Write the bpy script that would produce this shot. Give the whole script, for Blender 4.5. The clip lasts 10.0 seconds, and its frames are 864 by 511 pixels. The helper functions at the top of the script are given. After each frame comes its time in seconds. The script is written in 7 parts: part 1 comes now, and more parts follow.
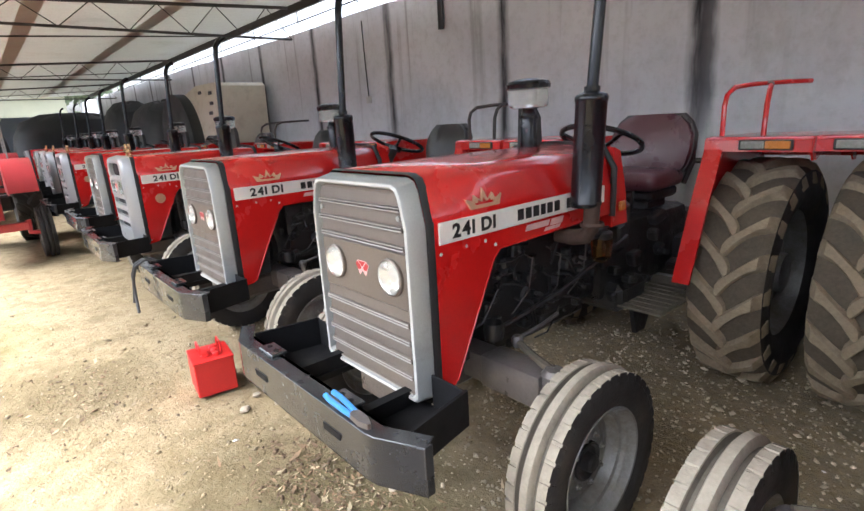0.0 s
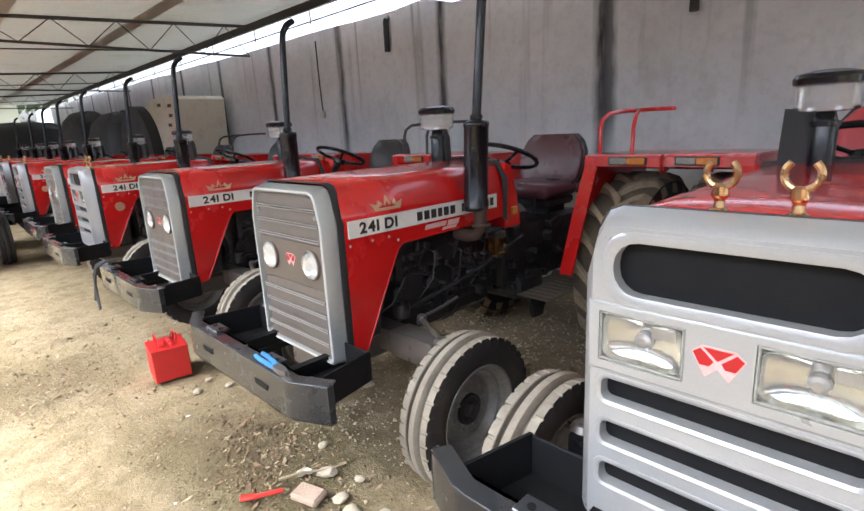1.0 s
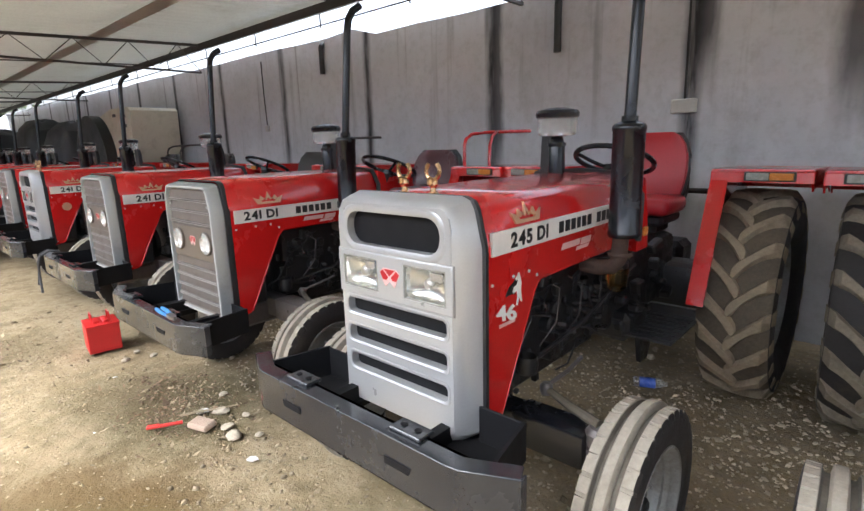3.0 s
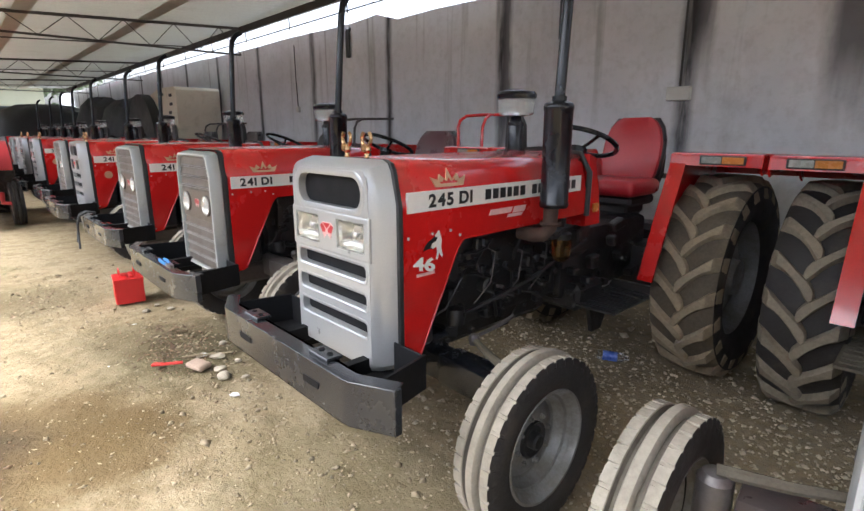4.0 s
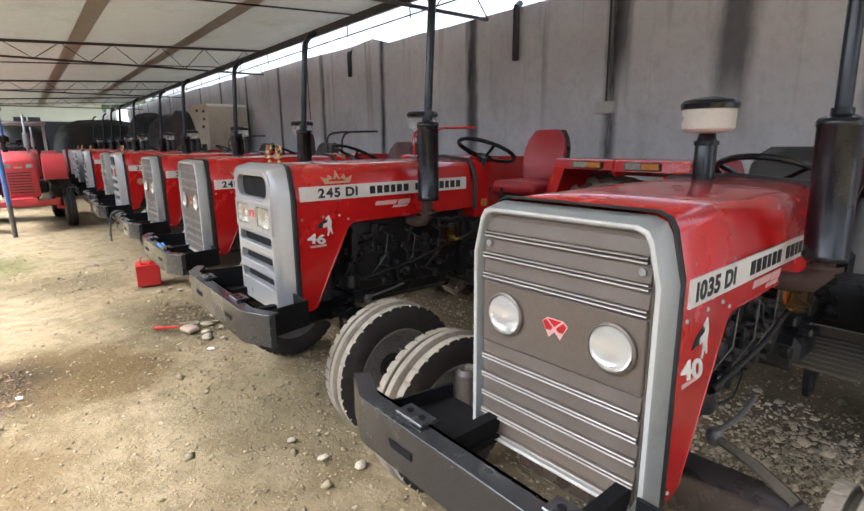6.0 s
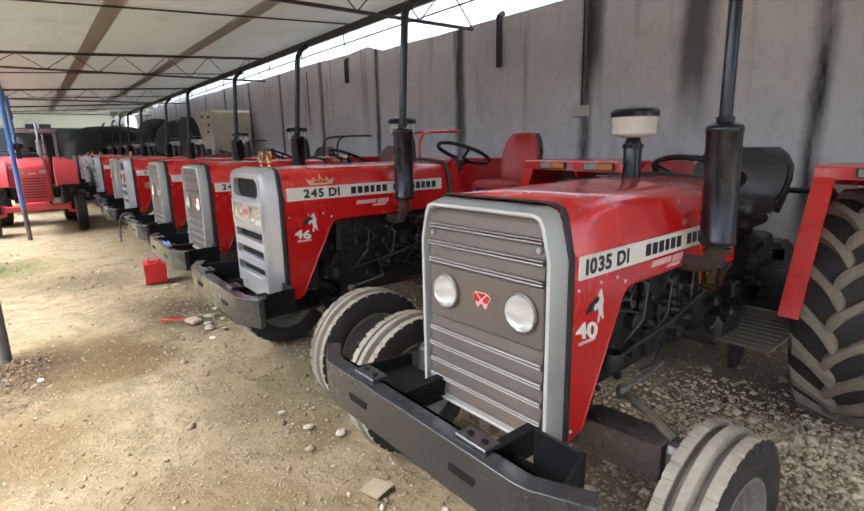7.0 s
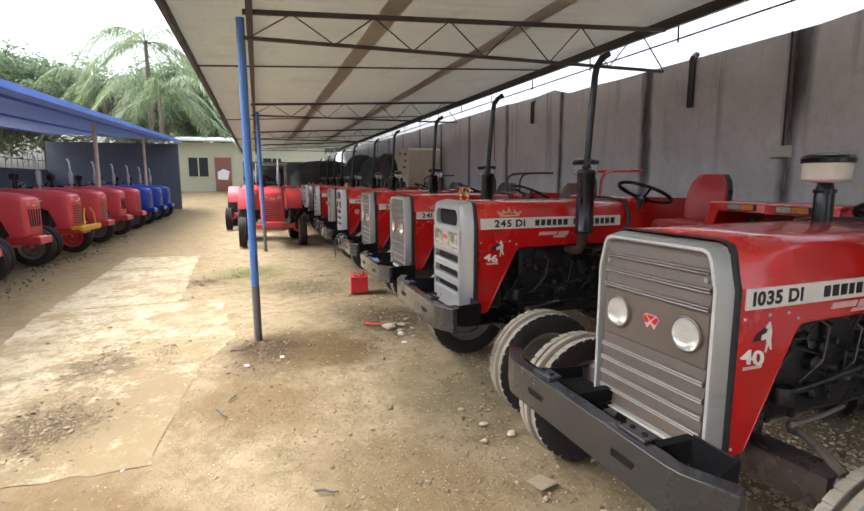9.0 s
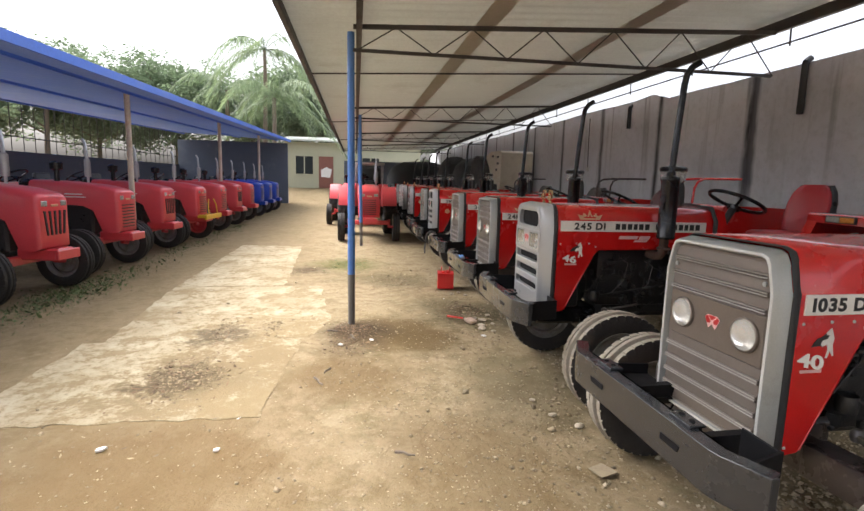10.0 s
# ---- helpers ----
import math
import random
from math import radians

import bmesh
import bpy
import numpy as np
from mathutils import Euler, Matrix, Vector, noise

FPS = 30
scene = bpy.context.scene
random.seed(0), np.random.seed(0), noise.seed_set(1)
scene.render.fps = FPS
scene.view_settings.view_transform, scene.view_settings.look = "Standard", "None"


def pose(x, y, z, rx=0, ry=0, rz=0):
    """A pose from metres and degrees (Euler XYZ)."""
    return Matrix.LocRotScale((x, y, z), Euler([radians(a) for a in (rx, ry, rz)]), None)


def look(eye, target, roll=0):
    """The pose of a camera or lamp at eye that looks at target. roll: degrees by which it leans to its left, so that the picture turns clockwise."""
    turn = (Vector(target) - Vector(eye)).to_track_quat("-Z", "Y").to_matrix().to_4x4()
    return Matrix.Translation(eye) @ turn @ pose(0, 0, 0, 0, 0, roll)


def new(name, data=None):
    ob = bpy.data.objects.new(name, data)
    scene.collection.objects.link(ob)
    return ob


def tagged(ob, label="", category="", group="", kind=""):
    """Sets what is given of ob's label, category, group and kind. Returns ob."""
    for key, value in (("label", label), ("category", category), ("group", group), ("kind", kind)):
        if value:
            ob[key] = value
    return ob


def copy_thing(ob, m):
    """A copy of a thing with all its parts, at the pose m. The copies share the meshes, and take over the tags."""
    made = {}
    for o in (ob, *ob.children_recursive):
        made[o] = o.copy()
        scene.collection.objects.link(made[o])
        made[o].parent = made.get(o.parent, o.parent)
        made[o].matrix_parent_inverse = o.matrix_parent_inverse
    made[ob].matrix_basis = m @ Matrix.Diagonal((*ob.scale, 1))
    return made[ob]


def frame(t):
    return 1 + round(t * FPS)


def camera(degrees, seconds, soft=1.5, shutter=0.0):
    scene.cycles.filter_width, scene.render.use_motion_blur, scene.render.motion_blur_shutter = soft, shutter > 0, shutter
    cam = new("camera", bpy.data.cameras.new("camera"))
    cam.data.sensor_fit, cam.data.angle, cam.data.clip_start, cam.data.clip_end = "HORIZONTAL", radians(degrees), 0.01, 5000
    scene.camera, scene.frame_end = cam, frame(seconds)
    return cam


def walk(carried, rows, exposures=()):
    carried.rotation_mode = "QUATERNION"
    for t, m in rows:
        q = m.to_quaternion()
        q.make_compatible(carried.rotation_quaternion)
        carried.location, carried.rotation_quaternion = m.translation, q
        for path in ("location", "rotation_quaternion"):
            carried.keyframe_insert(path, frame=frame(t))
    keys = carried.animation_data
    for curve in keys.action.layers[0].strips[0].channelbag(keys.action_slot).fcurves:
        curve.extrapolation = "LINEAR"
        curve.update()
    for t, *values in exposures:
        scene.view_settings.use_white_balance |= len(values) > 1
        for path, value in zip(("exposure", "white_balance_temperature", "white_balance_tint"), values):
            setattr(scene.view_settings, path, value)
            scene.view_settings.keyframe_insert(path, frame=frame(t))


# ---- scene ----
cam = camera(80.1, 10.0)
PATH = [
    (0, (1.552, 0.084, 1.598), (0.081, 1.339, 1.088), -3.4),
    (0.5, (1.833, -0.002, 1.603), (0.399, 1.303, 1.112), -3.3),
    (1, (2.103, -0.067, 1.632), (0.712, 1.288, 1.155), -2.9),
    (1.5, (2.352, -0.077, 1.614), (1.004, 1.328, 1.158), -2.4),
    (2, (2.616, -0.106, 1.618), (1.305, 1.335, 1.169), -2.6),
    (2.5, (2.838, -0.196, 1.596), (1.539, 1.26, 1.159), -2.4),
    (2.7, (2.941, -0.217, 1.611), (1.642, 1.242, 1.182), -2.1),
    (3.8, (3.483, -0.098, 1.545), (2.08, 1.258, 1.107), 0.1),
    (4, (3.599, -0.097, 1.537), (2.172, 1.225, 1.071), 0.0),
    (4.5, (3.918, -0.088, 1.56), (2.429, 1.159, 1.083), 0.3),
    (5, (4.267, 0.025, 1.555), (2.73, 1.218, 1.094), 0.4),
    (6.5, (4.906, -0.037, 1.549), (3.373, 1.175, 1.127), -0.9),
    (7, (5.114, -0.067, 1.565), (3.563, 1.121, 1.139), -1.2),
    (7.5, (5.277, -0.167, 1.564), (3.702, 0.995, 1.154), -1.3),
    (8, (5.406, -0.208, 1.576), (3.788, 0.91, 1.21), -1.5),
    (8.5, (5.446, -0.229, 1.583), (3.713, 0.717, 1.264), -1.3),
    (9, (5.476, -0.36, 1.589), (3.6, 0.27, 1.299), -0.1),
    (9.5, (5.593, -0.394, 1.591), (3.666, 0.055, 1.304), 0.7),
    (10, (5.777, -0.385, 1.586), (3.819, -0.091, 1.299), 1.5),
]
walk(cam, [(t, look(eye, target, roll)) for t, eye, target, roll in PATH], [(0.0, 2.7, 5850, 10), (0.5, 2.8, 5800, 10), (1.0, 2.5, 5850, 10), (2.5, 2.35, 5850, 10), (4.0, 2.3, 5900, 10), (5.0, 2.15, 5900, 10), (7.5, 2.05, 5900, 10), (9.0, 1.75, 6200, 12), (10.0, 1.6, 6400, 13)])

# ---------------------------------------------------------------- daylight
world = bpy.data.worlds.new("sky")
scene.world = world
world.use_nodes = True
wn = world.node_tree
sky = wn.nodes.new("ShaderNodeTexSky")
sky.sky_type, sky.sun_disc = "NISHITA", False
sky.sun_elevation, sky.sun_rotation = radians(60), radians(206)
sky.air_density, sky.dust_density, sky.ozone_density = 1.0, 8.0, 1.0
wn.nodes["Background"].inputs["Strength"].default_value = 0.15
pale = wn.nodes.new("ShaderNodeHueSaturation")      # thin high cloud takes the blue out of the sky
pale.inputs["Saturation"].default_value, pale.inputs["Value"].default_value = 0.36, 1.25
wn.links.new(sky.outputs[0], pale.inputs["Color"])
wn.links.new(pale.outputs[0], wn.nodes["Background"].inputs[0])
sun = new("sun", bpy.data.lights.new("sun", "SUN"))
sun.data.energy, sun.data.angle, sun.data.color = 0.7, radians(60), (1.0, 0.97, 0.92)
sun.matrix_world = look((-2.2, -4.5, 8.7), (0, 0, 0))


# ---------------------------------------------------------------- materials
def mat(name, base, rough=0.6, metal=0.0, spread=0.12, scale=6.0, bump=0.15, fine=90.0, rspread=0.12, coat=0.0, spec=0.5,
        dirt=None, dirt_amount=0.0, dirt_scale=3.0, islands=0.0):
    """Painted or bare surface: base colour with patches and grain, uneven gloss, fine relief, and dust in patches."""
    m = bpy.data.materials.new(name)
    m.use_nodes = True
    nt = m.node_tree
    N, L = nt.nodes.new, nt.links.new
    b = nt.nodes["Principled BSDF"]
    co = N("ShaderNodeTexCoord")
    n1, n2 = N("ShaderNodeTexNoise"), N("ShaderNodeTexNoise")
    for n, sc, de in ((n1, scale, 5), (n2, fine, 4)):
        n.inputs["Scale"].default_value, n.inputs["Detail"].default_value = sc, de
        n.inputs["Roughness"].default_value = 0.65
        L(co.outputs["Object"], n.inputs["Vector"])
    add = N("ShaderNodeMath"); add.operation = "ADD"
    L(n1.outputs["Fac"], add.inputs[0]); L(n2.outputs["Fac"], add.inputs[1])
    rng = N("ShaderNodeMapRange")
    rng.inputs["From Min"].default_value, rng.inputs["From Max"].default_value = 0.7, 1.3
    rng.inputs["To Min"].default_value, rng.inputs["To Max"].default_value = 1 - spread, 1 + spread
    L(add.outputs[0], rng.inputs["Value"])
    mul = N("ShaderNodeMix"); mul.data_type, mul.blend_type = "RGBA", "MULTIPLY"
    mul.inputs["Factor"].default_value = 1.0
    mul.inputs["A"].default_value = (*base, 1)
    L(rng.outputs[0], mul.inputs["B"])
    col = mul.outputs["Result"]
    if islands:
        geo = N("ShaderNodeNewGeometry")
        r3 = N("ShaderNodeMapRange")
        r3.inputs["To Min"].default_value, r3.inputs["To Max"].default_value = 1 - islands, 1 + islands
        L(geo.outputs["Random Per Island"], r3.inputs["Value"])
        m3 = N("ShaderNodeMix"); m3.data_type, m3.blend_type = "RGBA", "MULTIPLY"
        m3.inputs["Factor"].default_value = 1.0
        L(col, m3.inputs["A"]); L(r3.outputs[0], m3.inputs["B"])
        col = m3.outputs["Result"]
    rough_out = None
    r2 = N("ShaderNodeMapRange")
    r2.inputs["From Min"].default_value, r2.inputs["From Max"].default_value = 0.3, 0.7
    r2.inputs["To Min"].default_value, r2.inputs["To Max"].default_value = max(0.03, rough - rspread), min(1, rough + rspread)
    L(n1.outputs["Fac"], r2.inputs["Value"])
    rough_out = r2.outputs[0]
    if dirt:
        n3 = N("ShaderNodeTexNoise")
        n3.inputs["Scale"].default_value, n3.inputs["Detail"].default_value, n3.inputs["Roughness"].default_value = dirt_scale, 8, 0.7
        L(co.outputs["Object"], n3.inputs["Vector"])
        rp = N("ShaderNodeMapRange")
        rp.inputs["From Min"].default_value, rp.inputs["From Max"].default_value = 0.62 - 0.35 * dirt_amount, 0.8 - 0.2 * dirt_amount
        rp.inputs["To Max"].default_value = min(1.0, 0.35 + dirt_amount)
        L(n3.outputs["Fac"], rp.inputs["Value"])
        mx = N("ShaderNodeMix"); mx.data_type = "RGBA"
        L(rp.outputs[0], mx.inputs["Factor"]); L(col, mx.inputs["A"])
        mx.inputs["B"].default_value = (*dirt, 1)
        col = mx.outputs["Result"]
        mr = N("ShaderNodeMix"); mr.data_type = "FLOAT"
        L(rp.outputs[0], mr.inputs["Factor"]); L(rough_out, mr.inputs["A"])
        mr.inputs["B"].default_value = 0.9
        rough_out = mr.outputs["Result"]
    L(col, b.inputs["Base Color"])
    L(rough_out, b.inputs["Roughness"])
    b.inputs["Metallic"].default_value = metal
    b.inputs["Coat Weight"].default_value = coat
    b.inputs["Coat Roughness"].default_value = 0.08
    b.inputs["Specular IOR Level"].default_value = spec
    if bump:
        bp = N("ShaderNodeBump")
        bp.inputs["Strength"].default_value, bp.inputs["Distance"].default_value = bump, 0.01
        L(n2.outputs["Fac"], bp.inputs["Height"])
        L(bp.outputs["Normal"], b.inputs["Normal"])
    return m


def glass(name, tint=(1, 1, 1), rough=0.02, clear=1.0):
    m = bpy.data.materials.new(name)
    m.use_nodes = True
    b = m.node_tree.nodes["Principled BSDF"]
    b.inputs["Base Color"].default_value = (*tint, 1)
    b.inputs["Transmission Weight"].default_value = clear
    b.inputs["Roughness"].default_value, b.inputs["IOR"].default_value = rough, 1.45
    return m


RED = mat("red_enamel", (0.53, 0.011, 0.010), 0.24, 0, 0.10, 2.5, 0.02, 140, 0.08, 0.6, dirt=(0.31, 0.095, 0.072), dirt_amount=0.10, dirt_scale=1.6)
RED2 = mat("red_enamel_faded", (0.60, 0.055, 0.065), 0.40, 0, 0.12, 2.0, 0.03, 90, 0.08, 0.25, dirt=(0.36, 0.12, 0.095), dirt_amount=0.18, dirt_scale=1.5)
BLUE = mat("blue_enamel", (0.01, 0.055, 0.42), 0.35, 0, 0.1, 2.0, 0.03, 90, 0.08, 0.2)
SILVER = mat("silver_paint", (0.41, 0.413, 0.41), 0.32, 0.35, 0.05, 4.0, 0.03, 160, 0.06, 0.2)
FRAME = mat("grey_silver_paint", (0.32, 0.33, 0.32), 0.36, 0.3, 0.08, 4.0, 0.03, 160, 0.08, dirt=(0.14, 0.13, 0.11), dirt_amount=0.15, dirt_scale=3)
LIP = mat("pale_trim_edge", (0.48, 0.48, 0.455), 0.4, 0.0, 0.08, 6, 0.02, dirt=(0.33, 0.30, 0.25), dirt_amount=0.12, dirt_scale=5)
SLAT = mat("dusty_brown_grille", (0.165, 0.138, 0.115), 0.42, 0.35, 0.12, 5, 0.05, 150, 0.1, dirt=(0.19, 0.165, 0.135), dirt_amount=0.3, dirt_scale=4)
EDGE = mat("pale_bead_finish", (0.32, 0.295, 0.26), 0.4, 0.3, 0.15, 8, 0.02)
DARK = mat("black_rubber_trim", (0.022, 0.022, 0.023), 0.55, 0, 0.15, 8, 0.1)
BLACK = mat("black_enamel", (0.008, 0.009, 0.012), 0.24, 0, 0.12, 5, 0.02, 120, 0.06, 0.1, spec=0.4)
BUMPER = mat("charcoal_bumper_paint", (0.028, 0.030, 0.034), 0.24, 0.25, 0.15, 5, 0.03, 120, 0.08, 0.4, dirt=(0.06, 0.056, 0.05), dirt_amount=0.02, dirt_scale=4)
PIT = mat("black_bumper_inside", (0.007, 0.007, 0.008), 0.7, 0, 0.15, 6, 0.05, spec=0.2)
ENGINE = mat("oily_black_casting", (0.017, 0.017, 0.018), 0.42, 0.0, 0.3, 10, 0.3, 60, 0.2, spec=0.5, dirt=(0.06, 0.053, 0.042), dirt_amount=0.18, dirt_scale=6)
CAST = mat("brown_grey_cast_iron", (0.115, 0.103, 0.098), 0.36, 0.25, 0.18, 7, 0.15, 70, 0.15, dirt=(0.15, 0.12, 0.085), dirt_amount=0.2, dirt_scale=5)
BROWNIRON = mat("dark_brown_axle_paint", (0.048, 0.038, 0.037), 0.28, 0.2, 0.15, 6, 0.06, 80, 0.1, 0.2, dirt=(0.11, 0.09, 0.065), dirt_amount=0.12, dirt_scale=5)
STEEL = mat("bare_steel", (0.42, 0.42, 0.43), 0.35, 0.9, 0.15, 12, 0.1)
RUST = mat("rusty_manifold", (0.060, 0.036, 0.027), 0.8, 0.1, 0.3, 14, 0.4, 80, dirt=(0.08, 0.045, 0.03), dirt_amount=0.4, dirt_scale=9)
RIM = mat("dusty_silver_rim", (0.25, 0.25, 0.24), 0.5, 0.4, 0.2, 9, 0.15, dirt=(0.19, 0.165, 0.13), dirt_amount=0.5, dirt_scale=8)
TYRE = mat("black_tyre_rubber", (0.023, 0.021, 0.020), 0.72, 0, 0.2, 9, 0.2, 80, dirt=(0.085, 0.068, 0.050), dirt_amount=0.28, dirt_scale=5)
MUDTYRE = mat("mud_brown_tyre_rubber", (0.095, 0.078, 0.055), 0.88, 0, 0.25, 8, 0.3, 60, dirt=(0.13, 0.10, 0.068), dirt_amount=0.25, dirt_scale=4)
TREAD = mat("dusty_tyre_ribs", (0.30, 0.268, 0.215), 0.9, 0, 0.16, 9, 0.3, 60, dirt=(0.15, 0.13, 0.10), dirt_amount=0.3, dirt_scale=6)
LUG = mat("dusty_tyre_lugs", (0.22, 0.19, 0.14), 0.92, 0, 0.2, 7, 0.4, 50, dirt=(0.07, 0.06, 0.047), dirt_amount=0.35, dirt_scale=8)
MUDLUG = mat("muddy_tyre_lugs", (0.27, 0.22, 0.15), 0.92, 0, 0.2, 7, 0.4, 50, dirt=(0.16, 0.125, 0.085), dirt_amount=0.35, dirt_scale=8)
GROOVE = mat("dusty_tyre_grooves", (0.10, 0.088, 0.070), 0.95, 0, 0.2, 9, 0.3, 60, dirt=(0.16, 0.14, 0.11), dirt_amount=0.35, dirt_scale=7)
GOLD = mat("gold_decal", (0.60, 0.36, 0.22), 0.35, 0.35, 0.08, 9, 0.02)
BRASS = mat("brass_ornament", (0.55, 0.34, 0.17), 0.25, 0.95, 0.1, 9, 0.05)
WHITE = mat("white_decal", (0.74, 0.72, 0.68), 0.45, 0, 0.05, 8, 0.02, dirt=(0.5, 0.45, 0.4), dirt_amount=0.08)
PINK = mat("pale_red_decal", (0.70, 0.42, 0.40), 0.45, 0, 0.15, 30, 0.02)
INK = mat("black_ink", (0.012, 0.012, 0.013), 0.5, 0, 0.05, 9, 0.0)
BADGE = mat("red_badge", (0.42, 0.012, 0.015), 0.35, 0, 0.05, 9, 0.0)
LAMPRED = mat("amber_lens", (0.55, 0.20, 0.04), 0.25, 0, 0.1, 30, 0.05, coat=0.4)
LAMPCLEAR = mat("dusty_clear_lens", (0.30, 0.30, 0.27), 0.25, 0, 0.15, 30, 0.1, coat=0.4)
REFLECT = mat("headlamp_reflector", (0.74, 0.73, 0.69), 0.2, 0.6, 0.06, 14, 0.10, 26)
CHROME = mat("faceted_chrome_reflector", (0.50, 0.51, 0.48), 0.12, 0.9, 0.05, 14, 0.05, 22)
LENS = glass("headlamp_glass", (0.98, 0.97, 0.94), 0.03, 0.97)
BOWL = glass("clear_plastic_bowl", (0.88, 0.88, 0.86), 0.12, 0.85)
AMBER = glass("amber_fuel_bowl", (0.75, 0.42, 0.12), 0.1)
CLOUDY = mat("cloudy_plastic_bowl", (0.62, 0.58, 0.5), 0.35, 0, 0.08, 9, 0.02)
SEATRED = mat("red_vinyl", (0.40, 0.02, 0.03), 0.35, 0, 0.1, 5, 0.1, 120, 0.08)
SEATDARK = mat("maroon_vinyl", (0.085, 0.03, 0.04), 0.3, 0, 0.12, 5, 0.1, 120, 0.08)
SEATBLACK = mat("black_vinyl", (0.02, 0.02, 0.022), 0.33, 0, 0.12, 5, 0.1, 120, 0.08)
CLOTH = mat("blue_handle_rubber", (0.05, 0.22, 0.55), 0.45, 0, 0.08, 9, 0.05)
BOXRED = mat("red_sheet_metal", (0.56, 0.02, 0.018), 0.45, 0, 0.08, 6, 0.05, dirt=(0.4, 0.15, 0.1), dirt_amount=0.1)
POSTBLUE = mat("blue_post_paint", (0.07, 0.18, 0.46), 0.45, 0, 0.12, 4, 0.05, 60, dirt=(0.20, 0.20, 0.21), dirt_amount=0.25, dirt_scale=3)
POSTGREY = mat("worn_post_foot", (0.13, 0.12, 0.11), 0.7, 0, 0.25, 9, 0.2)
IRON = mat("dark_angle_iron", (0.06, 0.055, 0.052), 0.6, 0.3, 0.2, 6, 0.1, dirt=(0.12, 0.07, 0.045), dirt_amount=0.2)
SHEET = mat("weathered_roof_sheet", (0.54, 0.58, 0.56), 0.6, 0.0, 0.12, 0.8, 0.05, 30, dirt=(0.27, 0.255, 0.21), dirt_amount=0.2, dirt_scale=0.9)
LAP = mat("brownish_lap_strip", (0.52, 0.51, 0.465), 0.6, 0.0, 0.15, 1.5, 0.05, 30, dirt=(0.40, 0.37, 0.31), dirt_amount=0.4, dirt_scale=1.5)
BLUEROOF = mat("blue_roof_sheet", (0.06, 0.17, 0.66), 0.45, 0.1, 0.1, 1.2, 0.05, 30)
BLUEUNDER = mat("grey_blue_roof_underside", (0.10, 0.17, 0.42), 0.5, 0.05, 0.14, 1.0, 0.05, 30, dirt=(0.36, 0.44, 0.62), dirt_amount=0.12, dirt_scale=1.2)
CREAM = mat("cream_machine_paint", (0.62, 0.58, 0.46), 0.5, 0, 0.1, 3, 0.05, dirt=(0.32, 0.28, 0.2), dirt_amount=0.3, dirt_scale=3)
YELLOW = mat("yellow_bumper_paint", (0.70, 0.42, 0.03), 0.45, 0, 0.1, 5, 0.05)
HOUSE = mat("pale_green_plaster", (0.43, 0.43, 0.31), 0.8, 0, 0.1, 1.5, 0.1, 40, dirt=(0.30, 0.28, 0.21), dirt_amount=0.2)
BROWN = mat("brown_painted_wood", (0.22, 0.085, 0.06), 0.55, 0, 0.12, 5, 0.1)
PANE = mat("dark_window_glass", (0.03, 0.035, 0.035), 0.1, 0, 0.1, 3, 0.0)
STONE = mat("broken_stone", (0.42, 0.355, 0.25), 0.95, 0, 0.25, 12, 0.4, 60, islands=0.3)
PALESTONE = mat("pale_dusty_stone", (0.43, 0.37, 0.28), 0.95, 0, 0.2, 30, 0.5, 90)
CLOD = mat("dry_earth_clods", (0.29, 0.235, 0.15), 0.95, 0, 0.2, 12, 0.4, 60, islands=0.4)
CRUMB = mat("dark_earth_crumbs", (0.25, 0.195, 0.115), 0.95, 0, 0.25, 12, 0.4, 60, islands=0.4)
# dark base colour carries the sheds' shade on the walls that use it
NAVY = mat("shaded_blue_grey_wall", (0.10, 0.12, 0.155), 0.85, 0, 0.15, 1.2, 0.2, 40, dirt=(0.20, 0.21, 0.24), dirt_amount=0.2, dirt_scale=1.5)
BRICK = mat("pale_brick_rubble", (0.38, 0.28, 0.21), 0.9, 0, 0.15, 12, 0.4)
LITTER = mat("dry_leaf_litter", (0.15, 0.098, 0.055), 0.95, 0, 0.3, 9, 0.2, islands=0.5)
PLATE = mat("dusty_footboard_plate", (0.10, 0.088, 0.065), 0.8, 0.1, 0.25, 9, 0.2, dirt=(0.17, 0.15, 0.10), dirt_amount=0.35, dirt_scale=7)
CARD = mat("dusty_cardboard", (0.27, 0.22, 0.145), 0.95, 0, 0.15, 9, 0.2)
PAPER = mat("white_paper_scrap", (0.75, 0.73, 0.70), 0.8, 0, 0.08, 9, 0.1)
REDPLASTIC = mat("red_plastic", (0.55, 0.03, 0.02), 0.4, 0, 0.1, 9, 0.05)
BLUEPACK = mat("blue_printed_wrapper", (0.06, 0.12, 0.45), 0.3, 0, 0.2, 20, 0.1)
GRASS = mat("short_green_grass", (0.10, 0.13, 0.045), 0.8, 0, 0.3, 9, 0.1, islands=0.4)
BARK = mat("grey_bark", (0.16, 0.13, 0.10), 0.9, 0, 0.2, 9, 0.5, 30)
LEAF = mat("green_leaves", (0.115, 0.155, 0.105), 0.6, 0, 0.25, 2, 0.05, islands=0.45)
PALM = mat("palm_leaves", (0.105, 0.150, 0.085), 0.55, 0, 0.25, 2, 0.05, islands=0.5)
TARP = mat("black_tarpaulin", (0.02, 0.022, 0.022), 0.6, 0, 0.3, 3, 0.3, 20)


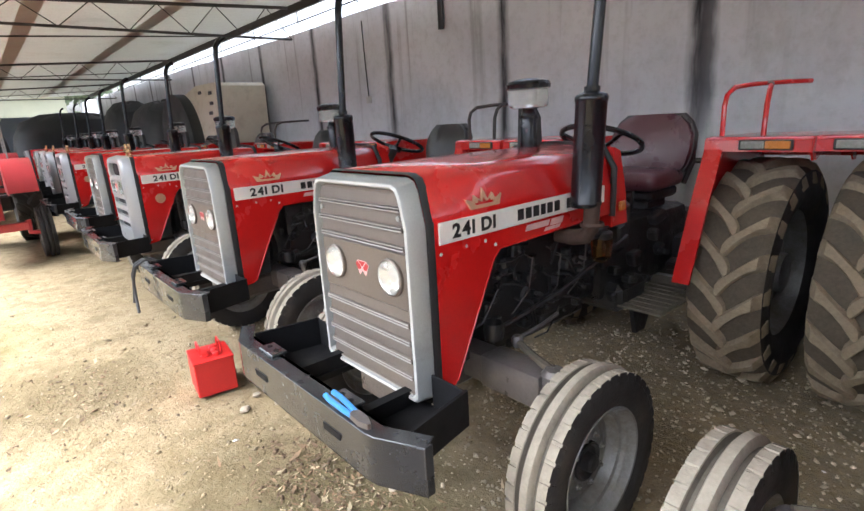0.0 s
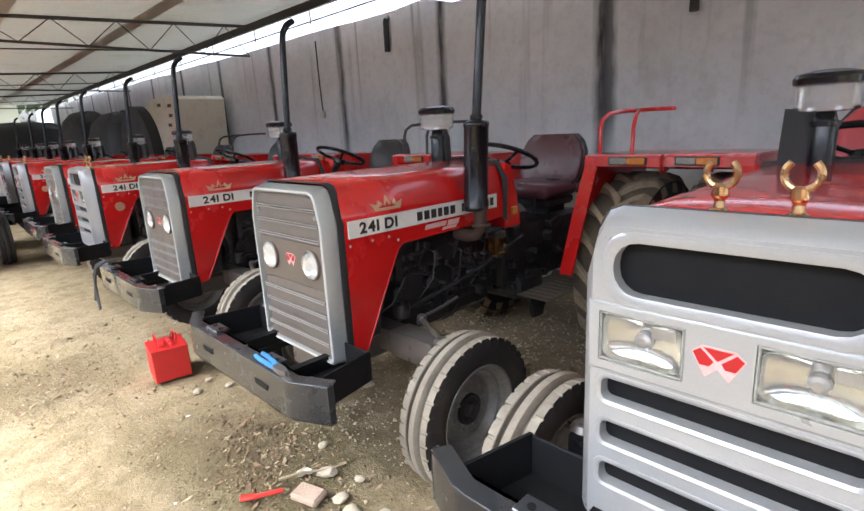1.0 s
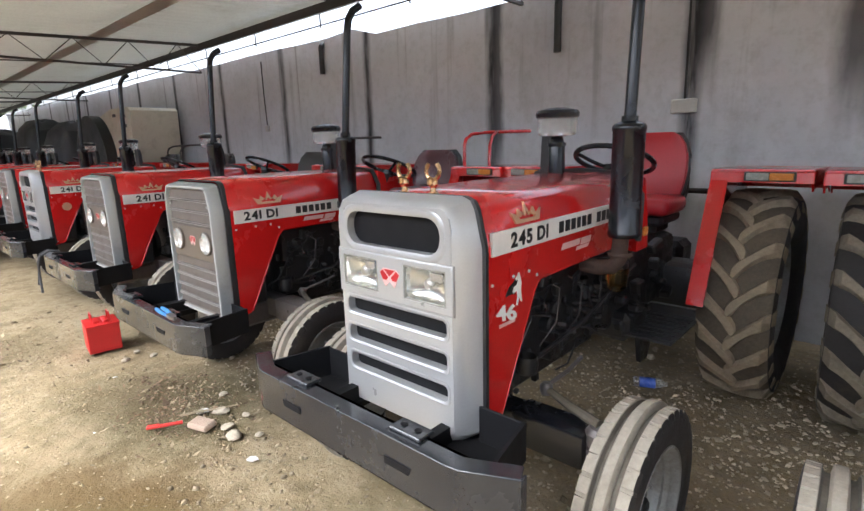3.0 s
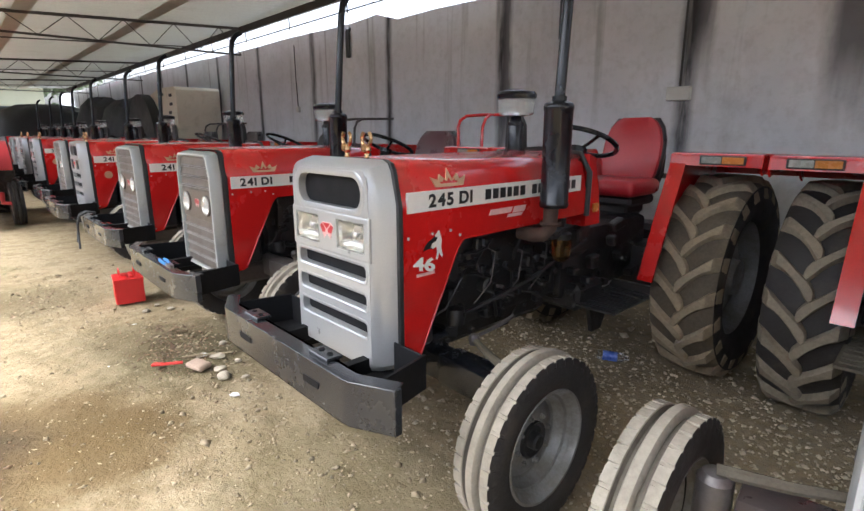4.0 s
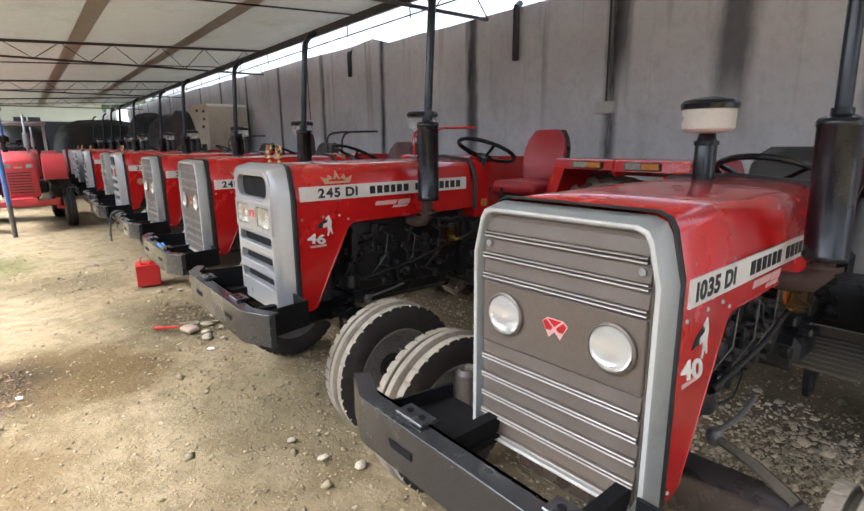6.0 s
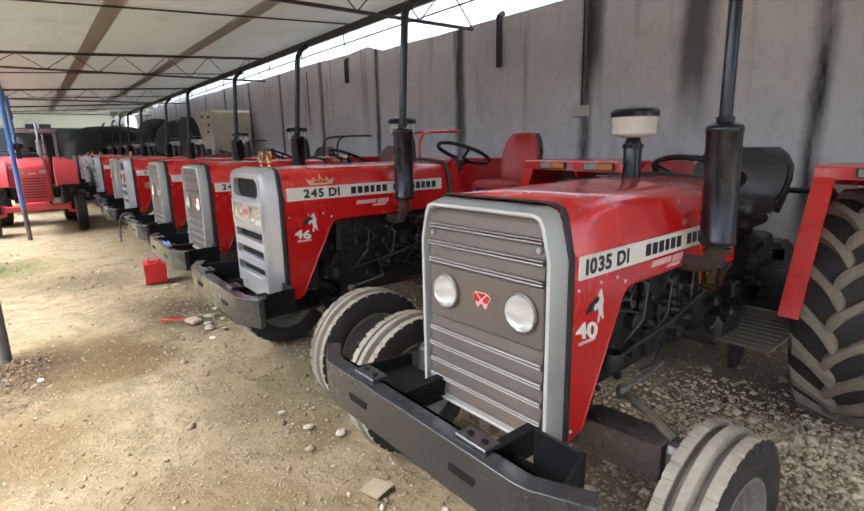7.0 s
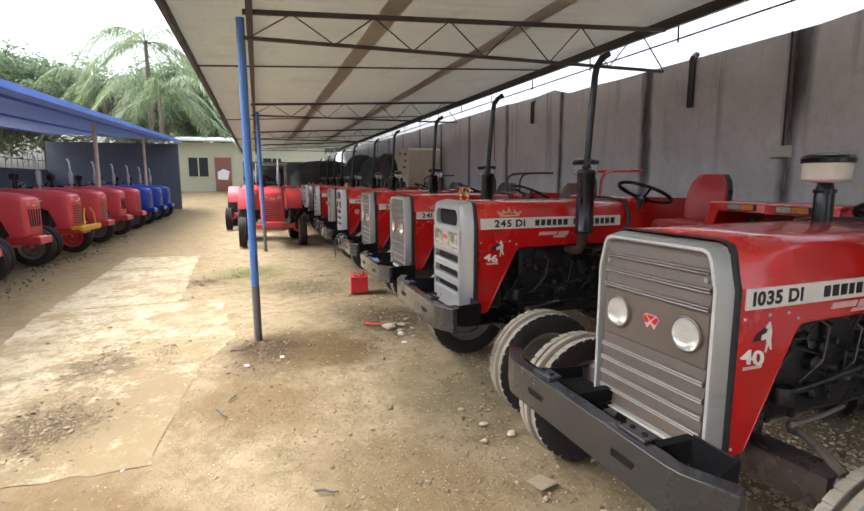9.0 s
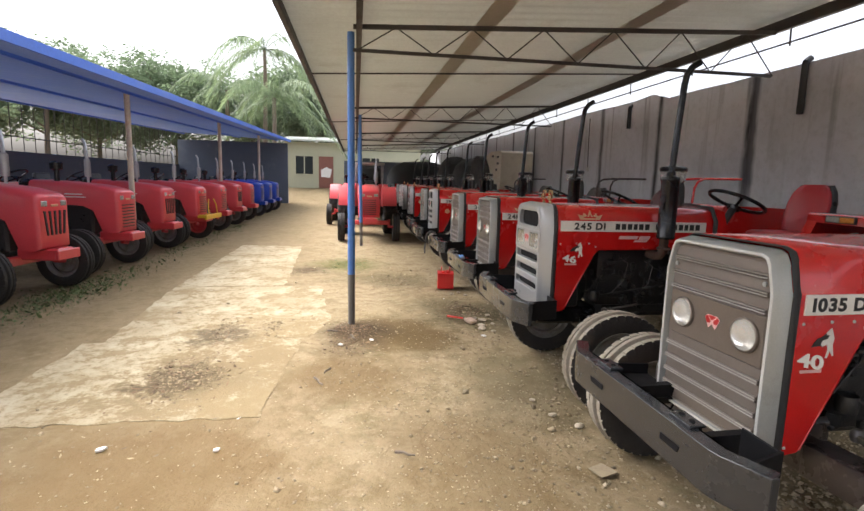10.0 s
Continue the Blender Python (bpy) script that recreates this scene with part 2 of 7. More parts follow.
def ground_material():
    """Trodden sandy earth: pale dust, brown damp patches, greenish moss, grit."""
    m = bpy.data.materials.new("sandy_earth")
    m.use_nodes = True
    nt = m.node_tree
    N, L = nt.nodes.new, nt.links.new
    b = nt.nodes["Principled BSDF"]
    co = N("ShaderNodeTexCoord")

    def nz(scale, detail=6, rough=0.65):
        n = N("ShaderNodeTexNoise")
        n.inputs["Scale"].default_value, n.inputs["Detail"].default_value, n.inputs["Roughness"].default_value = scale, detail, rough
        L(co.outputs["Object"], n.inputs["Vector"])
        return n.outputs["Fac"]

    def span(v, a, c, lo=0.0, hi=1.0):
        r = N("ShaderNodeMapRange")
        r.inputs["From Min"].default_value, r.inputs["From Max"].default_value = a, c
        r.inputs["To Min"].default_value, r.inputs["To Max"].default_value = lo, hi
        L(v, r.inputs["Value"])
        return r.outputs[0]

    def over(fac, a, colour):
        x = N("ShaderNodeMix"); x.data_type = "RGBA"
        L(fac, x.inputs["Factor"])
        if isinstance(a, tuple):
            x.inputs["A"].default_value = (*a, 1)
        else:
            L(a, x.inputs["A"])
        x.inputs["B"].default_value = (*colour, 1)
        return x.outputs["Result"]

    c = over(span(nz(0.8, 4), 0.40, 0.60), (0.303, 0.239, 0.146), (0.264, 0.207, 0.118))
    c = over(span(nz(2.6, 9, 0.72), 0.49, 0.60, 0, 0.75), c, (0.185, 0.138, 0.073))
    c = over(span(nz(1.2, 5, 0.7), 0.58, 0.70, 0, 0.5), c, (0.130, 0.115, 0.048))
    c = over(span(nz(4.5, 8, 0.7), 0.51, 0.62, 0, 0.75), c, (0.325, 0.263, 0.165))
    c = over(span(nz(24, 7, 0.8), 0.54, 0.66, 0, 0.22), c, (0.103, 0.076, 0.041))
    c = over(span(nz(11, 8, 0.8), 0.54, 0.63, 0, 0.55), c, (0.388, 0.323, 0.221))
    # trodden crumbs and old footprints: darker and paler blotches a hand across
    c = over(span(nz(6.5, 7, 0.7), 0.53, 0.60, 0, 0.6), c, (0.191, 0.144, 0.080))
    c = over(span(nz(60, 5, 0.7), 0.56, 0.68, 0, 0.2), c, (0.387, 0.320, 0.222))
    # browner soil out in the open lane, coloured darker to offset its brighter daylight
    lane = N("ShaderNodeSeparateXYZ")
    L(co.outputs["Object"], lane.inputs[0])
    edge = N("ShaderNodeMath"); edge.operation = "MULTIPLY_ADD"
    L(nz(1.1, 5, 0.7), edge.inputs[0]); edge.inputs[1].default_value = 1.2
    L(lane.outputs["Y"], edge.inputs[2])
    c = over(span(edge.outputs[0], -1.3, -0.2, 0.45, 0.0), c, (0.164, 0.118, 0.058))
    # damp and oily stains where they lie in the yard
    for sx, sy, r0, r1, strong, tone in ((0.45, 0.08, 0.35, 0.75, 0.9, (0.116, 0.078, 0.032)), (0.8, 0.26, 0.25, 0.60, 0.85, (0.116, 0.078, 0.032)), (0.45, -0.36, 0.20, 0.50, 0.9, (0.070, 0.048, 0.025)),
                                         (1.7, -0.48, 0.3, 0.75, 0.7, (0.139, 0.092, 0.041)), (1.0, -0.45, 0.15, 0.4, 0.5, (0.104, 0.072, 0.037)), (3.1, -1.5, 0.5, 1.2, 0.7, (0.145, 0.094, 0.041)), (2.7, 0.13, 0.15, 0.6, 0.4, (0.139, 0.094, 0.046)),
                                         (3.25, 0.4, 0.35, 0.9, 0.65, (0.145, 0.100, 0.046)), (1.7, 0.95, 0.25, 0.6, 0.5, (0.145, 0.120, 0.062)), (2.4, 0.9, 0.2, 0.7, 0.3, (0.145, 0.117, 0.065)),
                                         (-0.15, 1.0, 0.3, 0.75, 0.85, (0.093, 0.078, 0.037)), (-0.7, 0.75, 0.2, 0.6, 0.6, (0.111, 0.086, 0.043)), (-2.3, 0.25, 0.25, 0.7, 0.6, (0.116, 0.089, 0.046)), (2.2, 1.0, 0.2, 0.6, 0.55, (0.122, 0.098, 0.052)), (-3.9, -0.55, 0.2, 0.9, 0.8, (0.099, 0.100, 0.025)),
                                         (4.4, 0.1, 0.35, 1.0, 0.6, (0.139, 0.098, 0.049)), (-2.6, -0.2, 0.2, 0.9, 0.55, (0.116, 0.089, 0.041)), (-3.3, -1.2, 0.15, 0.5, 0.7, (0.070, 0.050, 0.027))):
        ds = N("ShaderNodeVectorMath"); ds.operation = "DISTANCE"
        L(co.outputs["Object"], ds.inputs[0]); ds.inputs[1].default_value = (sx, sy, 0)
        wb = N("ShaderNodeMath"); wb.operation = "MULTIPLY_ADD"
        L(nz(3.2, 6, 0.7), wb.inputs[0]); wb.inputs[1].default_value = -0.9 * r1
        L(ds.outputs["Value"], wb.inputs[2])
        c = over(span(wb.outputs[0], r0 - 0.45 * r1, r1 - 0.45 * r1, strong, 0.0), c, tone)
    # gravelly grey soil from the tractors' front wheels to the wall
    sep = N("ShaderNodeSeparateXYZ")
    L(co.outputs["Object"], sep.inputs[0])
    wob = N("ShaderNodeMath"); wob.operation = "MULTIPLY_ADD"
    L(nz(0.9), wob.inputs[0]); wob.inputs[1].default_value = 1.6
    L(sep.outputs["Y"], wob.inputs[2])
    grit = span(nz(16, 8, 0.8), 0.40, 0.62)
    mm = N("ShaderNodeMath"); mm.operation = "MULTIPLY"
    L(span(wob.outputs[0], 2.0, 3.0, 0, 0.85), mm.inputs[0])
    L(grit, mm.inputs[1])
    c = over(mm.outputs[0], c, (0.225, 0.193, 0.143))
    L(c, b.inputs["Base Color"])
    b.inputs["Roughness"].default_value = 0.95
    b.inputs["Specular IOR Level"].default_value = 0.2
    h = N("ShaderNodeMath"); h.operation = "ADD"
    L(span(nz(34, 6, 0.7), 0, 1, 0, 0.5), h.inputs[0]); L(nz(7, 6, 0.7), h.inputs[1])
    bp = N("ShaderNodeBump")
    bp.inputs["Strength"].default_value, bp.inputs["Distance"].default_value = 0.7, 0.045
    L(h.outputs[0], bp.inputs["Height"])
    L(bp.outputs["Normal"], b.inputs["Normal"])
    return m


def wall_material():
    """Grey cement render with dark damp streaks running down at the panel joints and pale lime runs."""
    m = bpy.data.materials.new("grey_cement_render")
    m.use_nodes = True
    nt = m.node_tree
    N, L = nt.nodes.new, nt.links.new
    b = nt.nodes["Principled BSDF"]
    co = N("ShaderNodeTexCoord")
    sep = N("ShaderNodeSeparateXYZ")
    L(co.outputs["Object"], sep.inputs[0])

    def op(kind, a, c=None, d=None):
        n = N("ShaderNodeMath"); n.operation = kind
        for i, v in enumerate((a, c, d)):
            if v is None:
                continue
            if isinstance(v, (int, float)):
                n.inputs[i].default_value = v
            else:
                L(v, n.inputs[i])
        return n.outputs[0]

    def nz(sx, sz, detail=5, rough=0.6, sy=1.0):
        mp = N("ShaderNodeMapping")
        mp.inputs["Scale"].default_value = (sx, sy, sz)
        L(co.outputs["Object"], mp.inputs[0])
        n = N("ShaderNodeTexNoise")
        n.inputs["Scale"].default_value, n.inputs["Detail"].default_value, n.inputs["Roughness"].default_value = 1.0, detail, rough
        L(mp.outputs[0], n.inputs["Vector"])
        return n.outputs["Fac"]

    def span(v, a, c, lo=0.0, hi=1.0):
        r = N("ShaderNodeMapRange")
        r.inputs["From Min"].default_value, r.inputs["From Max"].default_value = a, c
        r.inputs["To Min"].default_value, r.inputs["To Max"].default_value = lo, hi
        L(v, r.inputs["Value"])
        return r.outputs[0]

    def over(fac, a, colour):
        x = N("ShaderNodeMix"); x.data_type = "RGBA"
        L(fac, x.inputs["Factor"])
        if isinstance(a, tuple):
            x.inputs["A"].default_value = (*a, 1)
        else:
            L(a, x.inputs["A"])
        x.inputs["B"].default_value = (*colour, 1)
        return x.outputs["Result"]

    c = over(span(nz(0.8, 0.8), 0.35, 0.65), (0.62, 0.635, 0.675), (0.50, 0.515, 0.55))
    c = over(span(nz(14, 14, 6, 0.7), 0.48, 0.78, 0, 0.28), c, (0.20, 0.20, 0.20))
    c = over(span(nz(2.2, 1.1, 6, 0.7), 0.55, 0.70, 0, 0.45), c, (0.35, 0.36, 0.375))
    # streaks at the joints, about every 2.03 m
    wig = op("MULTIPLY_ADD", nz(3.0, 1.6, 3), 0.10, sep.outputs["X"])
    per = op("PINGPONG", op("ADD", wig, 0.28 + 203.0), 1.015)
    thin = span(per, 0.015, 0.10, 1.0, 0.0)
    fade = span(op("MULTIPLY_ADD", nz(0.9, 0.05, 2), 2.6, sep.outputs["Z"]), 2.1, 2.9)
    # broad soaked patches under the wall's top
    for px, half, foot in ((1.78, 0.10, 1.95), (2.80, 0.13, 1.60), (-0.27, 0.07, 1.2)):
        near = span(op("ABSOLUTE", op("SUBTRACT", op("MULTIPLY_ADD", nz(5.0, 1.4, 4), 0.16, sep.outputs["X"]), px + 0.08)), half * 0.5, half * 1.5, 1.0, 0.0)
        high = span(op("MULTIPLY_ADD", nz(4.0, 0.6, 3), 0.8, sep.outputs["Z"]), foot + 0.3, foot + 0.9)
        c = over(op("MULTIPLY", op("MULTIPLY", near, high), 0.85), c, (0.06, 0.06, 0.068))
    c = over(op("MULTIPLY", op("MULTIPLY", thin, fade), span(nz(9, 1.2, 5, 0.7), 0.3, 0.55, 0.5, 1.0)), c, (0.035, 0.035, 0.04))
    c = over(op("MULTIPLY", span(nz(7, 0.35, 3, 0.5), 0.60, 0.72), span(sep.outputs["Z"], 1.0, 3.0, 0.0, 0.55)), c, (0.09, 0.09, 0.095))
    c = over(span(nz(11, 0.5, 3, 0.5, 3.0), 0.68, 0.74, 0, 0.35), c, (0.42, 0.42, 0.40))
    L(c, b.inputs["Base Color"])
    b.inputs["Roughness"].default_value = 0.9
    bp = N("ShaderNodeBump")
    bp.inputs["Strength"].default_value, bp.inputs["Distance"].default_value = 0.35, 0.01
    L(nz(30, 30, 6, 0.7, 30), bp.inputs["Height"])
    L(bp.outputs["Normal"], b.inputs["Normal"])
    return m


def slab_material():
    """Pale worn concrete, largely under trodden-in soil, with heaps of dirt where they lie."""
    m = bpy.data.materials.new("soiled_pale_concrete")
    m.use_nodes = True
    nt = m.node_tree
    N, L = nt.nodes.new, nt.links.new
    b = nt.nodes["Principled BSDF"]
    co = N("ShaderNodeTexCoord")

    def nz(scale, detail=6, rough=0.65):
        n = N("ShaderNodeTexNoise")
        n.inputs["Scale"].default_value, n.inputs["Detail"].default_value, n.inputs["Roughness"].default_value = scale, detail, rough
        L(co.outputs["Object"], n.inputs["Vector"])
        return n.outputs["Fac"]

    def span(v, a, c, lo=0.0, hi=1.0):
        r = N("ShaderNodeMapRange")
        r.inputs["From Min"].default_value, r.inputs["From Max"].default_value = a, c
        r.inputs["To Min"].default_value, r.inputs["To Max"].default_value = lo, hi
        L(v, r.inputs["Value"])
        return r.outputs[0]

    def over(fac, a, colour):
        x = N("ShaderNodeMix"); x.data_type = "RGBA"
        L(fac, x.inputs["Factor"])
        if isinstance(a, tuple):
            x.inputs["A"].default_value = (*a, 1)
        else:
            L(a, x.inputs["A"])
        x.inputs["B"].default_value = (*colour, 1)
        return x.outputs["Result"]

    c = over(span(nz(1.5, 6), 0.40, 0.62), (0.430, 0.375, 0.262), (0.345, 0.287, 0.186))
    c = over(span(nz(6, 9, 0.78), 0.52, 0.60, 0, 0.7), c, (0.288, 0.224, 0.124))
    c = over(span(nz(2.1, 10, 0.78), 0.49, 0.56, 0, 0.85), c, (0.240, 0.182, 0.096))
    c = over(span(nz(12, 8, 0.8), 0.54, 0.62, 0, 0.6), c, (0.200, 0.152, 0.080))
    c = over(span(nz(30, 6, 0.75), 0.56, 0.66, 0, 0.6), c, (0.176, 0.136, 0.080))
    for sx, sy, r1, strong, tone in ((1.75, -1.35, 1.25, 0.75, (0.235, 0.180, 0.096)), (0.2, -1.2, 0.9, 0.6, (0.25, 0.19, 0.10)), (1.75, -1.65, 0.85, 0.95, (0.216, 0.164, 0.088)), (1.7, -1.75, 0.42, 0.8, (0.096, 0.072, 0.040)), (0.5, -1.7, 0.42, 0.9, (0.136, 0.104, 0.060)), (1.1, -1.1, 0.6, 0.85, (0.240, 0.180, 0.096)),
                                     (2.2, -1.15, 0.6, 0.7, (0.272, 0.208, 0.112)), (0.3, -1.0, 0.5, 0.55, (0.264, 0.200, 0.104)), (-1.0, -1.2, 0.5, 0.5, (0.280, 0.216, 0.120)), (-3.2, -1.7, 0.6, 0.5, (0.264, 0.208, 0.120)), (-0.4, -2.6, 0.4, 0.5, (0.264, 0.208, 0.120))):
        ds = N("ShaderNodeVectorMath"); ds.operation = "DISTANCE"
        L(co.outputs["Object"], ds.inputs[0]); ds.inputs[1].default_value = (sx, sy, 0)
        wb = N("ShaderNodeMath"); wb.operation = "MULTIPLY_ADD"
        L(nz(4.5, 9, 0.8), wb.inputs[0]); wb.inputs[1].default_value = -4.5 * r1
        L(ds.outputs["Value"], wb.inputs[2])
        c = over(span(wb.outputs[0], -1.85 * r1, -1.35 * r1, strong, 0.0), c, tone)
    L(c, b.inputs["Base Color"])
    b.inputs["Roughness"].default_value = 0.92
    b.inputs["Specular IOR Level"].default_value = 0.25
    bp = N("ShaderNodeBump")
    bp.inputs["Strength"].default_value, bp.inputs["Distance"].default_value = 0.8, 0.025
    L(nz(22, 8, 0.8), bp.inputs["Height"])
    L(bp.outputs["Normal"], b.inputs["Normal"])
    return m


def let_light_through(m, amount, tint):
    """Mixes in translucency, so that some of the daylight above or behind comes through."""
    nt = m.node_tree
    mix, tr = nt.nodes.new("ShaderNodeMixShader"), nt.nodes.new("ShaderNodeBsdfTranslucent")
    tr.inputs["Color"].default_value = (*tint, 1)
    mix.inputs["Fac"].default_value = amount
    nt.links.new(nt.nodes["Principled BSDF"].outputs[0], mix.inputs[1])
    nt.links.new(tr.outputs[0], mix.inputs[2])
    nt.links.new(mix.outputs[0], nt.nodes["Material Output"].inputs[0])


# roof translucency is added as soft fill light for the space below
let_light_through(SHEET, 0.18, (0.80, 0.77, 0.69))
let_light_through(BLUEUNDER, 0.20, (0.55, 0.64, 0.86))
let_light_through(LEAF, 0.25, (0.26, 0.36, 0.20))
let_light_through(PALM, 0.35, (0.30, 0.40, 0.20))
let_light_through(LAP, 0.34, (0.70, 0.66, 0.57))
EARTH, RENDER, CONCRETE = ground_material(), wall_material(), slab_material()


# ---------------------------------------------------------------- building helpers
def finish(bm, name, material, smooth=35):
    bmesh.ops.recalc_face_normals(bm, faces=bm.faces)
    me = bpy.data.meshes.new(name)
    bm.to_mesh(me)
    bm.free()
    for m in (material if isinstance(material, (list, tuple)) else [material]):
        me.materials.append(m)
    if smooth:
        me.polygons.foreach_set("use_smooth", [True] * len(me.polygons))
        me.set_sharp_from_angle(angle=radians(smooth))
    return me


def part(name, bm, material, parent, label="", smooth=35):
    """One mesh object from bm, under a thing or a part."""
    me = bm if isinstance(bm, bpy.types.Mesh) else finish(bm, name, material, smooth)
    ob = new(name, me)
    ob.parent = parent
    return tagged(ob, label) if label else ob


def thing(name, label, category, group="", kind=""):
    ob = new(name)
    ob.empty_display_size = 0.1
    return tagged(ob, label, category, group, kind)


def single(name, bm, material, label, category, group="", kind="", smooth=35):
    return tagged(new(name, finish(bm, name, material, smooth)), label, category, group, kind)


def box(bm, c, s, bev=0.0, rot=None, seg=1, mi=0):
    """A box of size s round c, turned by rot (degrees), with bevelled edges."""
    made = bmesh.ops.create_cube(bm, size=1.0)["verts"]
    m = Matrix.Translation(c) @ (pose(0, 0, 0, *rot) if rot else Matrix()) @ Matrix.Diagonal((*s, 1))
    bmesh.ops.transform(bm, matrix=m, verts=made)
    faces = list({f for v in made for f in v.link_faces})
    if bev:
        edges = list({e for v in made for e in v.link_edges})
        out = bmesh.ops.bevel(bm, geom=edges, offset=bev, segments=seg, profile=0.5, affect="EDGES")
        faces = list({f for v in out["verts"] for f in v.link_faces})
    for f in faces:
        f.material_index = mi
    return bm


def prism(bm, pts, axis, a, b, mi=0):
    """A flat outline drawn out along an axis from a to b. pts are the two other coordinates, in order."""
    def place(p, v):
        return {"x": (v, p[0], p[1]), "y": (p[0], v, p[1]), "z": (p[0], p[1], v)}[axis]
    lo = [bm.verts.new(place(p, a)) for p in pts]
    hi = [bm.verts.new(place(p, b)) for p in pts]
    n = len(pts)
    fs = [bm.faces.new(lo), bm.faces.new(hi[::-1])]
    for i in range(n):
        fs.append(bm.faces.new((lo[i], hi[i], hi[(i + 1) % n], lo[(i + 1) % n])))
    for f in fs:
        f.material_index = mi
    return bm


def loft(bm, rings, closed=True, cap0=True, cap1=True, mi=0):
    rows = [[bm.verts.new(p) for p in r] for r in rings]
    n = len(rows[0])
    fs = []
    for a, b in zip(rows, rows[1:]):
        for i in range(n if closed else n - 1):
            j = (i + 1) % n
            fs.append(bm.faces.new((a[i], a[j], b[j], b[i])))
    if closed and cap0:
        fs.append(bm.faces.new(rows[0][::-1]))
    if closed and cap1:
        fs.append(bm.faces.new(rows[-1]))
    for f in fs:
        f.material_index = mi
    return bm


def tube(bm, pts, r, seg=8, r1=None, mi=0):
    """A round bar along a bent line."""
    pts = [Vector(p) for p in pts]
    rings, up = [], None
    for i, p in enumerate(pts):
        d = (pts[min(i + 1, len(pts) - 1)] - pts[max(i - 1, 0)]).normalized()
        if up is None:
            up = d.orthogonal().normalized()
        up = (up - d * up.dot(d)).normalized()
        side = d.cross(up)
        rr = r if r1 is None else r + (r1 - r) * i / (len(pts) - 1)
        rings.append([p + (up * math.cos(k * math.tau / seg) + side * math.sin(k * math.tau / seg)) * rr for k in range(seg)])
    return loft(bm, rings, mi=mi)


def lathe(bm, prof, m=Matrix(), seg=32, closed=False, mi=0, caps=False):
    """Turns a profile of (radius, height) round z, then places it by m."""
    rows = []
    for r, h in prof:
        rows.append([bm.verts.new(m @ Vector((r * math.cos(k * math.tau / seg), r * math.sin(k * math.tau / seg), h))) for k in range(seg)])
    pairs = list(zip(rows, rows[1:])) + ([(rows[-1], rows[0])] if closed else [])
    for a, b in pairs:
        for i in range(seg):
            j = (i + 1) % seg
            bm.faces.new((a[i], a[j], b[j], b[i])).material_index = mi
    if caps:
        for row in (rows[0], rows[-1]):
            if (row[0].co - row[seg // 2].co).length > 1e-5:
                bm.faces.new(row).material_index = mi
    return bm


def arc(c, r, a0, a1, n, plane="yz", other=0.0):
    out = []
    for i in range(n + 1):
        a = radians(a0 + (a1 - a0) * i / n)
        u, v = c[0] + r * math.cos(a), c[1] + r * math.sin(a)
        out.append({"yz": (other, u, v), "xz": (u, other, v), "xy": (u, v, other)}[plane])
    return out


ALONG_X = pose(0, 0, 0, 0, 90, 0)
MESHES = {}


def shared(key, build, material, smooth=35):
    """A mesh that is built once and used by many parts."""
    if key not in MESHES:
        MESHES[key] = finish(build(), key, material, smooth)
    return MESHES[key]


def lettering(text, size, material, thick=0.0012, spacing=1.0, bold=0.038):
    """Flat raised letters in the built-in font, bold by a small offset, from the origin along x."""
    cu = bpy.data.curves.new("text", "FONT")
    cu.body, cu.size, cu.extrude, cu.offset, cu.space_character = text, size, thick, size * bold, spacing
    tmp = bpy.data.objects.new("text", cu)
    me = bpy.data.meshes.new_from_object(tmp)
    bpy.data.objects.remove(tmp)
    me.materials.clear()
    me.materials.append(material)
    return me


ON_LEFT = Matrix(((0, 0, 1, 0), (1, 0, 0, 0), (0, 1, 0, 0), (0, 0, 0, 1)))   # letters on the hood's side towards +x


# ---------------------------------------------------------------- tractors of the long row
# In a tractor's own frame the grille faces -y and stands at y = 0; the ground is z = 0.
HW = 0.318          # half the hood's width
GRILLE_Y = 0.035
FRONT_AXLE, REAR_AXLE = 0.46, 2.38


def outline(hw, z0, z1, ch, y, low=0.02):
    """The grille's outline: upright sides, cut upper corners, small lower corners."""
    r = [(hw - low, z0), (hw, z0 + low), (hw, z1 - ch * 2.9), (hw - ch * 0.52, z1 - ch * 0.72), (hw - ch * 0.80, z1 - ch * 0.22), (hw - ch * 1.35, z1)]
    return [(x, y, z) for x, z in r] + [(-x, y, z) for x, z in r[::-1]]


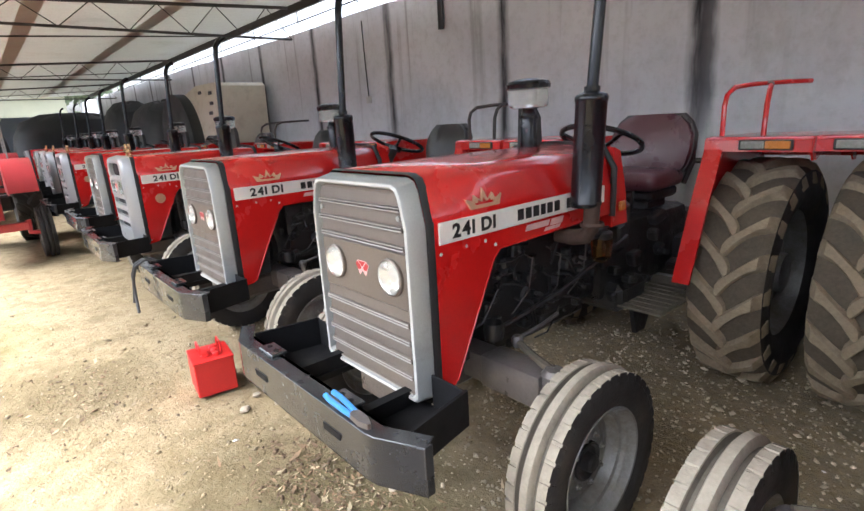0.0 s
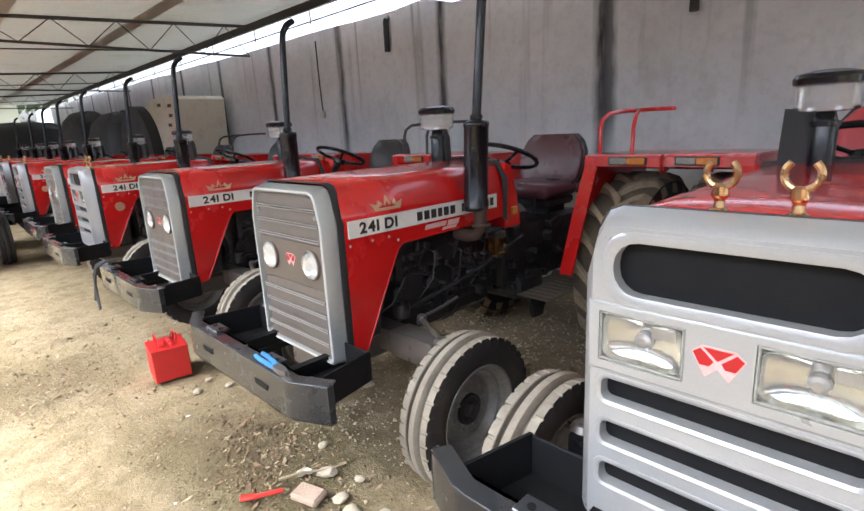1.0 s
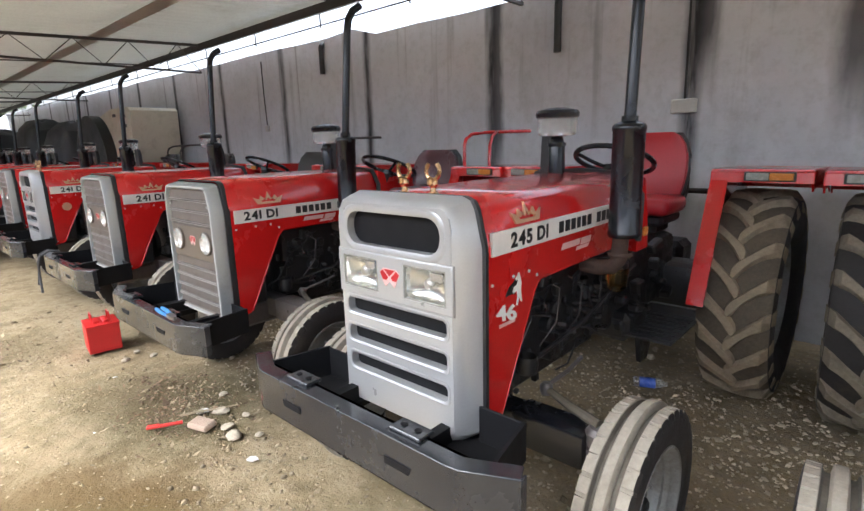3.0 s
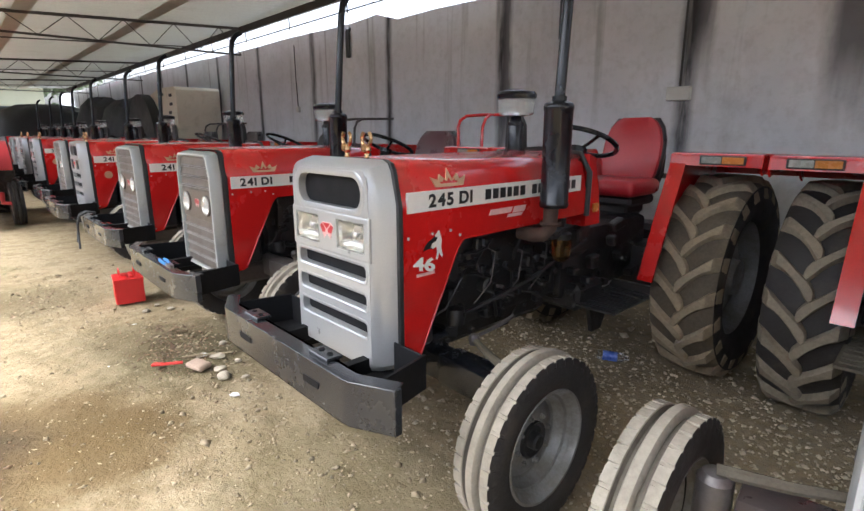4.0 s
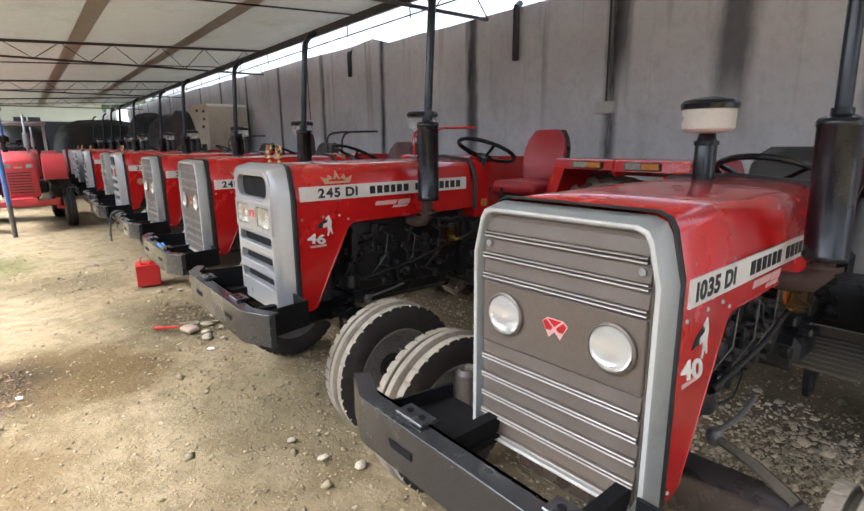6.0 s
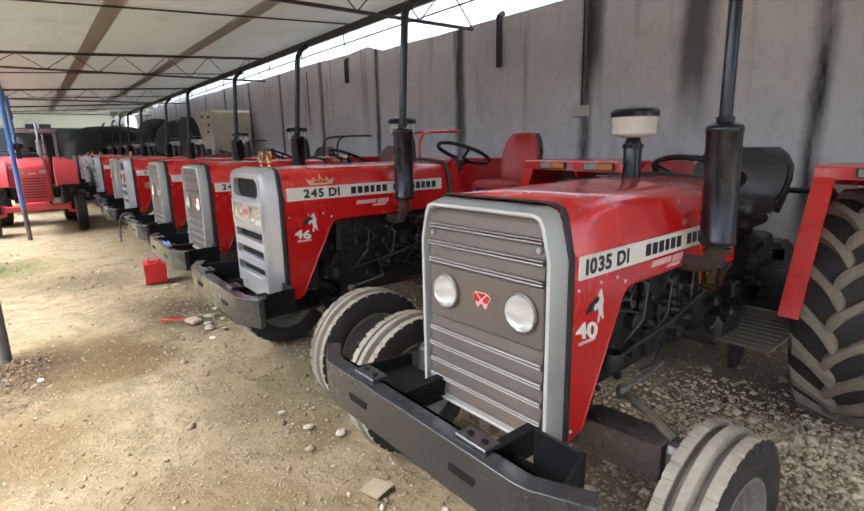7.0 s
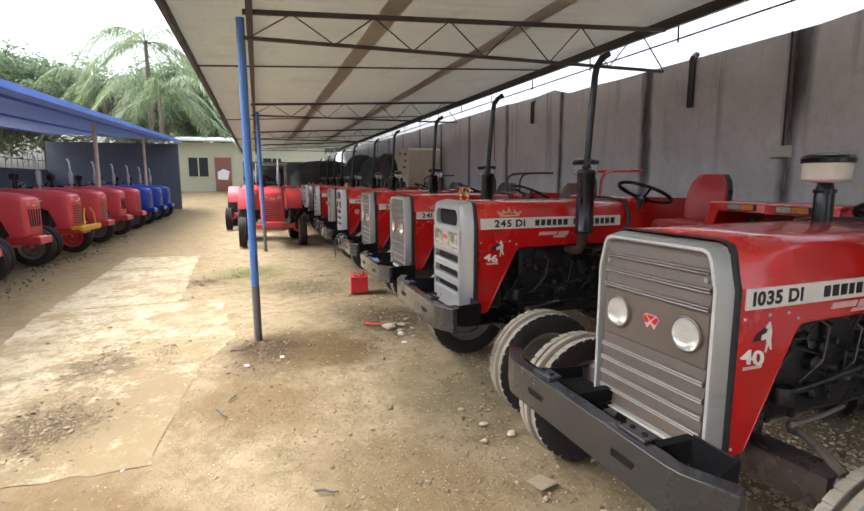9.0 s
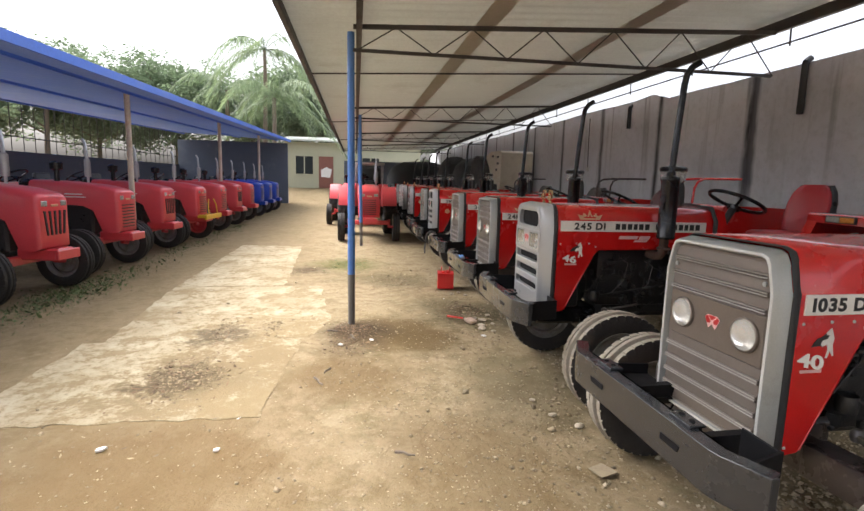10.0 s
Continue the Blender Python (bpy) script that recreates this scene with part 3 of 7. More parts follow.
def front_tyre():
    """Three-rib tyre; the outer ribs are notched along their edges."""
    bm = bmesh.new()
    prof = [(0.215, -0.060), (0.235, -0.078), (0.270, -0.088), (0.310, -0.088), (0.330, -0.085)]
    prof += [(0.3301, -0.086), (0.357, -0.080), (0.3571, -0.066), (0.357, -0.044), (0.352, -0.042), (0.336, -0.036), (0.336, -0.022), (0.360, -0.018), (0.366, -0.014)]
    prof += [(r, -h) for r, h in prof[::-1]]
    seg, low, at = 36 * 5, {0.3301, 0.357, 0.3571}, (0.0, 0.38, 0.76, 0.79, 0.97)
    rows = []
    for r, h in prof:
        row = []
        for k in range(seg):
            rr, hh = r, h
            if abs(h) > 0.06 and r in low and k % 5 > 2:
                rr, hh = min(r, 0.349), math.copysign(min(abs(h), 0.084), h)
            a = (k // 5 + at[k % 5]) * math.tau / 36
            row.append(bm.verts.new((hh, rr * math.cos(a), rr * math.sin(a))))
        rows.append(row)
    for i in range(len(rows)):
        a, b = rows[i], rows[(i + 1) % len(rows)]
        for k in range(seg):
            f = bm.faces.new((a[k], a[(k + 1) % seg], b[(k + 1) % seg], b[k]))
            c = f.calc_center_median()
            f.material_index = 1 if math.hypot(*c.yz) > 0.3465 else 2 if abs(c.x) < 0.062 and math.hypot(*c.yz) > 0.32 else 0
    return bm


def front_rim(side):
    bm = bmesh.new()
    m = ALONG_X if side > 0 else pose(0, 0, 0, 0, -90, 0)
    lathe(bm, [(0.236, 0.070), (0.230, 0.080), (0.222, 0.078), (0.213, 0.058), (0.206, 0.050), (0.202, 0.046), (0.199, 0.030), (0.188, 0.024), (0.180, -0.004), (0.172, -0.018), (0.160, -0.022), (0.130, -0.006), (0.112, 0.002), (0.080, 0.004), (0.074, -0.004), (0.0, -0.006)], m, 48)
    lathe(bm, [(0.236, -0.070), (0.230, -0.079), (0.214, -0.060), (0.205, -0.03), (0.184, -0.020)], m, 48)
    return bm


def front_hub(side):
    bm = bmesh.new()
    m = ALONG_X if side > 0 else pose(0, 0, 0, 0, -90, 0)
    lathe(bm, [(0.076, -0.004), (0.074, 0.012), (0.066, 0.014), (0.058, 0.004), (0.036, 0.002), (0.034, 0.030), (0.026, 0.038), (0.0, 0.040)], m, 24)
    return bm


def wheel_nut(side):
    m = ALONG_X if side > 0 else pose(0, 0, 0, 0, -90, 0)
    return lathe(bmesh.new(), [(0.0135, 0.0), (0.0135, 0.010), (0.008, 0.012), (0.007, 0.020), (0.0, 0.021)], m, 6)


LUGS = 19


def lug_shape(bm, s, a0, mi):
    """Each lug has a bulbous head on the crown, a narrow neck, and curves out over the shoulder."""
    rings = []
    for u, w, rise in ((-0.030, 0.018, 0.018), (-0.024, 0.036, 0.034), (-0.006, 0.043, 0.042), (0.014, 0.039, 0.043), (0.036, 0.030, 0.043), (0.078, 0.0265, 0.042), (0.116, 0.029, 0.041), (0.150, 0.037, 0.038), (0.178, 0.043, 0.028), (0.196, 0.040, 0.002)):
        ang = a0 + 0.010 + 1.95 * u - 3.2 * max(0, u) ** 2
        rad = 0.608 - 0.15 * max(0, u - 0.12) - (0.03 if u > 0.17 else 0) - (0.04 if u > 0.185 else 0)
        row = []
        for da, dr in ((-w * 1.30, -0.014), (-w, rise * 0.82), (-w * 0.78, rise), (w * 0.78, rise), (w, rise * 0.82), (w * 1.30, -0.014)):
            b = ang + da / 0.62
            row.append((s * u, (rad + dr) * math.sin(b), (rad + dr) * math.cos(b)))
        rings.append(row)
    return loft(bm, rings, mi=mi)


def rear_tyre():
    bm = bmesh.new()
    prof = [(0.355, -0.115), (0.39, -0.160), (0.46, -0.186), (0.54, -0.190), (0.585, -0.182), (0.603, -0.155), (0.612, -0.08), (0.615, 0.0)]
    prof += [(r, -h) for r, h in prof[-2::-1]]
    lathe(bm, prof, ALONG_X, 64, closed=True)
    for f in bm.faces:
        if math.hypot(*f.calc_center_median().yz) > 0.592:
            f.material_index = 1
    return bm


def rear_rim():
    bm = bmesh.new()
    lathe(bm, [(0.372, -0.125), (0.360, -0.13), (0.345, -0.09), (0.33, 0.0), (0.30, 0.02), (0.24, 0.03), (0.20, 0.06), (0.12, 0.07), (0.11, 0.12), (0.0, 0.125)], ALONG_X, 40)
    lathe(bm, [(0.372, 0.125), (0.360, 0.13), (0.345, 0.09), (0.332, 0.002)], ALONG_X, 40)
    return bm


def add_wheels(tr, axle, ext=0.0, muddy=False):
    rubber, lugs = (MUDTYRE, MUDLUG) if muddy else (TYRE, LUG)
    for side in (1, -1):
        w = part("front_wheel", shared("front_tyre", front_tyre, [TYRE, TREAD, GROOVE]), None, tr, "ribbed front tyre, dusty tread")
        w.name = "front_wheel"
        w.matrix_basis = pose(axle[2] if side > 0 else axle[1], axle[0] if side > 0 else axle[4], 0.362 + (axle[3] if side > 0 else 0.0))
        part("rim", shared(f"front_rim{side}", lambda: front_rim(side), RIM), None, w, "dusty silver steel rim")
        part("hub", shared(f"front_hub{side}", lambda: front_hub(side), DARK), None, w, "black recessed hub")
        for k in range(8):
            a = k * math.tau / 8 + 0.2
            nut = part("nut", shared(f"wheel_nut{side}", lambda: wheel_nut(side), RIM), None, w)
            nut.matrix_basis = Matrix.Translation((side * 0.0, 0.098 * math.cos(a), 0.098 * math.sin(a)))
        w = part("rear_wheel", shared(f"rear_tyre_{rubber.name}", rear_tyre, [TYRE, rubber]), None, tr, "large rear tyre with muddy chevron lugs" if muddy else "large black rear tyre with dusty chevron lugs")
        w.matrix_basis = pose(side * 0.67, REAR_AXLE + ext, 0.635)
        for s in (-1, 1):
            for k in range(LUGS):
                lg = part("lug", shared(f"lug{s}{lugs.name}", lambda: lug_shape(bmesh.new(), s, 0.0, 0), lugs), None, w)
                lg.matrix_basis = pose(0, 0, 0, -360 * (k + (0.5 if s > 0 else 0)) / LUGS)
        rim = part("rim", shared("rear_rim", rear_rim, RIM), None, w)
        rim.matrix_basis = pose(0, 0, 0, 0, 0, 0 if side > 0 else 180)


def slat_mesh():
    """One pressed louvre, 1 m wide, to be scaled: a flat face with two paler beads along its foot."""
    bm = bmesh.new()
    prof = [(0.006, 0.0), (0.0, -0.002), (-0.006, -0.040), (-0.004, -0.0415), (-0.015, -0.0435), (-0.017, -0.0465), (-0.012, -0.0485), (-0.004, -0.0495), (-0.004, -0.0525), (-0.015, -0.0545), (-0.017, -0.0580), (-0.010, -0.0600), (0.010, -0.0615), (0.010, -0.0655)]
    prism(bm, prof, "x", -0.5, 0.5)
    # the foremost faces of the beads take the paler colour
    for f in bm.faces:
        c = f.calc_center_median()
        if c.y < -0.0115:
            f.material_index = 1
    return bm


def brown_grille(tr, dz):
    """Pale-edged frame round a brown louvred panel with two round headlamps."""
    z0, z1 = 0.615 + dz, 1.405 + dz
    bm = bmesh.new()
    F = GRILLE_Y
    loft(bm, [outline(HW - 0.034, z0 + 0.028, z1 - 0.028, 0.042, F + 0.030), outline(HW - 0.0241, z0 + 0.0181, z1 - 0.0181, 0.046, F + 0.0041)], cap0=False, cap1=False, mi=0)
    loft(bm, [outline(HW - 0.024, z0 + 0.018, z1 - 0.018, 0.046, F + 0.004), outline(HW - 0.020, z0 + 0.012, z1 - 0.012, 0.048, F), outline(HW - 0.010, z0 + 0.006, z1 - 0.006, 0.05, F + 0.003)], cap0=False, cap1=False, mi=1)
    loft(bm, [outline(HW - 0.0099, z0 + 0.0059, z1 - 0.0059, 0.05, F + 0.0031), outline(HW - 0.004, z0 + 0.002, z1 - 0.002, 0.052, F + 0.010),
              outline(HW + 0.004, z0, z1 + 0.012, 0.056, 0.108), outline(HW - 0.006, z0, z1 + 0.008, 0.056, 0.118)], cap0=False, cap1=False, mi=0)
    shell = part("grille_shell", bm, [FRAME, LIP], tr, "silver-grey grille surround with a pale front edge")
    bm = bmesh.new()
    prism(bm, [(x, z) for x, _, z in outline(HW - 0.036, z0 + 0.028, z1 - 0.028, 0.040, 0)], "y", F + 0.026, F + 0.040)
    panel = part("grille_panel", bm, SLAT, tr, "dusty brown louvred grille panel")
    tops = [(1.366, 0.535), (1.299, 0.55), (1.232, 0.55)] + [(0.955 - 0.0665 * i, 0.55) for i in range(5)]
    for zt, w in tops:
        s = part("slat", shared("grille_slat", slat_mesh, [SLAT, EDGE]), None, panel)
        s.matrix_basis = Matrix.Translation((0, F + 0.024, zt + dz)) @ Matrix.Diagonal((w, 1, 1.0, 1))
    bm = bmesh.new()
    box(bm, (0, F + 0.022, 1.06 + dz), (0.552, 0.012, 0.205), 0.004)
    part("lamp_panel", bm, SLAT, panel)
    for sx in (-0.178, 0.188):
        bm = bmesh.new()
        m = pose(sx, F + 0.016, 1.068 + dz, 90, 0, 0)
        lathe(bm, [(0.070, -0.004), (0.070, 0.010), (0.064, 0.014), (0.060, 0.006)], m, 32)
        lamp = part("headlight", bm, SLAT, tr, "round sealed-beam headlight")
        bm = bmesh.new()
        lathe(bm, [(0.0605, 0.011), (0.050, 0.006), (0.032, 0.003), (0.014, 0.0015), (0.0, 0.001)], m, 32)
        part("reflector", bm, REFLECT, lamp)
        bm = bmesh.new()
        lathe(bm, [(0.0615, 0.012), (0.0585, 0.017), (0.042, 0.023), (0.02, 0.027), (0.0, 0.028)], m, 32)
        ob = part("lens", bm, LENS, lamp)
        ob.visible_shadow = False
    badge(tr, 0.006, F + 0.016, 1.070 + dz, 0.044)
    for sx in (-0.254, 0.254):
        bm = bmesh.new()
        lathe(bm, [(0.010, 0.0), (0.010, 0.006), (0.0, 0.008)], pose(sx, F + 0.018, 1.285 + dz, 90, 0, 0), 10)
        part("latch", bm, FRAME, panel)


def badge(tr, x, y, z, r):
    """Small badge of red triangles, two over one, with thin pale lines between them."""
    bm = bmesh.new()
    prism(bm, [(x + r * a, z + r * c) for a, c in ((-1.0, 0.34), (-0.62, 0.66), (0.62, 0.66), (1.0, 0.34), (0.44, -0.66), (0.0, -0.22), (-0.44, -0.66))], "y", y - 0.0015, y)
    plate = part("badge", bm, PINK, tr, "small badge of red triangles with pale lines")
    for tri in (((-0.54, 0.60), (0.54, 0.60), (0.0, 0.12)), ((-0.93, 0.34), (-0.66, 0.54), (-0.14, 0.06), (-0.30, -0.16), (-0.66, -0.16)), ((0.93, 0.34), (0.66, -0.16), (0.30, -0.16), (0.14, 0.06), (0.66, 0.54))):
        bm = bmesh.new()
        prism(bm, [(x + r * a, z + r * c) for a, c in tri], "y", y - 0.003, y - 0.001)
        part("triangle", bm, BADGE, plate)


def silver_grille(tr, dz):
    """One-piece silver mask: dark upper opening, two square headlamps, three long slots."""
    z0, z1 = 0.625 + dz, 1.428 + dz
    holes = [(0, 1.316 + dz, 0.230, 0.064, 0.054)] + [(0, z + dz, 0.250, 0.033, 0.018) for z in (1.018, 0.906, 0.794)]

    def rounded(cx, cz, hx, hz, r, y, n=4):
        pts = []
        for sx, sz, a in ((1, 1, 0), (-1, 1, 90), (-1, -1, 180), (1, -1, 270)):
            for i in range(n + 1):
                t = radians(a + 90 * i / n)
                pts.append((cx + sx * (hx - r) + r * math.cos(t), y, cz + sz * (hz - r) + r * math.sin(t)))
        return pts
    lamp_z = 1.153 + dz

    def windowed(hx, za, zb, y0, y1):
        """A band with the two lamp windows left open."""
        w0, w1, lo, hi = 0.158 - 0.0945, 0.158 + 0.0945, lamp_z - 0.060, lamp_z + 0.060
        for xa, xb, ca, cb in ((-hx, hx, za, lo), (-hx, hx, hi, zb), (-hx, -w1, lo, hi), (-w0, w0, lo, hi), (w1, hx, lo, hi)):
            box(bm, ((xa + xb) / 2, (y0 + y1) / 2, (ca + cb) / 2), (xb - xa, y1 - y0, cb - ca))
    bm = bmesh.new()
    # bands of the mask between the openings, each a bevelled slab
    face = HW - 0.045
    cuts = [z0 + 0.012] + [v for h in holes[::-1] for v in (h[1] - h[3], h[1] + h[3])] + [z1 - 0.02]
    for a, c in zip(cuts[0::2], cuts[1::2]):
        top = c > z1 - 0.05
        if top:
            r = [(face, c - 0.03 * 2.9), (face - 0.03 * 0.52, c - 0.03 * 0.72), (face - 0.03 * 0.80, c - 0.03 * 0.22), (face - 0.03 * 1.35, c)]
            prism(bm, [(-face + 0.009, a), (face - 0.009, a)] + r[1:] + [(-x, z) for x, z in r[:0:-1]], "y", 0.0, 0.05)
        elif a < z0 + 0.05:
            prism(bm, [(-face + 0.03, a), (face - 0.03, a), (face, a + 0.03), (face, c), (-face, c), (-face, a + 0.03)], "y", 0.0, 0.05)
        elif a < lamp_z < c:
            windowed(face, a, c, 0.0, 0.05)
        else:
            box(bm, (0, 0.025, (a + c) / 2), (2 * face, 0.05, c - a))
    for h in holes:
        for s in (-1, 1):
            w = face - h[2]
            if h is holes[0]:
                prism(bm, [(s * h[2], h[1] - h[3]), (s * face, h[1] - h[3]), (s * face, h[1] + 0.023), (s * (face - 0.009), h[1] + h[3]), (s * h[2], h[1] + h[3])], "y", 0.0, 0.05)
            else:
                box(bm, (s * (h[2] + w / 2), 0.025, h[1]), (w, 0.05, 2 * h[3]))
    bmesh.ops.remove_doubles(bm, verts=bm.verts, dist=0.0005)
    # rounded rims round every opening
    for h in holes:
        lip = 0.018 if h[3] > 0.04 else 0.009
        loft(bm, [rounded(h[0], h[1], h[2] - 0.004, h[3] - 0.004, h[4] - 0.002, 0.05), rounded(h[0], h[1], h[2] - 0.004, h[3] - 0.004, h[4], 0.002),
                  rounded(h[0], h[1], h[2] + lip * 0.4, h[3] + lip * 0.4, h[4] + 0.004, -0.0035),
                  rounded(h[0], h[1], h[2] + lip, h[3] + lip, h[4] + 0.008, -0.0025), rounded(h[0], h[1], h[2] + lip * 1.3, h[3] + lip * 1.3, h[4] + 0.01, 0.004)], cap0=False, cap1=False)
    # the lamp band stands a little proud
    bx, ba, bb = face + 0.008, 1.066 + dz, 1.234 + dz
    windowed(bx - 0.008, ba + 0.008, bb - 0.008, -0.0065, 0.001)
    edge = lambda d, y: [(sx * (bx - d), y, z) for sx, z in ((-1, ba + d), (1, ba + d), (1, bb - d), (-1, bb - d))]
    loft(bm, [edge(0.008, -0.0065), edge(0.004, -0.0050), edge(0.001, -0.0015), edge(0.0, 0.004), edge(0.0, 0.0235)], cap0=False, cap1=False)
    # sides swept back to the hood
    loft(bm, [outline(face, z0 + 0.012, z1 - 0.02, 0.030, 0.002, 0.03), outline(face + 0.012, z0 + 0.004, z1 - 0.008, 0.040, 0.012, 0.03),
              outline(HW - 0.012, z0, z1, 0.052, 0.045, 0.03), outline(HW + 0.006, z0, z1 + 0.012, 0.056, 0.112, 0.03), outline(HW - 0.006, z0, z1 + 0.008, 0.056, 0.120, 0.03)], cap0=False, cap1=False)
    for v in bm.verts:
        v.co.y = 0.12 - (0.12 - v.co.y) * 0.80
    part("grille_shell", bm, SILVER, tr, "one-piece silver front grille with a dark upper opening")
    bm = bmesh.new()
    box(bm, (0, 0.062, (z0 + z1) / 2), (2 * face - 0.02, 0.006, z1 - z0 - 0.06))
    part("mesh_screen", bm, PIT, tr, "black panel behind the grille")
    for s in (-1, 1):
        cx, cz = s * 0.158, 1.153 + dz
        bm = bmesh.new()
        y0 = 0.029
        for q, t in (((0, 0.056), (0.186, 0.006)), ((0, -0.056), (0.186, 0.006)), ((0.0905, 0), (0.006, 0.118)), ((-0.0905, 0), (0.006, 0.118))):
            box(bm, (cx + q[0], y0 - 0.001, cz + q[1]), (t[0], 0.018, t[1]), 0.002)
        lamp = part("headlight", bm, LAMPCLEAR, tr, "rectangular headlight with dusty surround")
        # deep pressed bowl: flat rim, curved sides, bright back
        bm = bmesh.new()
        rings = []
        for k, (hx, hz, d) in enumerate(((0.088, 0.054, -0.0035), (0.083, 0.049, 0.012), (0.066, 0.038, 0.021), (0.042, 0.025, 0.026), (0.022, 0.018, 0.028))):
            rings.append([(cx + hx * math.copysign(abs(math.cos(a)) ** (0.35 + 0.13 * k), math.cos(a)), y0 + d, cz + hz * math.copysign(abs(math.sin(a)) ** (0.35 + 0.13 * k), math.sin(a))) for a in (math.tau * q / 40 for q in range(40))])
        loft(bm, rings, cap0=False)
        part("reflector", bm, CHROME, lamp, smooth=25)
        bm = bmesh.new()
        lathe(bm, [(0.020, 0.0), (0.018, 0.012), (0.010, 0.019), (0.0, 0.020)], pose(cx, y0 + 0.024, cz, 90, 0, 0), 16)
        part("bulb", bm, STEEL, lamp)
        bm = bmesh.new()
        box(bm, (cx + 0.048, y0 - 0.001, cz + 0.032), (0.050, 0.004, 0.026), 0.002)
        part("lamp_shield", bm, EDGE, lamp)
        bm = bmesh.new()
        box(bm, (cx, y0 - 0.005, cz), (0.174, 0.003, 0.106), 0.001)
        ob = part("lens", bm, LENS, lamp, smooth=0)
        ob.visible_shadow = False
    badge(tr, 0.0, 0.0180, 1.155 + dz, 0.050)


def hood(tr, dz, length, number, second, colour=RED, text_at=0.10, lift=0.0, crown_on=True):
    """Sheet-metal hood with rounded shoulders, deep front side panels and the long white name strip."""
    y0, y1 = 0.132, length
    zt = 1.432 + dz
    sec = [(HW, 1.255), (HW, 1.268), (HW - 0.003, 1.284), (HW - 0.026, 1.374), (HW - 0.040, 1.402), (HW - 0.068, 1.420), (HW - 0.12, 1.429), (0.09, zt - dz + 0.003), (0, zt - dz + 0.005)]
    bm = bmesh.new()
    rings = []
    for y, sh in ((y0, 0.008), (y0 + 0.012, 0.0), (y0 + 0.35, -0.003), (y0 + 0.7, -0.004), (y1 - 0.02, -0.002), (y1, 0.006)):
        pts = [(x - sh, y, z + dz - sh) for x, z in sec]
        rings.append(pts + [(-x, yy, z) for x, yy, z in pts[-2::-1]])
    loft(bm, rings, closed=False)
    for s in (1, -1):
        a, b = (HW - 0.014, HW) if s > 0 else (-HW, -HW + 0.014)
        prism(bm, [(y0, 0.62 + dz), (y0 + 0.085, 0.632 + dz), (y0 + 0.108, 0.66 + dz), (0.448, 1.075 + dz), (0.470, 1.10 + dz), (0.51, 1.112 + dz), (y1, 1.118 + dz), (y1, 1.256 + dz), (y0, 1.256 + dz)], "x", a, b)
    # rolled lower edge
    for s in (1, -1):
        tube(bm, [(s * (HW - 0.006), y0 + 0.096, 0.64 + dz), (s * (HW - 0.006), 0.445, 1.07 + dz), (s * (HW - 0.006), 0.482, 1.106 + dz), (s * (HW - 0.006), y1, 1.116 + dz)], 0.008, 6)
    hd = part("hood", bm, colour, tr, "glossy red hood", smooth=40)
    # black rubber seal between the grille and the hood
    fat = 0.015 if lift else 0.004
    bm = bmesh.new()
    loft(bm, [outline(HW + 0.002, 0.612 + dz, 1.424 + dz, 0.056, 0.112), outline(HW + fat, 0.608 + dz, 1.425 + fat + dz, 0.057, 0.119), outline(HW + fat, 0.608 + dz, 1.425 + fat + dz, 0.057, 0.136), outline(HW + 0.0, 0.614 + dz, 1.424 + dz, 0.056, 0.150)], cap0=False, cap1=False)
    part("seal", bm, DARK, hd, "black rubber seal")
    for s in (1, -1):
        bm = bmesh.new()
        box(bm, (s * (HW + 0.001), (0.168 + y1 - 0.07) / 2, 1.218 + lift + dz), (0.012, y1 - 0.07 - 0.168, 0.078), 0.001)
        strip = part("name_strip", bm, WHITE, hd, "long white strip with black lettering")
        if s > 0:
            # the model number, figure by figure
            y = 0.168 + text_at
            for ch in number:
                if ch == " ":
                    y += 0.026
                    continue
                me = lettering(ch, 0.069, INK)
                lo, hi = min(v.co.x for v in me.vertices), max(v.co.x for v in me.vertices)
                t = part("figure" if ch.isdigit() else "letter", me, None, strip)
                t.matrix_basis = Matrix.Translation((HW + 0.0072, y - lo * 1.14, 1.195 + lift + dz)) @ ON_LEFT @ Matrix.Diagonal((1.14, 1, 1, 1))
                y += (hi - lo) * 1.14 + 0.008
            # the maker's name, as plain bars
            y = second
            for k in range(15):
                if k == 6:
                    y += 0.040
                    continue
                w = 0.030 if k in (3, 9, 12) else 0.036
                if y + w < y1 - 0.08:
                    bar = part("lettering_bar", shared(f"lettering_bar{w}", lambda: box(bmesh.new(), (0, 0, 0), (0.002, w, 0.044)), INK, 0), None, strip)
                    bar.matrix_basis = pose(HW + 0.0076, y + w / 2, 1.218 + lift + dz)
                y += w + 0.013
    # rivets, faded lower decal, crown decal
    for y, z in ((0.175, 1.145), (0.30, 1.150), (0.40, 1.150), (0.455, 1.125), (0.158, 0.655)):
        bolt = part("bolt", shared("hood_bolt", lambda: lathe(bmesh.new(), [(0.007, 0.0), (0.005, 0.004), (0.0, 0.005)], ALONG_X, 8), LIP), None, hd)
        bolt.matrix_basis = Matrix.Translation((HW, y, z + dz))
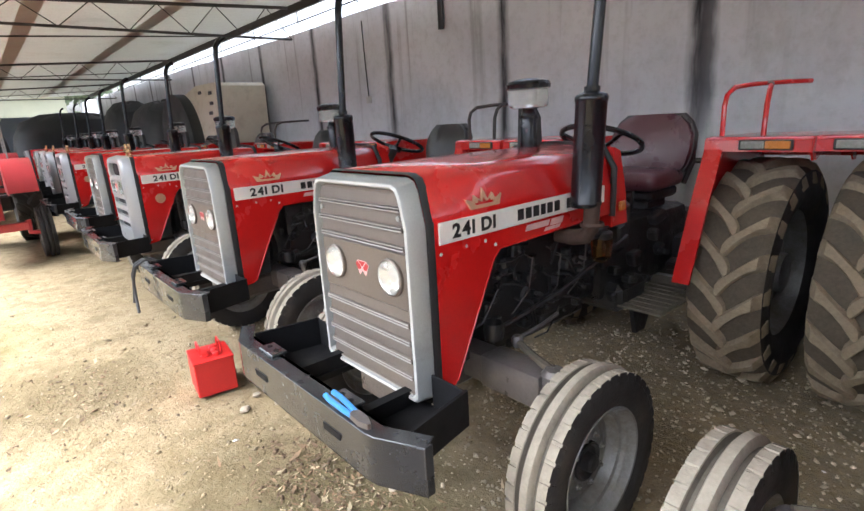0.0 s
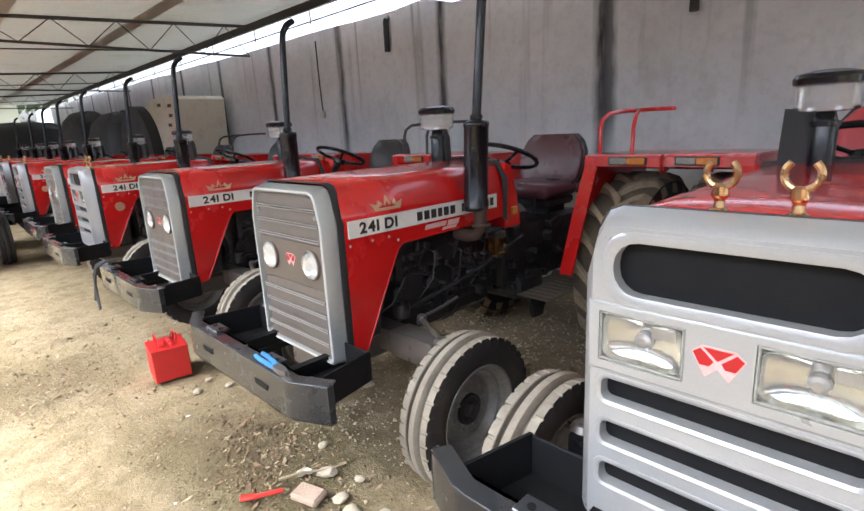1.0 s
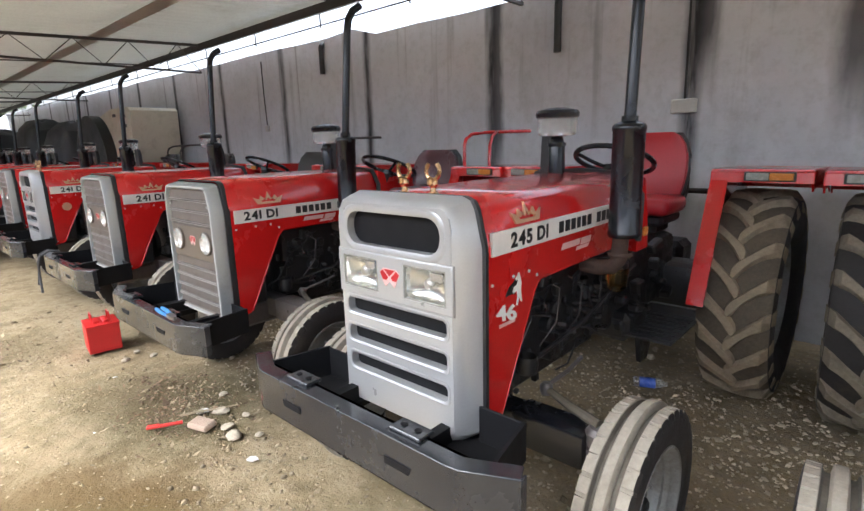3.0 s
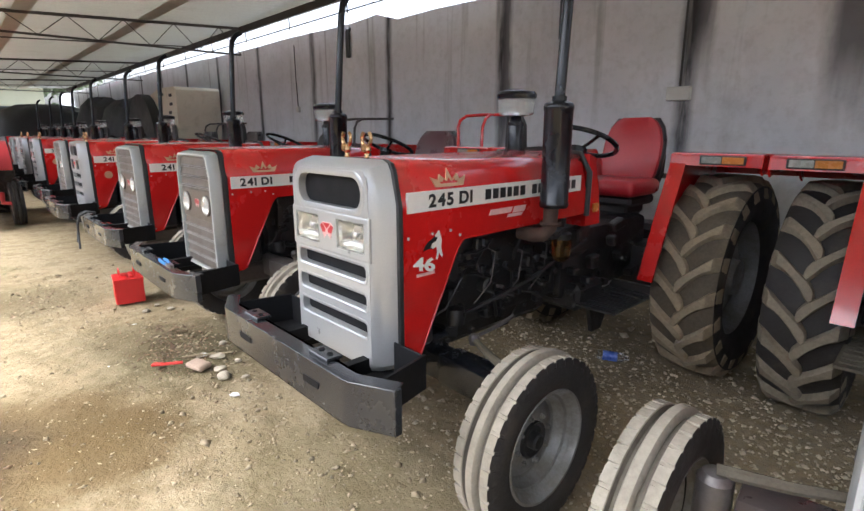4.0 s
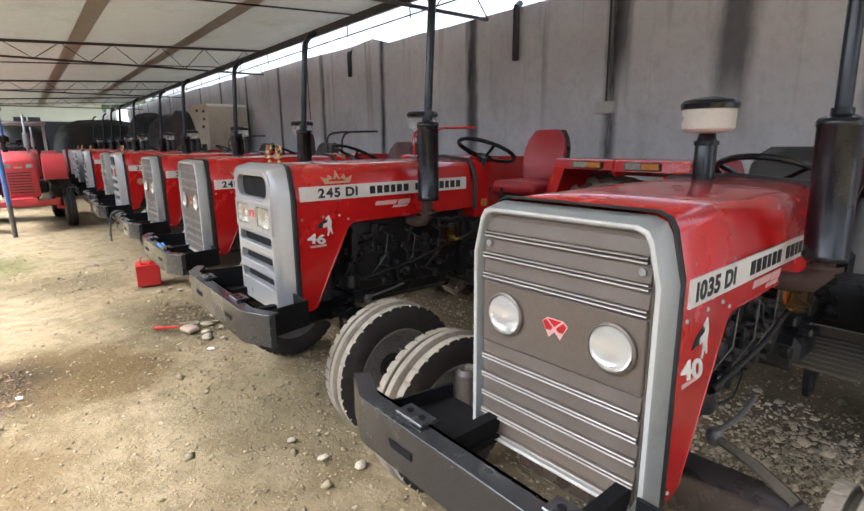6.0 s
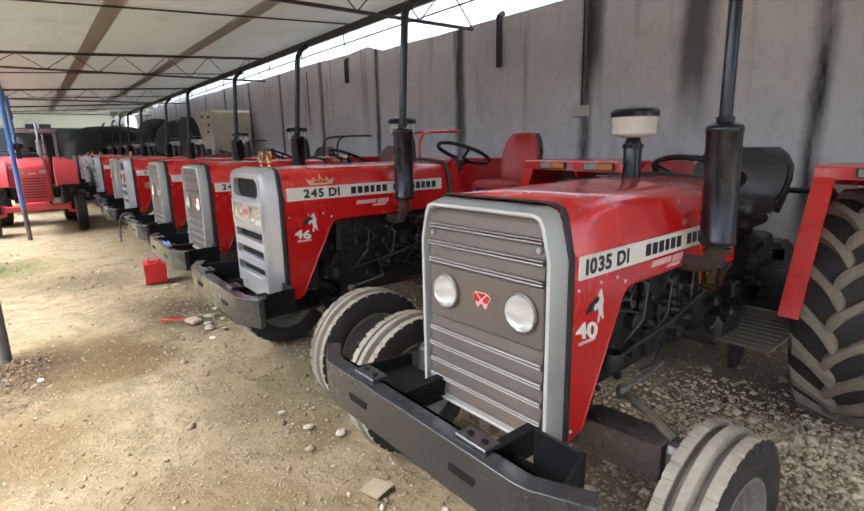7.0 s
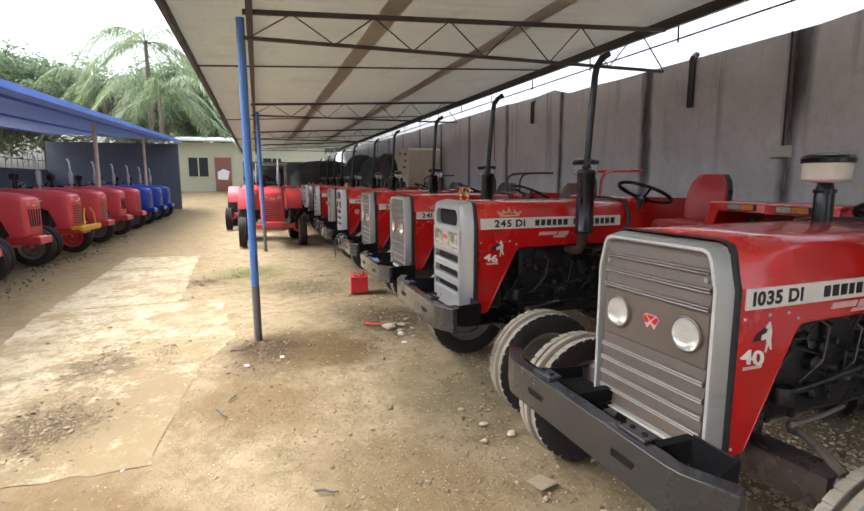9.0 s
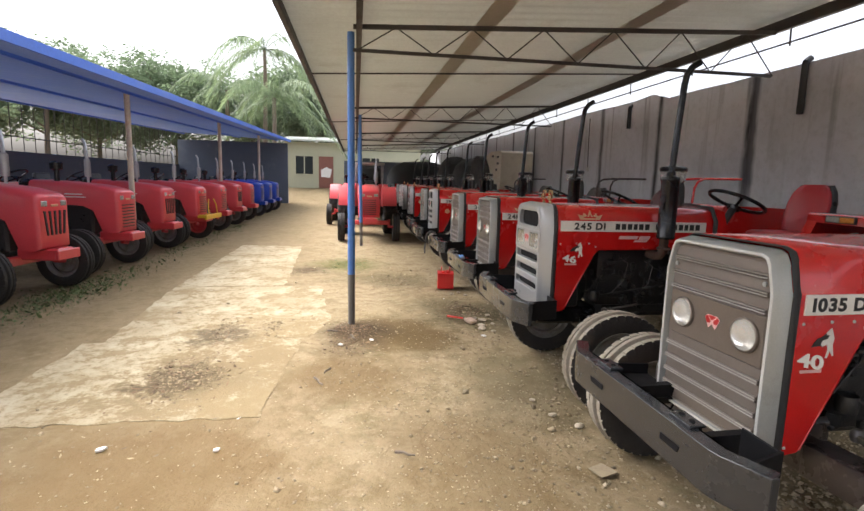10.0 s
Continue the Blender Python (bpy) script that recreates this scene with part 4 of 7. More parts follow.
    for yc, zc, w, h in ((0.715, 1.154, 0.150, 0.024), (0.845, 1.152, 0.085, 0.028), (0.815, 1.128, 0.105, 0.014)):
        bm = bmesh.new()
        z = zc + lift * 0.7 + dz
        prism(bm, [(yc - w / 2 - 0.006, z - h / 2), (yc + w / 2 - 0.006, z - h / 2), (yc + w / 2 + 0.006, z + h / 2), (yc - w / 2 + 0.006, z + h / 2)], "x", HW - 0.0005, HW + 0.0025)
        part("faded_decal", bm, PINK, hd, "small faded decal")
    if crown_on:
        bm = bmesh.new()
        cy, cz, k = 0.40, 1.290 + lift * 0.8, 0.105
        def shoulder(z):
            for (x0, za), (x1, zb) in zip(sec, sec[1:]):
                if za <= z <= zb:
                    return x0 + (x1 - x0) * (z - za) / max(1e-6, zb - za)
            return HW
        outer = [(-0.78, -0.02), (0.78, -0.02), (1.0, 0.80), (0.62, 0.42), (0.50, 0.98), (0.20, 0.46), (0.0, 1.42), (-0.20, 0.46), (-0.50, 0.98), (-0.62, 0.42), (-1.0, 0.80)]
        inner = [(a * 0.62, 0.22 + c * 0.42) for a, c in outer]
        flat = [[(cy + a * k * 0.92, cz - 0.010 + c * k * 0.46) for a, c in ring] for ring in (outer, inner)]
        hi = [[bm.verts.new((shoulder(z - 0.006) + 0.009, y, z + dz)) for y, z in ring] for ring in flat]
        lo = [[bm.verts.new((shoulder(z - 0.006) - 0.004, y, z + dz)) for y, z in ring] for ring in flat]
        for q in range(len(outer)):
            w = (q + 1) % len(outer)
            bm.faces.new((hi[0][q], hi[0][w], hi[1][w], hi[1][q]))
            bm.faces.new((lo[0][q], lo[0][w], hi[0][w], hi[0][q]))
            bm.faces.new((hi[1][q], hi[1][w], lo[1][w], lo[1][q]))
        part("crown_decal", bm, GOLD, hd, "gold crown decal")
    return hd


def side_numeral(tr, dz, text, up=0.0, back=0.0):
    """White numeral and prancing white mark on the front side panel."""
    t = part("numeral", lettering(text, 0.068, WHITE, spacing=1.02, bold=0.03), None, tr, "white numeral decal")
    t.matrix_basis = Matrix.Translation((HW + 0.004, 0.196 + back, 0.956 + up + dz)) @ ON_LEFT @ Matrix.Diagonal((1.5, 1, 1, 1)) @ Matrix(((1, 0.2, 0, 0), (0, 1, 0, 0), (0, 0, 1, 0), (0, 0, 0, 1)))
    at = lambda pts: [(0.270 + back + 0.95 * y, 1.008 + up + dz + 0.95 * z) for y, z in pts]
    bm = bmesh.new()
    prism(bm, at([(0.030, 0.020), (0.052, 0.028), (0.058, 0.004), (0.050, -0.028), (0.058, -0.030), (0.068, 0.002), (0.082, -0.022), (0.088, -0.020), (0.078, 0.024), (0.082, 0.052), (0.074, 0.074), (0.066, 0.094), (0.058, 0.088), (0.044, 0.074), (0.046, 0.066), (0.060, 0.068), (0.050, 0.050), (0.028, 0.044), (0.022, 0.028)]), "x", HW - 0.004, HW + 0.0032)
    part("white_mark", bm, WHITE, tr)
    bm = bmesh.new()
    prism(bm, at([(-0.020, 0.018), (0.020, 0.022), (0.034, 0.016), (0.052, 0.030), (0.056, 0.052), (0.064, 0.066), (0.060, 0.082), (0.040, 0.070), (0.022, 0.058), (0.004, 0.052), (-0.012, 0.034)]), "x", HW - 0.004, HW + 0.002)
    part("dark_mark", bm, INK, tr)
    bm = bmesh.new()
    box(bm, (HW + 0.001, 0.262 + back, 0.930 + up + dz), (0.003, 0.095, 0.012))
    part("small_bar", bm, PINK, tr)


def bumper(tr, zt=0.735, yf=-0.29, cx=0.0, roll=0.0):
    """Heavy folded-steel bumper with swept ends, two bracket tabs and a deep dark tray behind."""
    half, mid, ye = 0.648, 0.49, yf + 0.078
    zb = zt - 0.160
    bm = bmesh.new()

    def wall_along(pts, z0, z1, th):
        outer, inner = [], []
        for i, p in enumerate(pts):
            a, b = Vector(pts[max(i - 1, 0)]), Vector(pts[min(i + 1, len(pts) - 1)])
            n = Vector((-(b - a).y, (b - a).x)).normalized()
            outer.append(Vector(p)); inner.append(Vector(p) + n * th)
        ring = lambda z: [(v.x, v.y, z) for v in outer] + [(v.x, v.y, z) for v in inner[::-1]]
        loft(bm, [ring(z0), ring(z1)])
    path = [(-half, ye), (-mid - 0.01, yf + 0.006), (-mid + 0.03, yf), (mid - 0.03, yf), (mid + 0.01, yf + 0.006), (half, ye)]
    wall_along(path, zb, zt - 0.007, 0.010)
    wall_along(path, zt - 0.007, zt, 0.062)
    wall_along(path, zb, zb + 0.006, 0.050)
    for s in (-1, 1):
        box(bm, (s * (half - 0.004), ye + 0.012, (zt + zb) / 2), (0.008, 0.03, zt - zb))
    bmesh.ops.remove_doubles(bm, verts=bm.verts, dist=0.0004)
    bp = part("bumper", bm, BUMPER, tr, "charcoal steel bumper with swept-back ends")
    bev = bp.modifiers.new("soft_edges", "BEVEL")
    bev.width, bev.segments, bev.limit_method = 0.005, 2, "ANGLE"
    for s in (-1, 1):
        # the tray behind each end: a floor, an outer cheek and a back plate
        yb = -0.05 if roll and s > 0 else 0.10
        bm = bmesh.new()
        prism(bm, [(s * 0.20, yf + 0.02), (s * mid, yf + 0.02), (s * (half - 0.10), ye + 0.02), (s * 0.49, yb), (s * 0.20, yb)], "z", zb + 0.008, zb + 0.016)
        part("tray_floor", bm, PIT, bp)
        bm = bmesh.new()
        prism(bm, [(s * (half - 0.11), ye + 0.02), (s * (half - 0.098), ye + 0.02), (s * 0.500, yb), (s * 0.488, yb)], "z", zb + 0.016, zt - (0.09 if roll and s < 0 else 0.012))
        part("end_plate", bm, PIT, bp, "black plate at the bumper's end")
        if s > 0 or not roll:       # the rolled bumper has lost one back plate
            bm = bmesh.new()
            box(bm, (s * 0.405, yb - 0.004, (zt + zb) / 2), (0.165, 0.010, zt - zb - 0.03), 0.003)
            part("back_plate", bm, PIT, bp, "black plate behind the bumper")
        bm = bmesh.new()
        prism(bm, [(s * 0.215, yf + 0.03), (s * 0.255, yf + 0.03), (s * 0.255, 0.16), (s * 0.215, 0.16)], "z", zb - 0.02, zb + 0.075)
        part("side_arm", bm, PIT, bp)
        bm = bmesh.new()
        box(bm, (s * 0.275, yf + 0.062, zt + 0.006), (0.125, 0.066, 0.012), 0.003)
        box(bm, (s * 0.275, yf + 0.062, zt - 0.03), (0.105, 0.05, 0.055))
        for q in (-0.028, 0.028):
            lathe(bm, [(0.011, 0), (0.011, 0.003), (0.0, 0.0032)], Matrix.Translation((s * 0.275 + q, yf + 0.062, zt + 0.0125)), 10, mi=1)
        part("bracket", bm, [BUMPER, PIT], bp)
        bm = bmesh.new()
        prism(bm, [(s * 0.22, zb + 0.066), (s * 0.32, zb + 0.066), (s * 0.33, zb + 0.092), (s * 0.22, zb + 0.092)], "y", yf - 0.003, yf + 0.001)
        part("slot", bm, PIT, bp)
    bp.matrix_basis = pose(cx, 0, 0, 0, roll, 0)
    return bp


def engine(tr, dz, axle, plate=ENGINE, beam=CAST):
    rnd = random.Random(5)
    bm = bmesh.new()
    box(bm, (0, 0.98, 0.86), (0.34, 0.86, 0.46), 0.03, seg=2)
    box(bm, (0, 0.98, 0.60), (0.28, 0.78, 0.14), 0.04)
    box(bm, (0, 0.30, 0.90), (0.50, 0.16, 0.52), 0.02)
    box(bm, (0.02, 0.95, 1.09), (0.26, 0.70, 0.06), 0.02)
    lathe(bm, [(0.14, -0.02), (0.15, 0.02), (0.09, 0.04), (0.0, 0.05)], pose(0, 0.46, 0.78, 90, 0, 0), 20)
    for i in range(46):
        y, z = rnd.uniform(0.5, 1.45), rnd.uniform(0.58, 1.06)
        s = rnd.uniform(0.018, 0.05)
        box(bm, (0.17 + rnd.uniform(0, 0.03), y, z), (s * 0.9, s, s * rnd.uniform(0.6, 1.6)), s * 0.2, (rnd.uniform(-12, 12), 0, 0))
    for i in range(14):
        y, z, r = rnd.uniform(0.55, 1.4), rnd.uniform(0.62, 1.05), rnd.uniform(0.012, 0.04)
        lathe(bm, [(r, -0.02), (r, 0.03), (r * 0.7, 0.04), (0.0, 0.042)], Matrix.Translation((0.18, y, z)) @ ALONG_X, 12)
    for i in range(16):
        y, z = rnd.uniform(0.55, 1.35), rnd.uniform(0.65, 1.05)
        dy, dz2 = rnd.uniform(-0.25, 0.25), rnd.uniform(-0.22, 0.10)
        tube(bm, [(0.19, y, z), (0.215 + rnd.uniform(0, 0.03), y + dy * 0.3, z + dz2 * 0.1), (0.22, y + dy * 0.7, z + dz2 * 0.8), (0.19, y + dy, z + dz2)], rnd.uniform(0.004, 0.011), 6)
    eng = part("engine", bm, ENGINE, tr, "oily black engine block with pipes and filters")
    bm = bmesh.new()
    tube(bm, [(0.27, 0.92, 1.07), (0.35, 0.925, 1.065), (0.40, 0.93, 1.075), (0.425, 0.937, 1.105), (0.43, 0.94, 1.23)], 0.034, 12)
    lathe(bm, [(0.048, -0.010), (0.052, 0.0), (0.048, 0.010)], pose(0.43, 0.94, 1.13), 16)
    part("manifold", bm, RUST, eng, "rusty exhaust manifold")
    bm = bmesh.new()
    for i in range(8):
        y, z = rnd.uniform(0.7, 1.3), rnd.uniform(0.7, 1.0)
        lathe(bm, [(0.009, -0.02), (0.012, 0.0), (0.009, 0.02), (0.0, 0.022)], Matrix.Translation((0.225, y, z)) @ ALONG_X, 10)
    for i in range(3):
        y, z = 0.72 + 0.21 * i, rnd.uniform(0.84, 0.92)
        tube(bm, [(0.20, y, z + 0.12), (0.245, y + 0.05, z + 0.08), (0.25, y + 0.02, z - 0.06), (0.21, y - 0.05, z - 0.16)], 0.0035, 6)
    part("fuel_pipe", bm, CAST, eng, "dull steel fuel pipes and fittings")
    bm = bmesh.new()
    box(bm, (0.27, 1.19, 1.03), (0.10, 0.14, 0.05), 0.01)
    lathe(bm, [(0.05, 0.0), (0.05, 0.03), (0.03, 0.04)], pose(0.30, 1.24, 0.995), 16)
    for i in range(5):
        tube(bm, [(0.24 + 0.02 * i, 1.14 + 0.03 * i, 1.05), (0.26, 1.05 - 0.02 * i, 1.08), (0.22, 0.94, 1.0 - 0.02 * i)], 0.006, 6)
    flt = part("fuel_filter", bm, ENGINE, eng)
    bm = bmesh.new()
    lathe(bm, [(0.0, -0.12), (0.025, -0.118), (0.045, -0.10), (0.052, -0.02), (0.052, 0.0)], pose(0.30, 1.24, 0.995), 20)
    part("bowl", bm, AMBER if dz > -1 else CAST, flt, "amber fuel filter bowl")
    bm = bmesh.new()
    tube(bm, [(0.25, 0.52, 0.73), (0.275, 0.95, 0.80), (0.28, 1.52, 0.95)], 0.010, 8)
    lathe(bm, [(0.04, -0.035), (0.045, 0.0), (0.04, 0.035)], pose(0.255, 0.50, 0.74), 12)
    part("steering_link", bm, ENGINE, eng, "black steering drag link")
    # gearbox and rear axle housing
    bm = bmesh.new()
    box(bm, (0, 1.95, 0.78), (0.38, 1.05, 0.42), 0.05, seg=2)
    box(bm, (0, 2.42, 0.66), (1.0, 0.30, 0.28), 0.05, seg=2)
    box(bm, (0, 1.55, 0.98), (0.46, 0.25, 0.30), 0.04)
    box(bm, (0.10, 1.62, 0.60), (0.36, 0.30, 0.16), 0.03)
    box(bm, (0.02, 2.72, 0.72), (0.36, 0.26, 0.34), 0.04)
    for i in range(14):
        box(bm, (0.21 + rnd.uniform(0, 0.08), rnd.uniform(1.45, 2.2), rnd.uniform(0.6, 1.0)), (0.06, rnd.uniform(0.05, 0.14), rnd.uniform(0.03, 0.1)), 0.01, (rnd.uniform(-25, 25), 0, rnd.uniform(-15, 15)))
    part("gearbox", bm, ENGINE, tr, "black gearbox and rear axle housing")
    for s in (-1, 1):
        bm = bmesh.new()
        prism(bm, [(1.48, 0.56), (1.98, 0.56), (2.02, 0.60), (2.02, 0.605), (1.975, 0.572), (1.48, 0.572)], "x", min(s * 0.20, s * 0.50), max(s * 0.20, s * 0.50))
        fb = part("footboard", bm, plate, tr, "ribbed steel footboard")
        for i in range(7):
            rb = part("rib", shared(f"footboard_rib_{plate.name}", lambda: box(bmesh.new(), (0, 0, 0), (0.27, 0.012, 0.006)), plate), None, fb)
            rb.matrix_basis = pose(s * 0.35, 1.53 + i * 0.065, 0.575)
        bm = bmesh.new()
        prism(bm, [(1.60, 0.38), (1.70, 0.38), (1.80, 0.558), (1.55, 0.558)], "x", s * 0.30 - 0.012, s * 0.30 + 0.012)
        part("bracket", bm, ENGINE, fb)
    # front axle, tilted where one wheel stands lower
    mid, drop = (axle[0] + axle[4]) / 2, axle[3]
    skew = math.degrees(math.atan2(axle[0] - axle[4], axle[2] - axle[1]))
    rise = 0.075 if beam is CAST else 0.0
    bm = bmesh.new()
    box(bm, (0, mid, 0.515 + rise), (0.90, 0.12, 0.125), 0.014, (0, 0, skew), seg=2)
    box(bm, (0, 0.33, 0.55), (0.30, 0.50, 0.14), 0.02)
    for s in (-1, 1):
        box(bm, (s * 0.40, mid + s * 0.40 * math.tan(radians(skew)), 0.515 + rise), (0.30, 0.135, 0.14), 0.014, (0, 0, skew), seg=2)
    part("front_axle", bm, beam, tr, "brown-grey cast front axle beam" if beam is CAST else "dark glossy front axle beam")
    for s in (-1, 1):
        wx, ay, dr = (axle[2], axle[0], drop) if s > 0 else (-axle[1], axle[4], 0.0)
        bm = bmesh.new()
        tube(bm, [(s * (wx - 0.145), ay, 0.43 + dr), (s * (wx - 0.10), ay, 0.365 + dr), (s * wx, ay, 0.362 + dr)], 0.035, 10)
        lathe(bm, [(0.0, -0.13), (0.045, -0.13), (0.05, -0.10), (0.05, 0.08 + rise), (0.035, 0.10 + rise), (0.0, 0.105 + rise)], pose(s * (wx - 0.14), ay, 0.505 + dr * 0.5), 16)
        part("steering_knuckle", bm, CAST, tr)
        z = 0.61 + rise * 0.7
        bm = bmesh.new()
        tube(bm, [(s * (wx - 0.14), ay, z + dr * 0.5), (s * 0.44, ay + 0.05, z + 0.005), (s * 0.31, ay + 0.11, z + 0.01)], 0.020, 8, 0.014)
        part("steering_arm", bm, PLATE, tr, "dusty steering arm")
        bm = bmesh.new()
        lathe(bm, [(0.0, -0.030), (0.020, -0.026), (0.026, -0.008), (0.026, 0.010), (0.016, 0.024), (0.0, 0.026)], pose(s * 0.30, ay + 0.115, z + 0.012), 12)
        tube(bm, [(s * 0.30, ay + 0.115, z + 0.02), (s * 0.33, ay + 0.24, z + 0.05), (s * 0.33, ay + 0.36, z + 0.07)], 0.009, 8)
        part("drag_link", bm, CAST, tr)


def exhaust(tr, dz, tall=2.47, dx=0.0, lean=0.0):
    """Upright muffler and tall pipe; dx shifts the foot, lean tilts the stack sideways (metres per metre)."""
    x, y = 0.43 + dx, 0.94
    bm = bmesh.new()
    lathe(bm, [(0.0, 1.200 + dz), (0.030, 1.200 + dz), (0.062, 1.205 + dz), (0.066, 1.215 + dz), (0.066, 1.225 + dz), (0.063, 1.23 + dz), (0.063, 1.63 + dz), (0.066, 1.635 + dz), (0.066, 1.650 + dz), (0.060, 1.660 + dz), (0.030, 1.672 + dz), (0.0, 1.673 + dz)], Matrix.Translation((x, y, 0)), 28)
    for v in bm.verts:
        v.co.x += lean * (v.co.z - 1.2)
    mf = part("muffler", bm, BLACK, tr, "black upright exhaust muffler")
    bm = bmesh.new()
    top = tall
    pts = [(x, y, 1.66 + dz), (x, y + 0.02, 2.0), (x, y + 0.04, top - 0.16), (x + 0.004, y + 0.05, top - 0.09), (x + 0.006, y + 0.085, top - 0.035), (x + 0.008, y + 0.14, top)]
    tube(bm, pts, 0.0235, 14)
    lathe(bm, [(0.032, -0.012), (0.032, 0.018), (0.024, 0.02)], Matrix.Translation((x, y, 1.672 + dz)), 16)
    for v in bm.verts:
        v.co.x += lean * (v.co.z - 1.2)
    part("exhaust_pipe", bm, BLACK, mf, "tall black exhaust pipe with a bent tip")


def precleaner(tr, dz, length, clear=True, shield=True):
    x, y = -0.07, length - 0.13
    m = Matrix.Translation((x, y, 0))
    bm = bmesh.new()
    lathe(bm, [(0.042, 1.41 + dz), (0.042, 1.585 + dz), (0.036, 1.60 + dz), (0.03, 1.625 + dz)], m, 20)
    lathe(bm, [(0.048, 1.575 + dz), (0.048, 1.592 + dz)], m, 20)
    st = part("air_intake", bm, BLACK, tr, "black air intake stem with a bowl pre-cleaner")
    bm = bmesh.new()
    lathe(bm, [(0.03, 1.622 + dz), (0.085, 1.628 + dz), (0.098, 1.64 + dz), (0.100, 1.72 + dz)], m, 28)
    lathe(bm, [(0.060, 1.632 + dz), (0.060, 1.715 + dz)], m, 20)
    part("bowl", bm, BOWL if clear else CLOUDY, st, "clear plastic dust bowl" if clear else "cloudy plastic dust bowl")
    bm = bmesh.new()
    lathe(bm, [(0.098, 1.715 + dz), (0.108, 1.718 + dz), (0.110, 1.738 + dz), (0.100, 1.752 + dz), (0.05, 1.764 + dz), (0.0, 1.766 + dz)], m, 28)
    part("cap", bm, BLACK, st)
    if shield:
        # dark panel of unknown use behind the intake stem, no lamp
        bm = bmesh.new()
        prism(bm, [(x - 0.155, 1.42 + dz), (x - 0.02, 1.42 + dz), (x - 0.03, 1.58 + dz), (x - 0.06, 1.635 + dz), (x - 0.145, 1.64 + dz)], "y", y + 0.10, y + 0.14)
        part("intake_shield", bm, DARK, tr, "black housing behind the air intake")


def cockpit(tr, dz, length, seat, seat_label, rail=False, tall_seat=False):
    ext = length - 1.28
    # scuttle behind the hood
    bm = bmesh.new()
    prism(bm, [(length + 0.012, 1.04 + dz), (length + 0.17, 1.04 + dz), (length + 0.14, 1.22 + dz), (length + 0.08, 1.405 + dz), (length + 0.02, 1.425 + dz)], "x", -HW + 0.01, HW - 0.004)
    sc = part("scuttle", bm, RED, tr, "red dashboard scuttle")
    bm = bmesh.new()
    for s in (1, -1):
        tube(bm, [(s * (HW + 0.006), length + 0.005, 1.10 + dz), (s * (HW + 0.008), length + 0.008, 1.33 + dz), (s * (HW - 0.05), length + 0.005, 1.425 + dz), (0, length, 1.445 + dz)], 0.016, 8)
    part("edge_hose", bm, DARK, sc)
    bm = bmesh.new()
    box(bm, (HW + 0.004, length + 0.10, 1.135 + dz), (0.014, 0.055, 0.05), 0.006)
    part("reflector_lamp", bm, LAMPRED, sc, "orange side reflector")
    # steering
    bm = bmesh.new()
    wz = 1.43 + dz + 0.35 * ext
    m = pose(0.0, 1.71 + ext, wz, -24, 0, 0)
    bm2 = [(m @ Vector((0.222 * math.cos(a), 0.222 * math.sin(a), 0))) for a in np.linspace(0, math.tau, 41)[:-1]]
    rings = []
    for i, p in enumerate(bm2):
        d = (bm2[(i + 1) % 40] - bm2[i - 1]).normalized()
        n = (m.to_3x3() @ Vector((0, 0, 1))).normalized()
        q = d.cross(n)
        rings.append([p + (n * math.cos(k * math.tau / 8) + q * math.sin(k * math.tau / 8)) * 0.0155 for k in range(8)])
    rings.append(rings[0])
    loft(bm, rings, cap0=False, cap1=False)
    bmesh.ops.remove_doubles(bm, verts=bm.verts, dist=0.0001)
    for k in range(3):
        a = radians(90 + 120 * k)
        tube(bm, [m @ Vector((0.03 * math.cos(a), 0.03 * math.sin(a), -0.05)), m @ Vector((0.12 * math.cos(a), 0.12 * math.sin(a), -0.03)), m @ Vector((0.21 * math.cos(a), 0.21 * math.sin(a), 0))], 0.011, 8)
    lathe(bm, [(0.05, -0.075), (0.055, -0.04), (0.0, -0.032)], m, 20)
    stw = part("steering_wheel", bm, BLACK, tr, "black three-spoke steering wheel")
    bm = bmesh.new()
    tube(bm, [m @ Vector((0, 0, -0.05)), (0, 1.55 + ext, 1.20)], 0.03, 10)
    part("steering_column", bm, DARK, stw)
    bm = bmesh.new()
    tube(bm, [(0.06, 1.95, 0.98), (0.10, 1.92, 1.20)], 0.012, 6)
    part("gear_lever", bm, DARK, tr)
    # seat
    sy, top = (2.20 if tall_seat else 2.09) + ext, (1.64 if tall_seat else 1.55) + dz
    bm = bmesh.new()
    box(bm, (0, sy, 1.175), (0.46, 0.42, 0.11), 0.045, seg=3)
    st = part("seat", bm, seat, tr, seat_label)
    bm = bmesh.new()
    rows = []
    wide = 0.90 if tall_seat else 1.12
    for f, w, d, yy in ((0.0, 0.20, 0.050, 0.20), (0.12, 0.225, 0.060, 0.21), (0.38, 0.24, 0.062, 0.23), (0.62, 0.235, 0.058, 0.25), (0.82, 0.205, 0.050, 0.265), (0.94, 0.16, 0.038, 0.275), (1.0, 0.11, 0.018, 0.278)):
        row = []
        for k in range(20):
            a = k * math.tau / 20
            ca, sa = math.cos(a), math.sin(a)
            row.append((wide * w * math.copysign(abs(ca) ** 0.6, ca), sy + yy + d * math.copysign(abs(sa) ** 0.7, sa) - 0.045 * (ca * ca), 1.21 + (top - 1.21) * f))
        rows.append(row)
    loft(bm, rows)
    part("backrest", bm, seat, st)
    bm = bmesh.new()
    loft(bm, [[(x * 1.05, y + 0.028, z + 0.006 * i - 0.01) for x, y, z in row] for i, row in enumerate(rows[:-1])])
